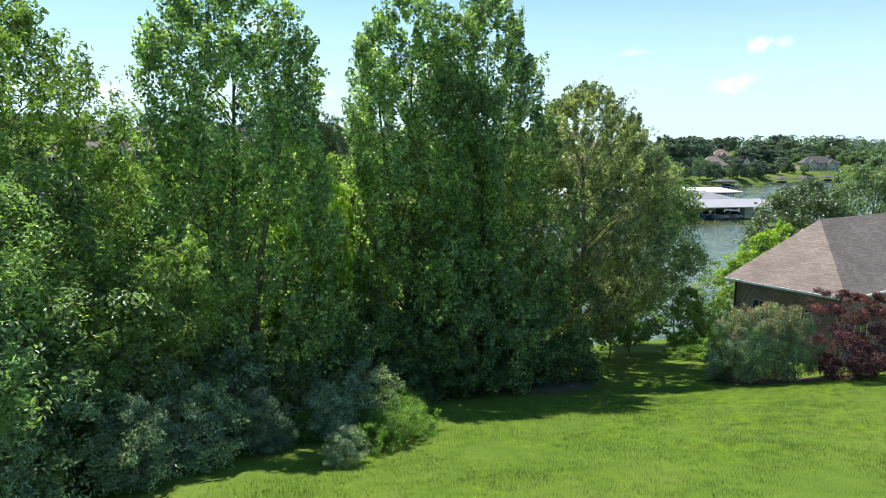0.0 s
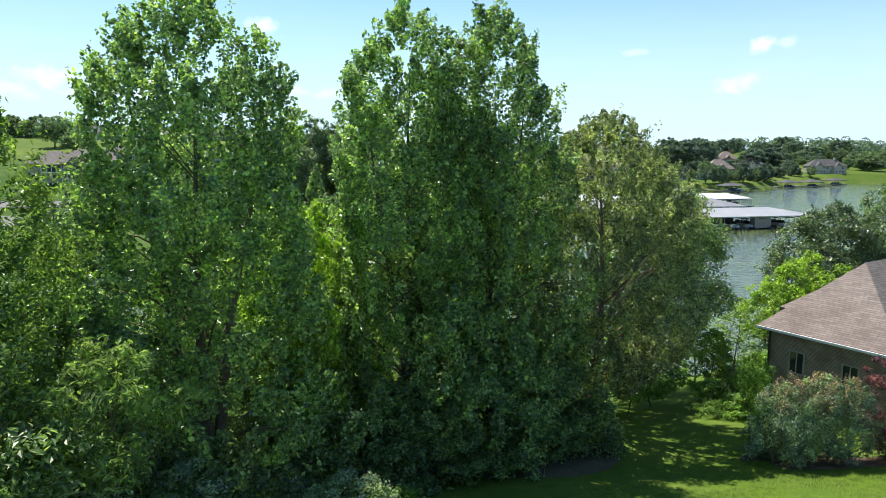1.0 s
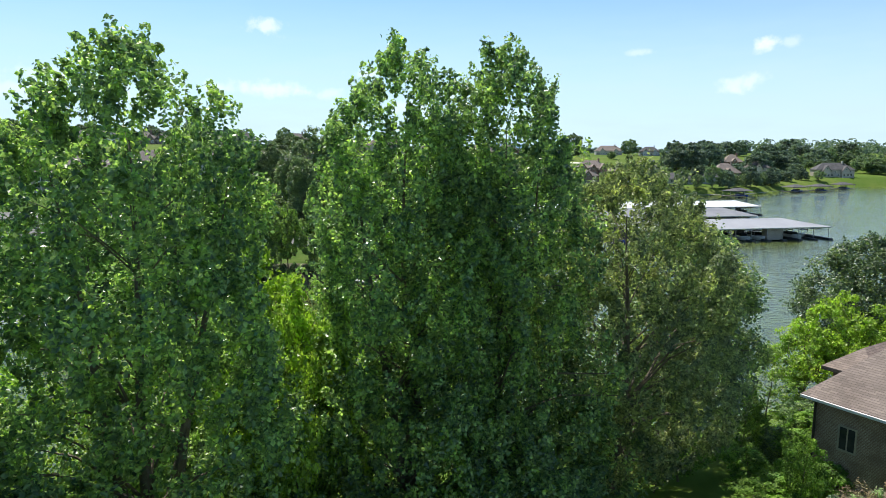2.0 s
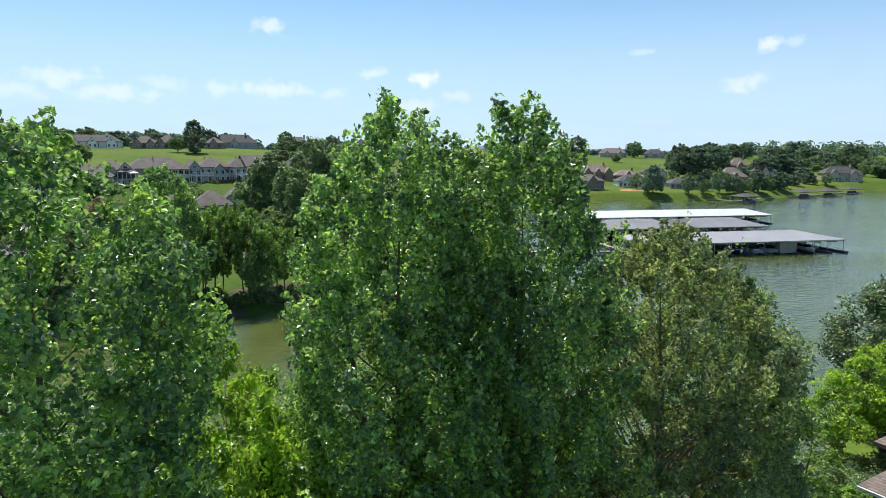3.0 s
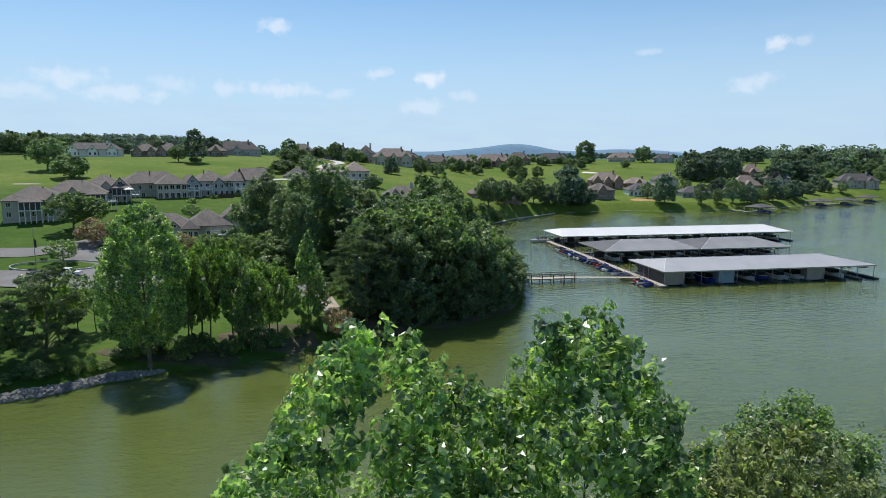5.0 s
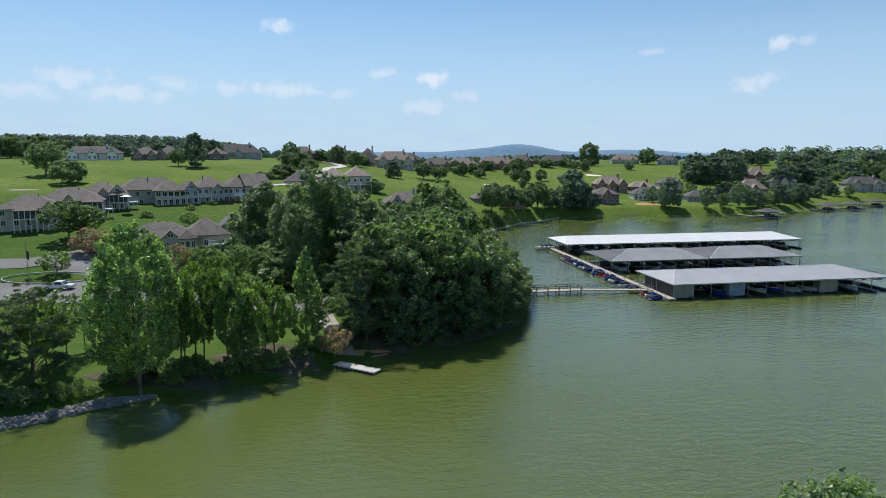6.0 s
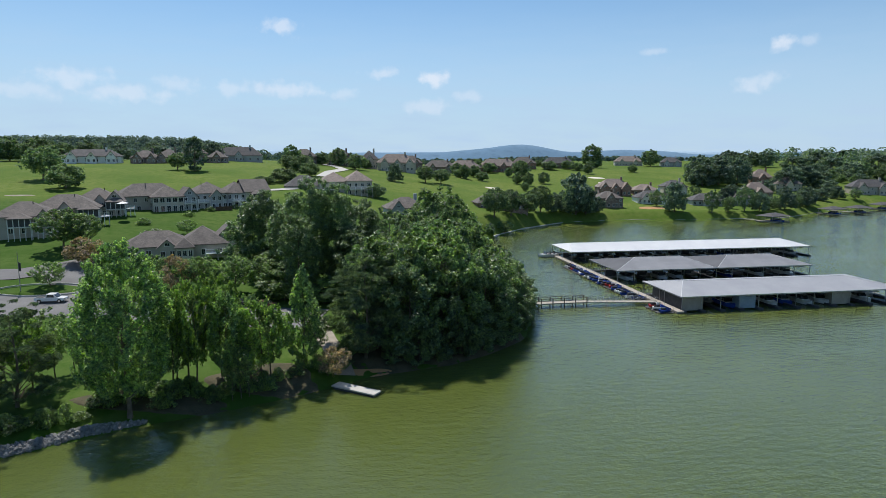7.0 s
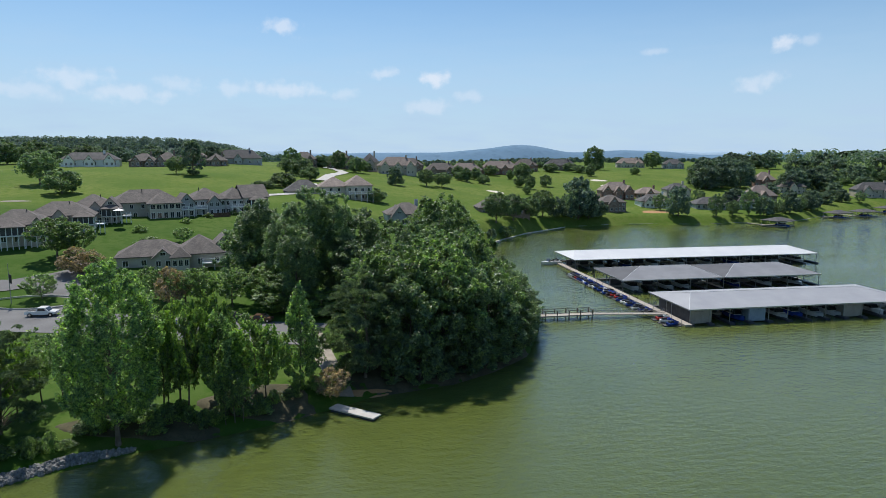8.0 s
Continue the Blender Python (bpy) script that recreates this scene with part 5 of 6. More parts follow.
rosy = put(plant("flowering_shrub", "loose shrub topped with faded pink flower heads", 29, 3.9, 1.2, 2.4, "spread", M["rose"], 34, 40, 0.10, 0.2, 14, 0.04, category="shrub", slim=0.5, tuft=1.5, rag=1.6), 21.2, 27.9)
grow(rosy, [(22.3, 27.6, 1.04, 1.0, 90), (23.4, 27.2, 1.0, .9, 10)], "flowering shrubs")
lush = plant("garden_bush", "lush sunlit green bush beside the brick house", 31, 2.3, 1.7, 0.1, "bush", M["weed"], 90, 60, 0.15, 0.2, 14, 0.05, category="bush")
put(lush, 29.6, 38.4)
grow(lush, [(28.0, 36.4, .8, .9, 80), (33.6, 44.0, 1.1, 1.3, 160), (31.2, 42.8, .8, 1.1, 70), (25.6, 36.8, .6, .8, 240), (26.2, 40.6, .7, .9, 30)], "garden bushes")


patch("mulch_bed", "dark mulched bed under the red maple and shrubs", 24.2, 27.2, 4.6, 1.5, M["mulch"], "flower bed", lift=0.10, turn=-0.13, seed=6)


def lawn_grass():
    """Blades over the lawn that lies nearest."""
    rng = np.random.default_rng(40)
    n = 620000
    x, y = rng.uniform(-6, 34, n), 7 + 32 * rng.random(n) ** 1.1
    keep = (y > 7 + 7 * rng.random(n)) & (x < 34 - 6 * rng.random(n)) & (y < 19 + 0.6 * np.maximum(x, -4) + rng.normal(size=n) * 1.5) & (shore(x, y) > 2) & (((x - 24.2) / 4.5) ** 2 + ((y - 27.2 + 0.13 * (x - 24.2)) / 1.5) ** 2 > 1) & (x > -6 + 0.2 * y + rng.normal(size=n))
    x, y = x[keep], y[keep]
    z = height(x, y) + 0.12 * np.sin(x * 0.31) * np.sin(y * 0.27)
    n = len(x)
    a = rng.uniform(0, 2 * np.pi, n)
    h = rng.uniform(0.035, 0.08, n) * (1 + 0.5 * np.sin(x * 0.9) * np.sin(y * 1.1))
    w = rng.uniform(0.005, 0.010, n)
    dx, dy = np.cos(a), np.sin(a)
    lean = rng.uniform(0.3, 1.3, n) * h
    p0 = np.stack([x - dy * w, y + dx * w, z - 0.01], 1)
    p1 = np.stack([x + dy * w, y - dx * w, z - 0.01], 1)
    p2 = np.stack([x + dx * lean, y + dy * lean, z + h], 1)
    v = np.stack([p0, p1, p2], 1).reshape(-1, 3)
    ob = new("grass", mesh_from("grass", v, np.arange(3 * n), np.full(n, 3), M["blade"]))
    tagged(ob, "short bright green lawn grass", "grass", kind="stuff")


M["blade"] = leafy("grass_blades", (0.130, 0.220, 0.026), (0.230, 0.320, 0.050), 0.55, 0.7, 0.0)
lawn_grass()

# ---- the wooded bank across the cove ----
def wood(proto, h0, r0, rows, group, label=""):
    """Copies of a tree: x, y, height, radius."""
    for n, (x, y, h, r) in enumerate(rows):
        o = copy_thing(proto, Matrix())
        o.matrix_basis = at_ground(x, y, (n * 137.5 + x) % 360, r / r0, -0.1, h / h0)
        tagged(o, label, "", group)


mid_round = plant("broadleaf_tree", "round-crowned green broadleaf tree on the bank", 51, 10, 3.2, 2.6, "round", M["mid"], 190, 50, 0.26, 0.15, 26, 0.14, rag=1.0, shoots=40, spire=0.5)
put(mid_round, -16.4, 115.6, 0, 0.9, 1.1)
mid_tall = plant("tall_shore_tree", "tall oval tree full of glossy green leaves at the shore", 52, 21.5, 5.4, 3.6, "egg", M["poplar"], 1050, 56, 0.26, 0.10, 50, 0.30, tuft=1.0, shoots=160, spire=0.66, rag=0.9)
put(mid_tall, -20.6, 110.6, 30, 1.0, 1.0)
tower = plant("tall_vine_clad_tree", "tall dark tree hung with vines behind the point", 63, 24.0, 4.2, 1.0, "column", M["dark"], 460, 54, 0.30, 0.15, 40, 0.30, tuft=1.1, shoots=80, boughs=74, lobe=0.34, lobe_z=1.3)
put(tower, -0.4, 168.5, 0, 1.25, 1.04)
mid_lime = plant("pale_green_tree", "pale green tree in the sun on the bank", 53, 10, 3.2, 3.0, "round", M["ash"], 170, 50, 0.25, 0.16, 30, 0.12, rag=1.0, shoots=40, spire=0.5)
put(mid_lime, -5.4, 117.6, 0, 1.12, 1.2)
mid_cone = plant("pointed_tree", "narrow pointed pale green tree", 54, 12, 2.6, 1.5, "cone", M["poplar"], 240, 50, 0.24, 0.15, 26, 0.12, rag=0.8, spire=0.5, shoots=50)
put(mid_cone, 0.2, 122.5, 0, 1.15, 1.24)
mid_pine = plant("pine_tree", "dark grey-green pine with layered boughs", 55, 12, 3.4, 1.5, "skirt", M["pine"], 170, 90, 0.36, 0.16, 40, 0.18, slim=0.16, tuft=0.4, rag=1.4, boughs=28)
put(mid_pine, 9.5, 126.6, 0, 1.45, 1.42)
mid_dark = plant("dense_shore_tree", "dense dark green tree leaning over the water", 56, 12, 4.0, 0.3, "bush", M["dark"], 210, 60, 0.30, 0.13, 26, 0.18, rag=1.1, shoots=70, boughs=30)
put(mid_dark, 16.4, 128.6, 0, 1.35, 1.45)
mid_green = plant("shore_tree", "leafy mid-green tree on the point", 57, 12, 4.0, 0.9, "round", M["mid"], 210, 60, 0.30, 0.13, 26, 0.18, rag=1.1, shoots=70, boughs=30)
put(mid_green, 22.0, 131.5, 0, 1.5, 1.6)
thin = plant("thin_tree", "thin open tree with bare lower stem", 58, 10, 2.6, 3.2, "spread", M["mid"], 70, 36, 0.28, 0.2, 30, 0.10)
put(thin, -32.7, 120.4, 0, 1.0, 1.0)
upright = plant("upright_shore_tree", "narrow upright tree with dark glossy leaves", 64, 12, 2.0, 3.0, "column", M["poplar_dark"], 200, 46, 0.22, 0.2, 26, 0.11, spire=0.5, shoots=40)
put(upright, -9.6, 115.6, 0, 1.1, 1.16)
wood(mid_round, 10, 3.2, [(-15.0, 118.0, 13.5, 3.0), (-4.4, 119.6, 9.6, 2.6), (-7.4, 121.0, 11.0, 2.8), (-38, 109, 8, 3)], "trees on the bank")
wood(mid_lime, 10, 3.2, [(-13.4, 115.6, 15.0, 3.3), (-11.0, 119.4, 14.2, 3.0), (-33.9, 116.3, 9.7, 3.0), (-24.5, 118.5, 7.0, 2.2)], "trees on the bank")
wood(thin, 10, 2.6, [(-31.3, 123.0, 8.6, 2.4), (-16.6, 118.5, 10.0, 2.4), (-7.9, 114.9, 8.0, 1.7), (-8.8, 114.4, 7.4, 1.5), (-6.9, 115.4, 7.0, 1.6), (-37.5, 117.5, 10.0, 2.6), (1.6, 124.0, 8.0, 2.0), (-24.2, 113.4, 7.0, 1.8)], "trees on the bank")
wood(mid_pine, 12, 3.4, [(-33.5, 112.0, 13.5, 4.4), (-39.0, 110.0, 12.0, 4.0), (8.1, 130.9, 15.0, 4.8), (13.8, 129.0, 16.0, 4.4)], "pines")
wood(mid_dark, 12, 4.0, [(26.0, 133.8, 18.0, 5.0), (10.6, 129.6, 12.5, 4.2), (19.4, 128.8, 14.0, 4.2), (24.6, 130.4, 15.0, 4.6), (31.5, 140.0, 13.0, 4.6), (34.6, 145.0, 12.0, 4.4), (30.6, 135.8, 14.0, 4.8),
                         (29.6, 133.8, 7.0, 3.6), (38.6, 153.5, 11.0, 4.0), (36.0, 148.5, 11.5, 4.2), (38.5, 159.5, 12.0, 4.6)], "trees on the point")
wood(mid_green, 12, 4.0, [(14.2, 133.7, 19.0, 6.6), (26.0, 138.2, 20.0, 5.4), (33.6, 141.5, 13.0, 4.6), (20.6, 140.0, 18.5, 6.0), (31.0, 150.0, 18.0, 6.0), (36.0, 155.0, 12.0, 4.6), (35.4, 142.6, 7.5, 3.4), (12.0, 140.0, 17.0, 5.4),
                          (24.0, 150.0, 18.5, 6.4), (38.5, 148.2, 9.0, 3.6)], "trees on the point")
# growth that hangs over the water round the point
wood(mid_dark, 12, 4.0, [(14.0, 126.2, 6.5, 2.8), (17.6, 126.6, 6.0, 2.8), (21.4, 127.6, 7.0, 3.0), (24.8, 129.2, 6.0, 2.8), (28.0, 131.4, 7.0, 3.0), (31.0, 133.6, 6.5, 2.8), (33.8, 135.6, 7.0, 3.2),
                         (36.4, 139.4, 6.0, 3.0), (38.6, 143.6, 6.5, 3.0), (40.8, 148.0, 6.0, 2.8), (42.6, 153.0, 6.5, 3.0), (43.8, 159.0, 7.0, 3.4), (44.4, 166.0, 7.0, 3.6), (44.0, 174.0, 6.0, 3.2)], "trees on the point")
# tall trees behind the point
wood(tower, 24.0, 4.2, [(4.8, 170.0, 23.6, 4.8), (10.7, 176.0, 19.5, 4.6), (-2.5, 160.5, 18.0, 3.8), (-12.0, 183.0, 20.5, 4.6), (7.5, 164.0, 15.5, 3.6), (-6.0, 171.0, 19.0, 4.0)], "tall trees behind the point")
wood(mid_dark, 12, 4.0, [(-13.4, 186.1, 18.5, 6.0), (-5.5, 178.0, 17.0, 5.7), (17.8, 184.9, 16.5, 6.8), (25.4, 190.4, 15.0, 6.4), (10.0, 160.0, 14.5, 5.2), (22.1, 174.0, 17.5, 5.2), (43.0, 226.0, 13.0, 6.4), (-17.5, 190.0, 14.0, 5.0)], "tall trees behind the point")
wood(mid_green, 12, 4.0, [(32.2, 198.5, 21.0, 7.5), (-5.4, 160.7, 7.4, 5.0), (2.3, 157.8, 5.5, 4.4), (40.0, 212.0, 13.0, 6.7), (16.0, 163.0, 15.0, 5.6), (35.0, 178.0, 14.5, 6.0), (41.0, 245.0, 14.0, 7.5), (27.0, 165.0, 16.0, 6.0), (-9.0, 168.0, 9.0, 4.5),
                          (33.0, 225.0, 14.0, 6.5)], "tall trees behind the point")

# low growth and brush along the bank
brush = plant("brush_clump", "low green brush along the rocky bank", 59, 1.8, 1.5, 0.05, "bush", M["mid"], 60, 30, 0.20, 0.26, 8, 0.03, category="bush")
put(brush, -17.0, 112.6)
rngs = random.Random(9)
brushes = []
for i in range(34):
    k = i / 33
    bx = -40 + 47 * k
    by = float(np.interp(bx, [-60, -30, -20, -8.7, -2, 5.4, 8], [92, 104, 109.5, 113.4, 116.3, 120, 122])) + rngs.uniform(1.6 if bx > -18 else 2.8, 5.5)
    brushes.append((bx + rngs.uniform(-.6, .6), by, rngs.uniform(.5, 1.25), rngs.uniform(.6, 1.3), rngs.uniform(0, 360)))
grow(brush, brushes, "brush on the bank")
snag = plant("mimosa_tree", "low tan-flowered mimosa leaning over the boat ramp", 60, 4.4, 2.6, 0.8, "spread", M["rose"], 70, 46, 0.22, 0.2, 22, 0.09, lean=(1.2, -1.0))
put(snag, 3.6, 121.0)
myrtle = plant("crape_myrtle", "crape myrtle with dusty pink blossom by the car park", 61, 6.0, 3.0, 1.0, "spread", M["rose"], 90, 40, 0.3, 0.2, 18, 0.09)
put(myrtle, -54.3, 191.5, 0, 1.5, 1.05)
wood(myrtle, 6.0, 3.0, [(-28.1, 168.0, 8.0, 3.4)], "crape myrtles")
wood(mid_round, 10, 3.2, [(-22.6, 168.5, 8.0, 3.6), (-16.0, 167.0, 8.2, 4.0), (-55.2, 174.4, 5.6, 3.2), (-63.7, 204.5, 10.5, 6.0), (-60.0, 206.0, 9.0, 5.0), (-37.7, 222.3, 4.4, 2.8), (-33.0, 172.0, 7.5, 3.4), (-7.0, 164.0, 7.5, 4.2), (-26.0, 171.0, 7.0, 3.4)], "trees by the car park")
wood(brush, 1.8, 1.5, [(-45.6, 218.1, 2.3, 3.4), (-42, 246, 1.6, 1.6), (-37, 256, 1.5, 1.5), (-30, 262, 1.4, 1.5), (-52, 232, 1.8, 2.0)], "garden shrubs")


def riprap():
    """Grey rocks piled along the shore."""
    rng = np.random.default_rng(70)
    root = thing("rock_bank", "bank of loose grey riprap rocks along the waterline", "rocks", kind="structure")
    shapes = []
    for i in range(5):
        bm = bmesh.new()
        bmesh.ops.create_icosphere(bm, subdivisions=1, radius=0.5)
        for v in bm.verts:
            v.co *= 0.7 + 0.55 * rng.random()
            v.co.z *= 0.75
        me = bpy.data.meshes.new("rock")
        bm.to_mesh(me), bm.free()
        me.materials.append(M["rock"])
        shapes.append(me)
    line = [(-46, 97.6), (-36, 101.6), (-30, 104), (-25, 107), (-20, 109.5), (-18.6, 110.1)]
    seg = np.r_[0, np.cumsum(np.hypot(*np.diff(np.array(line), axis=0).T))]
    rows = []
    for i in range(1500):
        s = seg[-1] * rng.random()
        x, y = np.interp(s, seg, [p[0] for p in line]), np.interp(s, seg, [p[1] for p in line])
        k = rng.random() * min(1.0, 0.2 + (seg[-1] - s) / 7)
        x, y = x - 0.45 * (k * 1.15 - 0.25) + rng.normal() * .05, y + 0.9 * (k * 1.15 - 0.25)
        rows.append((s, x, y, max(0.0, float(height(x, y))) + 0.08 + rng.normal() * 0.06, 0.32 + 0.42 * rng.random(), i % 5, rng.random() * 360))
    rows.sort(reverse=True)
    for s, x, y, z, size, i, a in rows[:300]:
        part("rock", shapes[i], root, at=Matrix.LocRotScale((x, y, z), Euler((a, a * 2, radians(a))), (size, size, size)))
    b = Build()
    for s, x, y, z, size, i, a in rows[300:]:
        m_ = Matrix.LocRotScale((x, y, z), Euler((a, a * 2, radians(a))), (size, size, size))
        b.add([m_ @ v.co for v in shapes[i].vertices], [tuple(p.vertices) for p in shapes[i].polygons])
    tagged(part("rock_pile", b.mesh("rock_pile", M["rock"]), root), kind="stuff")


def wheel(parent, x, y, r=0.38):
    w = part("wheel", Build().tube([(x - .11 * (1 if x < 0 else -1), y, r), (x + .11 * (1 if x < 0 else -1), y, r)], [r, r], 16).mesh("tyre", M["rubber"]), parent, "black tyre")
    part("rim", Build().tube([(x, y, r), (x + (-.125 if x < 0 else .125), y, r)], [r * .6, r * .55], 12).mesh("rim", M["chrome"]), w)


def pickup():
    """Long along y, nose at -y."""
    t = thing("pickup_truck", "white pickup truck parked beside the traffic island", "truck", at_ground(-51.0, 164.6, 88, 1, 0.14))
    side = [(-2.85, .55), (-2.8, .95), (-1.5, 1.08), (-.95, 1.75), (.45, 1.78), (.7, 1.12), (2.75, 1.10), (2.8, .55), (2.35, .42), (-2.3, .42)]
    part("body", Build().prism(side, -0.95, 0.95, "x").mesh("body", M["gel"]), t)
    part("bed", Build().box(-0.8, .85, .9, .8, 2.65, 1.125).mesh("bed", M["black"]), t, "dark open load bed")
    for s_ in (-1, 1):
        part("side_window", Build().prism([(-1.05, 1.15), (-.8, 1.65), (.3, 1.68), (.45, 1.15)], s_ * .955 - .01, s_ * .955 + .01, "x").mesh("side_window", M["glass"]), t)
    part("windscreen", Build().prism([(-1.52, 1.09), (-.99, 1.70), (-1.03, 1.72), (-1.57, 1.10)], -.8, .8, "x").mesh("windscreen", M["glass"]), t)
    part("bumper", Build().box(-.95, -2.98, .45, .95, -2.83, .7).mesh("bumper", M["chrome"]), t)
    for s_ in (-1, 1):
        part("headlight", Build().box(s_ * .72 - .16, -2.9, .75, s_ * .72 + .16, -2.8, .95).mesh("headlight", M["chrome"]), t)
        for y in (-1.85, 1.85):
            wheel(t, s_ * .9, y, .4)


def car(label, mat, m):
    t = thing("parked_car", label, "car", m)
    side = [(-2.2, .4), (-2.2, .85), (-1.3, .95), (-.6, 1.42), (.9, 1.44), (1.6, .98), (2.2, .92), (2.25, .4)]
    part("body", Build().prism(side, -.88, .88, "x").mesh("body", M[mat]), t)
    for s_ in (-1, 1):
        part("side_window", Build().prism([(-1.0, 1.0), (-.52, 1.36), (.82, 1.38), (1.3, 1.0)], s_ * .885 - .01, s_ * .885 + .01, "x").mesh("side_window", M["glass"]), t)
        for y in (-1.4, 1.4):
            wheel(t, s_ * .82, y, .33)
    part("windscreen", Build().prism([(-1.3, .96), (-.64, 1.4), (-.68, 1.43), (-1.36, .98)], -.75, .75, "x").mesh("windscreen", M["glass"]), t)


riprap()
pickup()
car("black car parked under the trees", "black", at_ground(-14.6, 157.0, 80, 1, .14))
car("dark brown car parked under the trees", "brown", at_ground(-9.0, 155.0, 80, 1, .14))
car("dark car parked by the road", "black", at_ground(-49.5, 186.5, 60, 1, .18))
car("white car parked in the car park", "gel", at_ground(-24.5, 152.5, 75, 1, .14))
flag = thing("flagpole", "slim flagpole with a dark furled flag on the island", "flagpole", at_ground(-59.6, 171.6))
part("pole", Build().tube([(0, 0, 0), (0, 0, 8.5)], [.09, .05], 8).mesh("pole", M["steel"]), flag)
part("flag", Build().prism([(0.05, 4.6), (0.45, 4.4), (0.5, 6.2), (0.08, 6.4)], -.04, .04, "y").mesh("flag", M["black"]), flag)
kerb = Build()
for i in range(40):
    a0, a1 = 2 * math.pi * i / 40, 2 * math.pi * (i + 1) / 40
    p0, p1 = [(-55.5 + 9.6 * math.cos(a), 172.5 + 3.9 * math.sin(a)) for a in (a0, a1)]
    kerb.bar((*p0, float(height(*p0)) + .25), (*p1, float(height(*p1)) + .25), .2, .3)
tagged(new("kerb", kerb.mesh("kerb", M["concrete"])), "pale concrete kerb round the traffic island", "kerb", kind="structure")

# ---- houses ----
WIN = {}


def window(parent, x, z, w, h, y, turn=0.0, xo=0.0, yo=0.0, frame_mat="white"):
    """A framed window; y is the wall's outer face."""
    key = (round(w, 2), round(h, 2), frame_mat)
    if key not in WIN:
        f = Build()
        t_ = 0.09
        f.box(-w / 2, -.06, -h / 2, -w / 2 + t_, .04, h / 2).box(w / 2 - t_, -.06, -h / 2, w / 2, .04, h / 2)
        f.box(-w / 2 + t_, -.06, h / 2 - t_, w / 2 - t_, .04, h / 2).box(-w / 2 + t_, -.06, -h / 2, w / 2 - t_, .04, -h / 2 + t_)
        f.box(-.03, -.05, -h / 2 + t_, .03, .03, h / 2 - t_)
        WIN[key] = (f.mesh("window", M[frame_mat]), Build().box(-w / 2 + t_ / 2, -.02, -h / 2 + t_ / 2, w / 2 - t_ / 2, .03, h / 2 - t_ / 2).mesh("pane", M["glass"]))
    m_ = Matrix.Translation((xo, yo, 0)) @ Matrix.Rotation(turn, 4, "Z") @ Matrix.Translation((x, y, z))
    wn = part("window", WIN[key][0], parent, at=m_)
    part("pane", WIN[key][1], wn)


def volume(root, x, y, w, d, z0, eave, rise, kind, wall, roof, rows=(), over=0.5, sides=True):
    """One block of a house with its roof. rows: heights of window rows, their count, width and height on the front."""
    if kind == "gable_y":
        o = [(x, z0), (x + w, z0), (x + w, eave), (x + w / 2, eave + rise * .96), (x, eave)]
        part("wall", Build().prism(o, y, y + d, "y").mesh("wall", M[wall]), root)
        part("roof", gable_roof(w, d, rise, over, eave, along="y").mesh("roof", M[roof]), root, at=Matrix.Translation((x, y, 0)))
    elif kind == "gable_x":
        o = [(y, z0), (y + d, z0), (y + d, eave), (y + d / 2, eave + rise * .96), (y, eave)]
        part("wall", Build().prism(o, x, x + w, "x").mesh("wall", M[wall]), root)
        part("roof", gable_roof(w, d, rise, over, eave, along="x").mesh("roof", M[roof]), root, at=Matrix.Translation((x, y, 0)))
    else:
        part("wall", Build().box(x, y, z0, x + w, y + d, eave).mesh("wall", M[wall]), root)
        run = min(w, d) / 2
        if w >= d:
            part("roof", hip_roof(w, d, rise, over, eave, run, run).mesh("roof", M[roof]), root, at=Matrix.Translation((x, y, 0)))
        else:
            part("roof", hip_roof(d, w, rise, over, eave, run, run).mesh("roof", M[roof]), root, at=Matrix.Translation((x + w, y, 0)) @ Matrix.Rotation(math.pi / 2, 4, "Z"))
    for z, n, ww, hh in rows:
        for i in range(n):
            window(root, x + w * (i + .5) / n, z, ww, hh, y)
        if sides:
            m_ = max(1, int(d / 4))
            for i in range(m_):
                window(root, 0, z, ww, hh, -(w + .0), math.pi / 2, x, y + d * (i + .5) / m_)
                window(root, 0, z, ww, hh, 0, -math.pi / 2, x, y + d * (i + .5) / m_)
    if kind == "gable_y" and w > 4:
        window(root, x + w / 2, eave + rise * .32, 1.3, .9, y)


def deck(root, x, y, w, d, z, rail=True):
    """A raised deck in front of a wall, on posts."""
    part("deck", Build().box(x, y - d, z - .2, x + w, y, z).mesh("deck", M["white"]), root)
    for i in range(max(2, int(w / 2.5)) + 1):
        px_ = x + .1 + (w - .2) * i / max(2, int(w / 2.5))
        part("deck_post", Build().box(px_ - .09, y - d + .03, -2.5, px_ + .09, y - d + .21, z + 1.0).mesh("deck_post", M["white"]), root)
    if rail:
        part("railing", Build().bar((x, y - d + .1, z + 1), (x + w, y - d + .1, z + 1), .08, .1).bar((x, y - d + .1, z + .5), (x + w, y - d + .1, z + .5), .05, .06).mesh("railing", M["white"]), root)


def porch(root, x, y, w, d, z0, z1, roof):
    """A screened sun porch on posts under a lean-to roof."""
    part("screen", Build().box(x + .12, y - d + .12, z0, x + w - .12, y, z1).mesh("screen", M["dark_panel"]), root, "dark insect screen")
    for i in range(5):
        px_ = x + w * i / 4
        part("porch_post", Build().box(px_ - .09, y - d, -2.5, px_ + .09, y - d + .2, z1).mesh("porch_post", M["white"]), root)
    part("porch_rail", Build().box(x, y - d, z0 - .25, x + w, y - d + .1, z0).box(x, y - d, z1 - .2, x + w, y - d + .1, z1).mesh("porch_rail", M["white"]), root)
    part("roof", hip_roof(w, d + 2, 1.4, .4, z1).mesh("roof", M[roof]), root, at=Matrix.Translation((x, y - d, 0)))


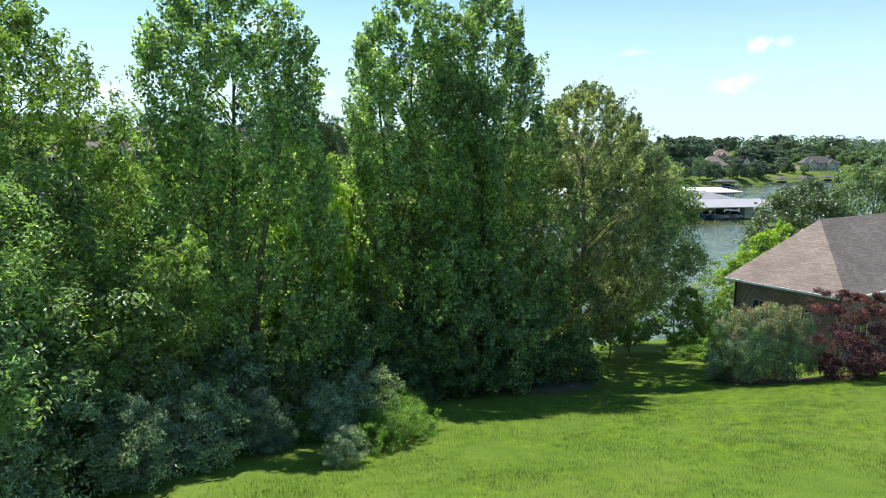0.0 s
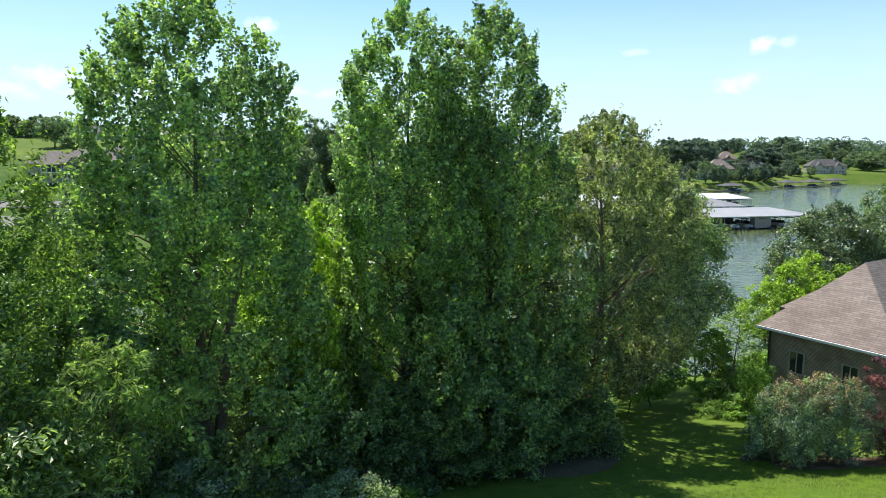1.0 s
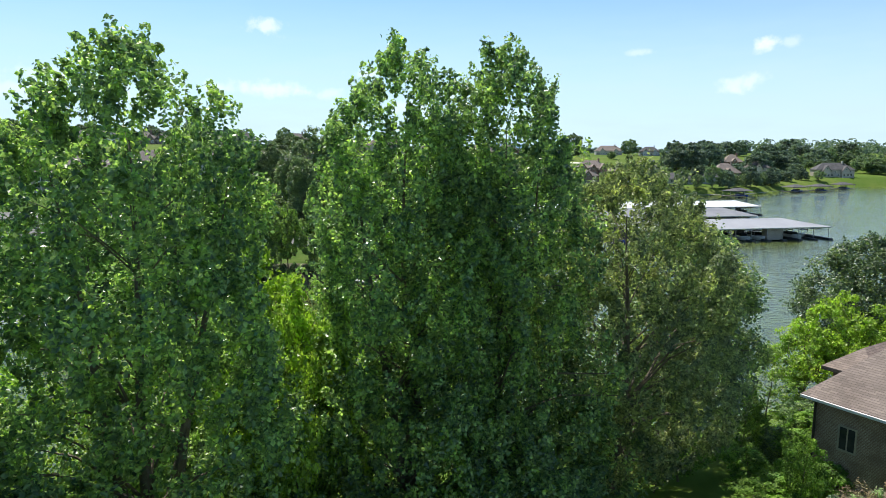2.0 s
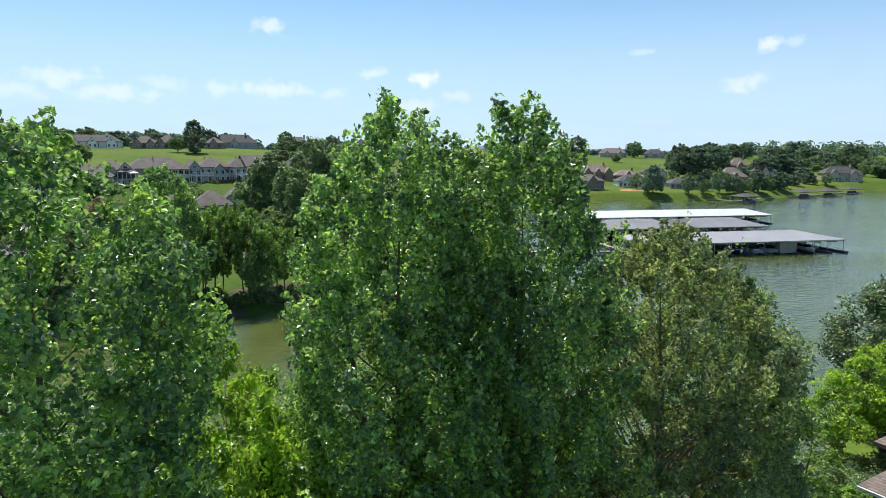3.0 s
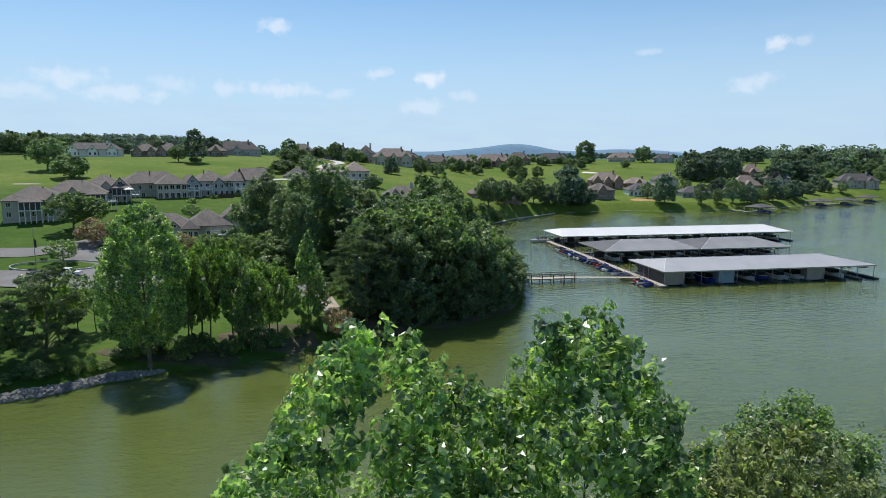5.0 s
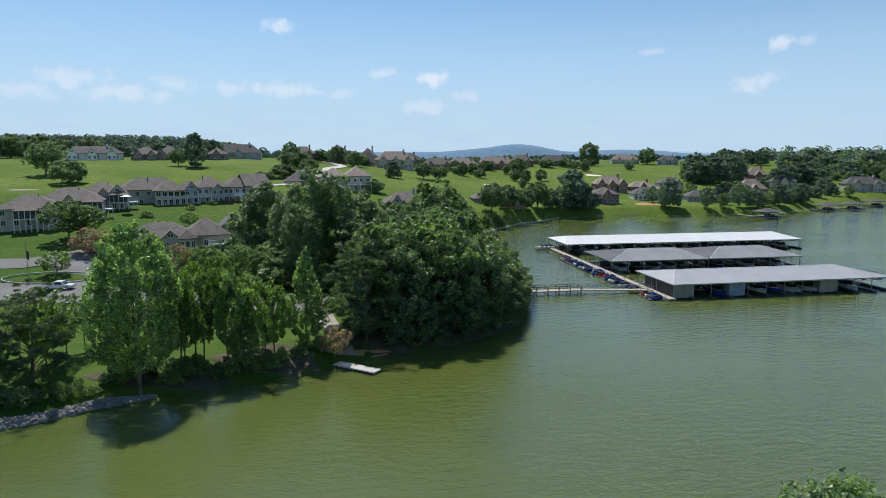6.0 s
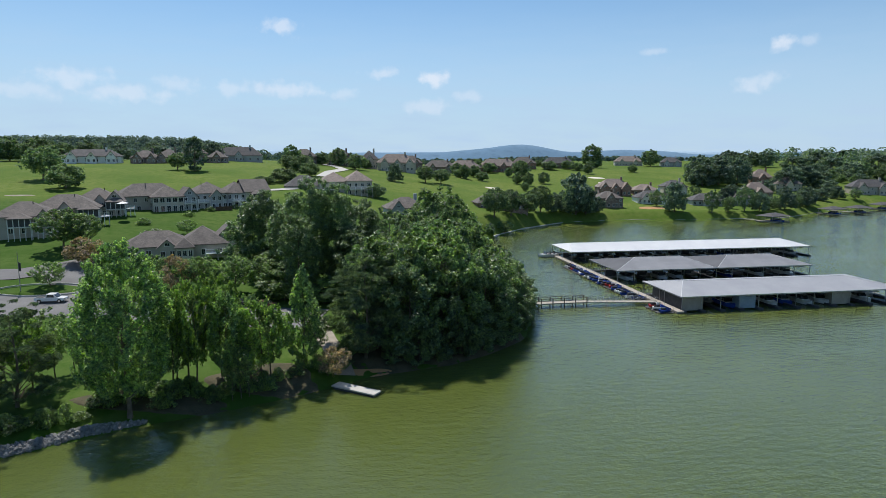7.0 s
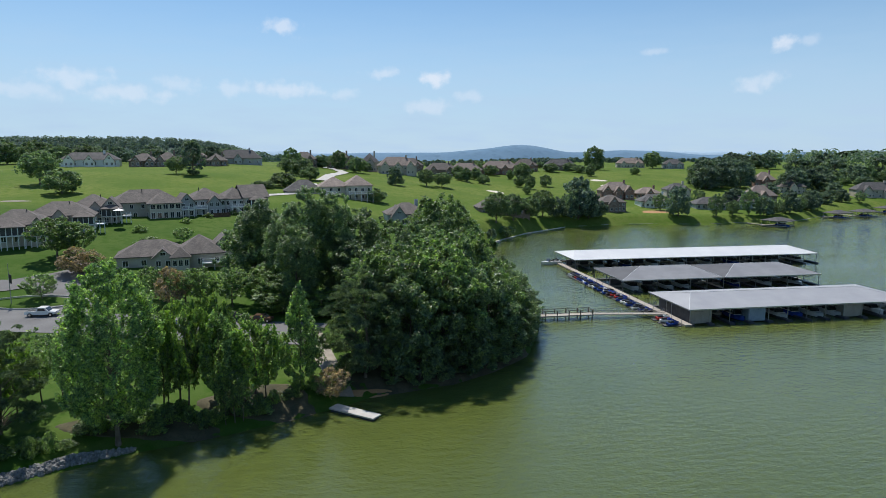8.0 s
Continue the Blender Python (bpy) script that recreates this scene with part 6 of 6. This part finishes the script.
def town_house(x, y, rz, base, label, w, bay, room, wall="siding", roof="shingle"):
    """Two storeys to the lake under a wide hip roof; bay: x of a small gabled bay; room: x of the glazed sun room."""
    t = thing("house", label, "house", pose(x, y, base, 0, 0, rz), "houses on the hillside")
    volume(t, -w / 2, 0, w, 12, -3, 5.2, 3.7, "hip", wall, roof, ((1.4, 5, 1.2, 1.5), (4.1, 5, 1.2, 1.4)), over=.6)
    volume(t, bay, -1.3, 3.9, 6, -3, 4.9, 2.3, "gable_y", wall, roof, ((1.4, 2, 1.1, 1.5), (3.8, 2, 1.1, 1.5)))
    porch(t, room, 0, 5.2, 3.0, 2.7, 4.9, roof)
    deck(t, room + 5.3, -.02, 2.6, 2.4, 2.7)
    part("vent", Build().tube([(2, 5, 7.2), (2, 5, 8.9)], [.12, .12], 8).mesh("vent", M["black"]), t)
    return t


town_house(-77.6, 215.5, 16, 11.7, "two-storey beige house with a glazed sun room", 15.0, 3.0, -3.2)
town_house(-71.8, 228.0, 14, 12.9, "beige house with a small gable and a screened porch", 17.0, -2.0, 3.4)
volume(town_house(-67.4, 240.0, 14, 14.2, "beige house with a balcony and a white parasol", 13.0, -1.0, 2.6), 2.6, -1.0, 4.6, 9, -3, 5.6, 2.6, "gable_y", "siding", "shingle", ((1.4, 2, 1.1, 1.5),))

# joined houses along the slope
row_ = thing("terraced_house", "row of joined beige houses with grey-brown hip roofs and balconies", "house", pose(-62.6, 245.8, 14.6, 0, 0, 25.5), "houses on the hillside")
volume(row_, 0, 3.5, 20, 11, -3, 5.4, 3.9, "hip", "siding", "shingle", ((1.4, 5, 1.2, 1.5), (4.1, 6, 1.1, 1.4)), over=.6)
volume(row_, 9.6, -.6, 9.6, 10, -3, 5.1, 3.3, "hip", "siding", "shingle", ((1.2, 5, 1.3, 2.0), (4.0, 5, 1.5, 1.6)), over=.6)
volume(row_, 18.8, .8, 5.2, 8, -3, 5.0, 3.0, "gable_y", "siding_grey", "shingle", ((1.4, 2, 1.2, 1.6), (3.9, 2, 1.2, 1.5)))
volume(row_, 23.4, 2.6, 11.4, 11, -3, 5.7, 3.7, "hip", "siding_grey", "shingle", ((1.4, 5, 1.2, 1.6), (4.2, 5, 1.2, 1.5)), over=.6)
volume(row_, 28.4, 1.2, 4.0, 6, -3, 5.0, 2.0, "gable_y", "siding_grey", "shingle", ((1.4, 2, 1.1, 1.6), (3.9, 2, 1.1, 1.5)))
volume(row_, 34.2, 2.6, 9.2, 11, -3, 5.5, 3.7, "hip", "siding_grey", "shingle", ((1.4, 4, 1.2, 1.6), (4.1, 4, 1.2, 1.5)), over=.6)
volume(row_, 40.6, 1.4, 8.6, 12, -3, 6.2, 3.9, "gable_x", "siding", "shingle", ((1.4, 3, 1.2, 1.6), (4.3, 3, 1.2, 1.5)), over=.6)
for x_, w_ in ((19.4, 3.8), (24.0, 4.0), (36.0, 4.6)):
    deck(row_, x_, .78 if x_ < 20 else 2.58, w_, 2.2, 2.8)
porch(row_, 42.4, 1.4, 5.4, 2.6, 2.8, 5.2, "shingle")
for s_ in (0, 1):
    part("stair_string", Build().bar((37.4 + .0 * s_, .4 - .9 * s_, 2.7), (41.0, .4 - .9 * s_, -.4), .1, .3).mesh("stair_string", M["white"]), row_, "white outside stair")
part("stair_rail", Build().bar((37.4, -.5, 3.7), (41.0, -.5, .6), .08, .1).mesh("stair_rail", M["white"]), row_)
part("fence_panel", Build().box(29.0, -2.2, -1.0, 34.6, -2.05, 1.2).mesh("fence_panel", M["mulch"]), row_, "dark brown garden fence")
for x_ in (9.0, 27.0, 38.5, 45.0):
    part("vent", Build().tube([(x_, 7.5, 7.6), (x_, 7.5, 9.5)], [.13, .13], 8).mesh("vent", M["black"]), row_)
par = thing("parasol", "white garden parasol on a balcony", "parasol", pose(-58.6, 235.6, 16.6))
part("canopy", Build().tube([(0, 0, 2.2), (0, 0, 2.75)], [1.7, .05], 8).mesh("canopy", M["white"]), par)
part("pole", Build().tube([(0, 0, -0.2), (0, 0, 2.4)], [.04, .04], 6).mesh("pole", M["steel"]), par)

# low house nearest the car park
low_h = thing("house", "low beige house with wide grey-brown hip roofs and bay windows", "house", pose(-35.0, 197.0, 7.0, 0, 0, 12), "houses on the hillside")
volume(low_h, -12.5, 3, 16.5, 11, -3, 3.2, 3.5, "hip", "siding", "shingle", ((1.6, 4, 1.3, 1.5),))
volume(low_h, 1, 1, 11.5, 12, -3, 3.6, 4.2, "hip", "siding", "shingle", ((1.6, 3, 1.3, 1.6),))
volume(low_h, -4, .2, 4.4, 7, -3, 3.3, 2.0, "gable_y", "siding", "shingle", ((1.6, 2, 1.2, 1.5),))
volume(low_h, 0.2, -1.2, 4.0, 5, -3, 3.2, 2.2, "hip", "siding", "shingle", ((1.7, 3, 1.0, 1.6),))
volume(low_h, 9.5, 5, 8, 10, -3, 4.4, 3.6, "gable_y", "siding", "shingle", ((2.2, 2, 1.2, 1.5),))
deck(low_h, 7.0, 1, 6.0, 2.4, 1.4)

# terrace of homes higher up
condo = thing("house", "large beige two-storey house with white balconies and a hip roof", "house", pose(4.5, 304, 16.2, 0, 0, 6), "houses on the hillside")
volume(condo, -20, 6, 16, 12, -4, 4.2, 4.4, "hip", "siding", "shingle_dark", ((2.2, 4, 1.3, 1.6),))
volume(condo, -6, 2, 13, 13, -4, 6.0, 4.0, "hip", "siding", "shingle_tan", ((1.6, 4, 1.3, 1.7), (4.6, 4, 1.3, 1.5)))
volume(condo, 5, 0, 11, 14, -4, 6.4, 4.2, "hip", "siding", "shingle_tan", ((1.6, 4, 1.3, 1.7), (4.6, 4, 1.3, 1.5)))
deck(condo, 6, 0, 10, 2.6, 3.0)
deck(condo, -5, 2, 6, 2.6, 3.0)


def hill_house(x, y, rz, label, wall, roof, w=18, tall=5.2, rise=4.6, gables=2, base=None):
    """A large hilltop house seen from far: hip roof with gabled fronts."""
    t = thing("house", label, "house", at_ground(x, y, rz) if base is None else pose(x, y, base, 0, 0, rz), "hilltop houses")
    volume(t, -w / 2, 0, w, 12, -3, tall, rise, "hip", wall, roof, ((1.6, 6, 1.3, 1.7),) + (((4.0, 5, 1.2, 1.3),) if tall > 4.8 else ()), sides=False)
    for i in range(gables):
        gx_ = -w / 2 + w * (i + .5) / gables - 2.6
        volume(t, gx_, -2.2, 5.2, 9, -3, tall - .3 - .5 * (i % 2), 3.4, "gable_y", wall, roof, ((1.6, 2, 1.2, 1.6),), sides=False)
    part("chimney", Build().box(w * .22, 5, tall, w * .22 + 1.1, 6.1, tall + rise + 1.2).mesh("chimney", M[wall]), t)
    return t


for row in [(-131, 420, 12, "white house with a dark roof on the hilltop", "white", "shingle_dark", 30, 4.0, 4.0, 3), (-104, 424, 8, "brown hilltop house with gables", "brick", "shingle", 15, 3.4, 4.2, 2),
            (-92, 428, 8, "brick hilltop house with gables", "brick", "shingle", 14, 3.6, 4.6, 2), (-80, 440, 6, "tall brick hilltop house", "brick", "shingle_tan", 14, 5.5, 5.0, 2),
            (-66, 436, 6, "brick hilltop house with a gable", "brick", "shingle", 12, 3.4, 4.2, 1), (-58, 470, 4, "wide low house with a grey hip roof", "siding_grey", "shingle_dark", 29, 4.0, 5.6, 1),
            (-16, 470, 0, "large brick house among hilltop trees", "brick", "shingle", 17, 5.4, 5.0, 2), (8, 480, 0, "large brick house with steep gables", "brick", "shingle", 18, 6.0, 5.4, 3),
            (28, 470, 0, "tall pale stone house with dark gables", "siding", "shingle_dark", 12, 6.6, 6.0, 1), (45, 452, 0, "wide brick house with a tan roof", "siding", "shingle_tan", 25, 6.0, 5.6, 3)]:
    hill_house(row[0], row[1], row[2], row[3], row[4], row[5], row[6], row[7], row[8], row[9])
for row in [(82, 500, -4, "brick house with a wide brown roof", "brick", "shingle", 24, 4.2, 5.0, 2), (102, 505, -4, "brick house with a tan roof", "brick", "shingle_tan", 24, 5.0, 5.4, 2), (135, 532, -8, "red brick house with steep gables", "brick_red", "shingle_tan", 30, 5.0, 5.6, 4),
            (203, 580, -12, "long brown brick house with a dark roof", "brick", "shingle_dark", 28, 4.6, 5.4, 2), (306, 655, -18, "pale house with a tan hip roof", "siding", "shingle_tan", 28, 4.6, 5.4, 2), (346, 640, -18, "grey house on the far rise", "siding_grey", "shingle_dark", 20, 4.6, 5.0, 2),
            (62, 520, 0, "brown house behind others", "brick", "shingle", 18, 5.2, 5.4, 2), (165, 560, -8, "brick house behind trees", "brick_red", "shingle", 20, 4.8, 5.4, 2)]:
    hill_house(row[0], row[1], row[2], row[3], row[4], row[5], row[6], row[7], row[8], row[9])
# far shore
for row in [(150.5, 352, -8, "dark brick lake house with a gabled front and terrace", "brick", "shingle", 14, 5.2, 3.6, 1), (176, 402, -10, "large brick house with many gables", "brick_red", "shingle_tan", 20, 5.2, 5.0, 3),
            (198, 404, -10, "brick wing with a long tan roof", "brick_red", "shingle_tan", 16, 3.4, 3.6, 1), (220, 408, -12, "beige house with a grey hip roof", "siding", "shingle_dark", 15, 5.6, 4.0, 2),
            (184, 368, -10, "white house with a dark grey roof by the lake", "white", "shingle_dark", 18, 3.6, 3.8, 2), (214, 362, -10, "low house with a dark grey roof", "siding_grey", "shingle_dark", 17, 3.2, 3.6, 1),
            (234, 366, -12, "house with a wide dark roof by the lake", "siding_grey", "shingle_dark", 20, 4.0, 4.4, 1), (262, 384, -12, "house with a tall tan hip roof", "brick", "shingle_tan", 17, 5.4, 6.2, 1),
            (374, 418, -20, "pale lake house with a grey roof", "siding", "shingle_dark", 26, 5.6, 5.0, 2), (325, 468, -16, "red brick house among trees", "brick_red", "shingle_tan", 15, 7, 6, 1),
            (82, 318, 0, "house with a brown roof behind the shore trees", "brick", "shingle", 24, 3.6, 4.6, 2), (31, 262, 4, "grey house half hidden by trees", "siding_grey", "shingle", 15, 4.2, 3.8, 2), (330, 445, -16, "pale roofed house up the shore", "siding", "shingle", 18, 5, 5, 1)]:
    hill_house(row[0], row[1], row[2], row[3], row[4], row[5], row[6], row[7], row[8], row[9])

# the brick house on the near bank
near_h = thing("house", "single-storey brick house with a steep brown shingle hip roof", "house", pose(30.0, 30.7, 3.4, 0, 0, 20.3))
volume(near_h, .5, .5, 19, 6.9, -3, 5.2, 4.1, "hip", "brick", "shingle_tan", (), over=.5)
volume(near_h, 6.2, 7.2, 14, 2.2, -3, 5.2, 1.3, "hip", "brick", "shingle_tan", (), over=.5)
for y_ in (2.6, 5.6):
    window(near_h, 0, 3.3, 0.95, 1.4, 0, -math.pi / 2, .5, y_, "tan_panel")
for x_ in (3.0, 8.0, 13.0):
    window(near_h, x_, 3.1, 1.6, 1.9, .5)
part("gutter", Build().bar((-.05, -.05, 5.1), (20, -.05, 5.1), .12, .14).mesh("gutter", M["white"]), near_h, "white gutter")
part("gutter", Build().bar((-.05, -.05, 5.1), (-.05, 7.9, 5.1), .12, .14).mesh("gutter", M["white"]), near_h, "white gutter")
part("downpipe", Build().tube([(.42, 7.3, -2), (.42, 7.3, 5.0)], [.07, .07], 8).mesh("downpipe", M["black"]), near_h, "black downpipe")

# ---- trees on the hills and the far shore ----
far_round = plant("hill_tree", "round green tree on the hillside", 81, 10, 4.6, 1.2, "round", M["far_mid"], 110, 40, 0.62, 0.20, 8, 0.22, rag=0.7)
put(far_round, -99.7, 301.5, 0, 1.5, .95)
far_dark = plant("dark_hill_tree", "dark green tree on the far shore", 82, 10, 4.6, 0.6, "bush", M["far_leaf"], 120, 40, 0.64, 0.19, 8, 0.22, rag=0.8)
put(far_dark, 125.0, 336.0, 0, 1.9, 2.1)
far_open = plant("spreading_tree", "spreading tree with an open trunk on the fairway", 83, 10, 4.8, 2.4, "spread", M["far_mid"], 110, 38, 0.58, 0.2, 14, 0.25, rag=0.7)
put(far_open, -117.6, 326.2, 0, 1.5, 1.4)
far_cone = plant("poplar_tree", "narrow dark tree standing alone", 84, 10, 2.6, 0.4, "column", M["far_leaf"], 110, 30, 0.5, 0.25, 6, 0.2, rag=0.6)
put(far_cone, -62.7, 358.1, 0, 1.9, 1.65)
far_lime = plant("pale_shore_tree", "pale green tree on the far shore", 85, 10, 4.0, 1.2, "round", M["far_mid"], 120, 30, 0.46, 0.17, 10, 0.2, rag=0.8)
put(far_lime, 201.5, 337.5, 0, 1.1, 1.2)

wood(far_open, 10, 4.8, [(-72.1, 364.3, 8.5, 4.6), (56.0, 393.8, 9.6, 5.4), (66.1, 400.5, 8.6, 5.4), (138.7, 480.8, 13.0, 6.8), (72.7, 297.0, 12.6, 5.6), (83.6, 309.8, 11.3, 5.7), (104.6, 331.1, 13.0, 6.0)], "trees on the fairway")
wood(far_round, 10, 4.6, [(-18.8, 331.0, 6.4, 6.0), (-22.0, 434.5, 13.0, 5.4), (7.1, 460.0, 12.5, 5.4), (17.7, 440.0, 10.0, 6.0), (21.8, 306.0, 6.0, 4.8), (-27.4, 319.1, 3.8, 3.2), (121.9, 414.3, 5.6, 2.6), (94.6, 320.5, 9.9, 5.3), (-140, 440, 12, 8), (-165, 436, 14, 9),
                          (-150, 430, 11, 8), (-185, 445, 14, 10), (-24, 322, 3.5, 2.6), (-8, 360, 7, 5), (-14, 385, 9, 6), (-20, 400, 9, 6), (249.2, 615.0, 22.0, 9.6), (326.9, 647.9, 17.1, 9.5)], "hillside trees")
wood(far_dark, 10, 4.6, [(37.0, 379.7, 10.0, 4.3), (113.0, 336.5, 10.0, 5.0), (136.8, 340.1, 8.6, 4.6), (131.0, 338.0, 14.0, 6.0), (66.9, 281.9, 4.8, 2.1), (283.1, 368.0, 11.0, 5.0), (252.0, 347.4, 12.7, 5.6), (229.6, 337.9, 10.6, 4.6), (330.8, 400.0, 8.8, 4.6), (180.5, 338.5, 15.4, 5.6),
                         (276.0, 474.0, 22.0, 10.0), (290.0, 470.0, 21.0, 10.0), (272.0, 462.0, 17.0, 9.0), (308.0, 474.0, 21.0, 9.0), (331.0, 452.0, 15.0, 8.0), (340.0, 456.0, 17.0, 9.0), (352.0, 460.0, 18.0, 9.0), (362.0, 452.0, 14.0, 8.0)], "trees on the far shore")
wood(far_dark, 10, 4.6, [(436.5, 530.5, 18.0, 11.0), (430.0, 500.0, 16.0, 10.0), (505.6, 552.3, 18.0, 12.0), (302, 432, 9, 6), (345, 424, 10, 6), (300, 492, 20, 11), (316, 500, 21, 10), (396, 500, 14, 9), (410, 470, 10, 6), (450, 560, 20, 12)], "trees on the far shore")
wood(far_lime, 10, 4.0, [(221.8, 339.4, 14.1, 4.4), (212.0, 339.2, 8.0, 3.6), (343.2, 398.4, 7.0, 4.0), (241.0, 345.0, 8.0, 3.6), (268, 362, 6, 3.6), (304, 396, 6, 4), (76, 293, 5, 4)], "pale trees on the far shore")


def scattered(proto, h0, r0, seed, n, box, h, r, group, edge=None):
    rng = np.random.default_rng(seed)
    rows = []
    while len(rows) < n:
        x, y = rng.uniform(box[0], box[1]), rng.uniform(box[2], box[3])
        if shore(x, y) > 8 and (edge is None or x > 6 + edge * (y - 34)):
            rows.append((x, y, rng.uniform(*h), rng.uniform(*r)))
    wood(proto, h0, r0, rows, group)


scattered(far_round, 10, 4.6, 1, 40, (-40, 260, 520, 640), (6, 9), (4, 7), "trees between the hilltop houses")
scattered(far_round, 10, 4.6, 11, 26, (-30, 150, 436, 520), (6, 10), (3, 5.5), "trees between the hilltop houses")
scattered(far_dark, 10, 4.6, 2, 11, (230, 480, 560, 720), (10, 18), (7, 11), "trees on the far rise", 0.63)
scattered(far_dark, 10, 4.6, 3, 20, (-230, -60, 450, 520), (8, 13), (6, 9), "trees behind the hilltop houses")
scattered(far_round, 10, 4.6, 4, 14, (380, 520, 420, 520), (10, 16), (6, 10), "trees on the far shore")
scattered(far_round, 10, 4.6, 5, 12, (360, 470, 432, 500), (6, 10), (3.5, 6), "trees on the far rise")
scattered(far_dark, 10, 4.6, 6, 10, (215, 330, 345, 402), (7, 13), (4, 6), "trees on the far shore", 0.63)
scattered(far_lime, 10, 4.0, 7, 8, (140, 300, 340, 380), (7, 12), (3, 5), "pale trees on the far shore")


def far_forest(name, label, seed, n, box, h, size, mat, per=60, rise=None):
    """Woodland too far off to tell tree from tree: crowns of leaf sprays over the land."""
    rng = np.random.default_rng(seed)
    x, y = rng.uniform(box[0], box[1], n), rng.uniform(box[2], box[3], n)
    keep = shore(x, y) > 10
    x, y = x[keep], y[keep]
    n = len(x)
    tall = rng.uniform(*h, n)
    i = np.repeat(np.arange(n), per)
    d = rng.normal(size=(len(i), 3))
    d /= np.linalg.norm(d, axis=1, keepdims=True)
    d[:, 2] = np.abs(d[:, 2])
    r = tall * 0.42
    z = height(x, y) * (1 - 0.55 * np.clip((y - 750) / 2500, 0, 1)) if rise is None else rise(x, y)
    p = np.stack([x[i] + d[:, 0] * r[i], y[i] + d[:, 1] * r[i], z[i] + tall[i] * (0.35 + 0.6 * d[:, 2])], 1)
    me = leaves(name, p, d + rng.normal(size=d.shape) * 0.4, size * rng.uniform(.6, 1.4, len(i)), mat, rng, 0.9)
    tagged(new(name, me), label, "woodland", kind="stuff")


far_forest("woodland", "distant woodland behind the hilltop houses", 90, 300, (-700, -40, 560, 900), (6, 10), 2.4, M["haze_tinted_leaf"])
far_forest("woodland", "distant woodland on the far rise", 91, 300, (300, 1300, 800, 1300), (5, 9), 3.2, M["haze_tinted_leaf"])
far_forest("woodland", "woods across the valley", 92, 200, (-60, 420, 760, 1300), (5, 9), 3.0, M["haze_tinted_leaf"])
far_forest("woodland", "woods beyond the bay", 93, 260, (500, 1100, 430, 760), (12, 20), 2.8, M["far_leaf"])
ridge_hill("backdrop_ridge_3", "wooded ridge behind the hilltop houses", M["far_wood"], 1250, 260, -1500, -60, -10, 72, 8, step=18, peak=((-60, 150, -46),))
far_forest("woodland", "crowns of the woods on the ridge behind the houses", 94, 2600, (-1000, -80, 1270, 1440), (10, 17), 3.6, M["haze_tinted_leaf"], 22,
           lambda x, y: -10 + (72 * 0.88 + 10 - 46 * np.exp(-((x + 60) / 150) ** 2)) * np.sin(np.pi * 0.75 * (y - 1250) / 260) ** 1.3 - 3)
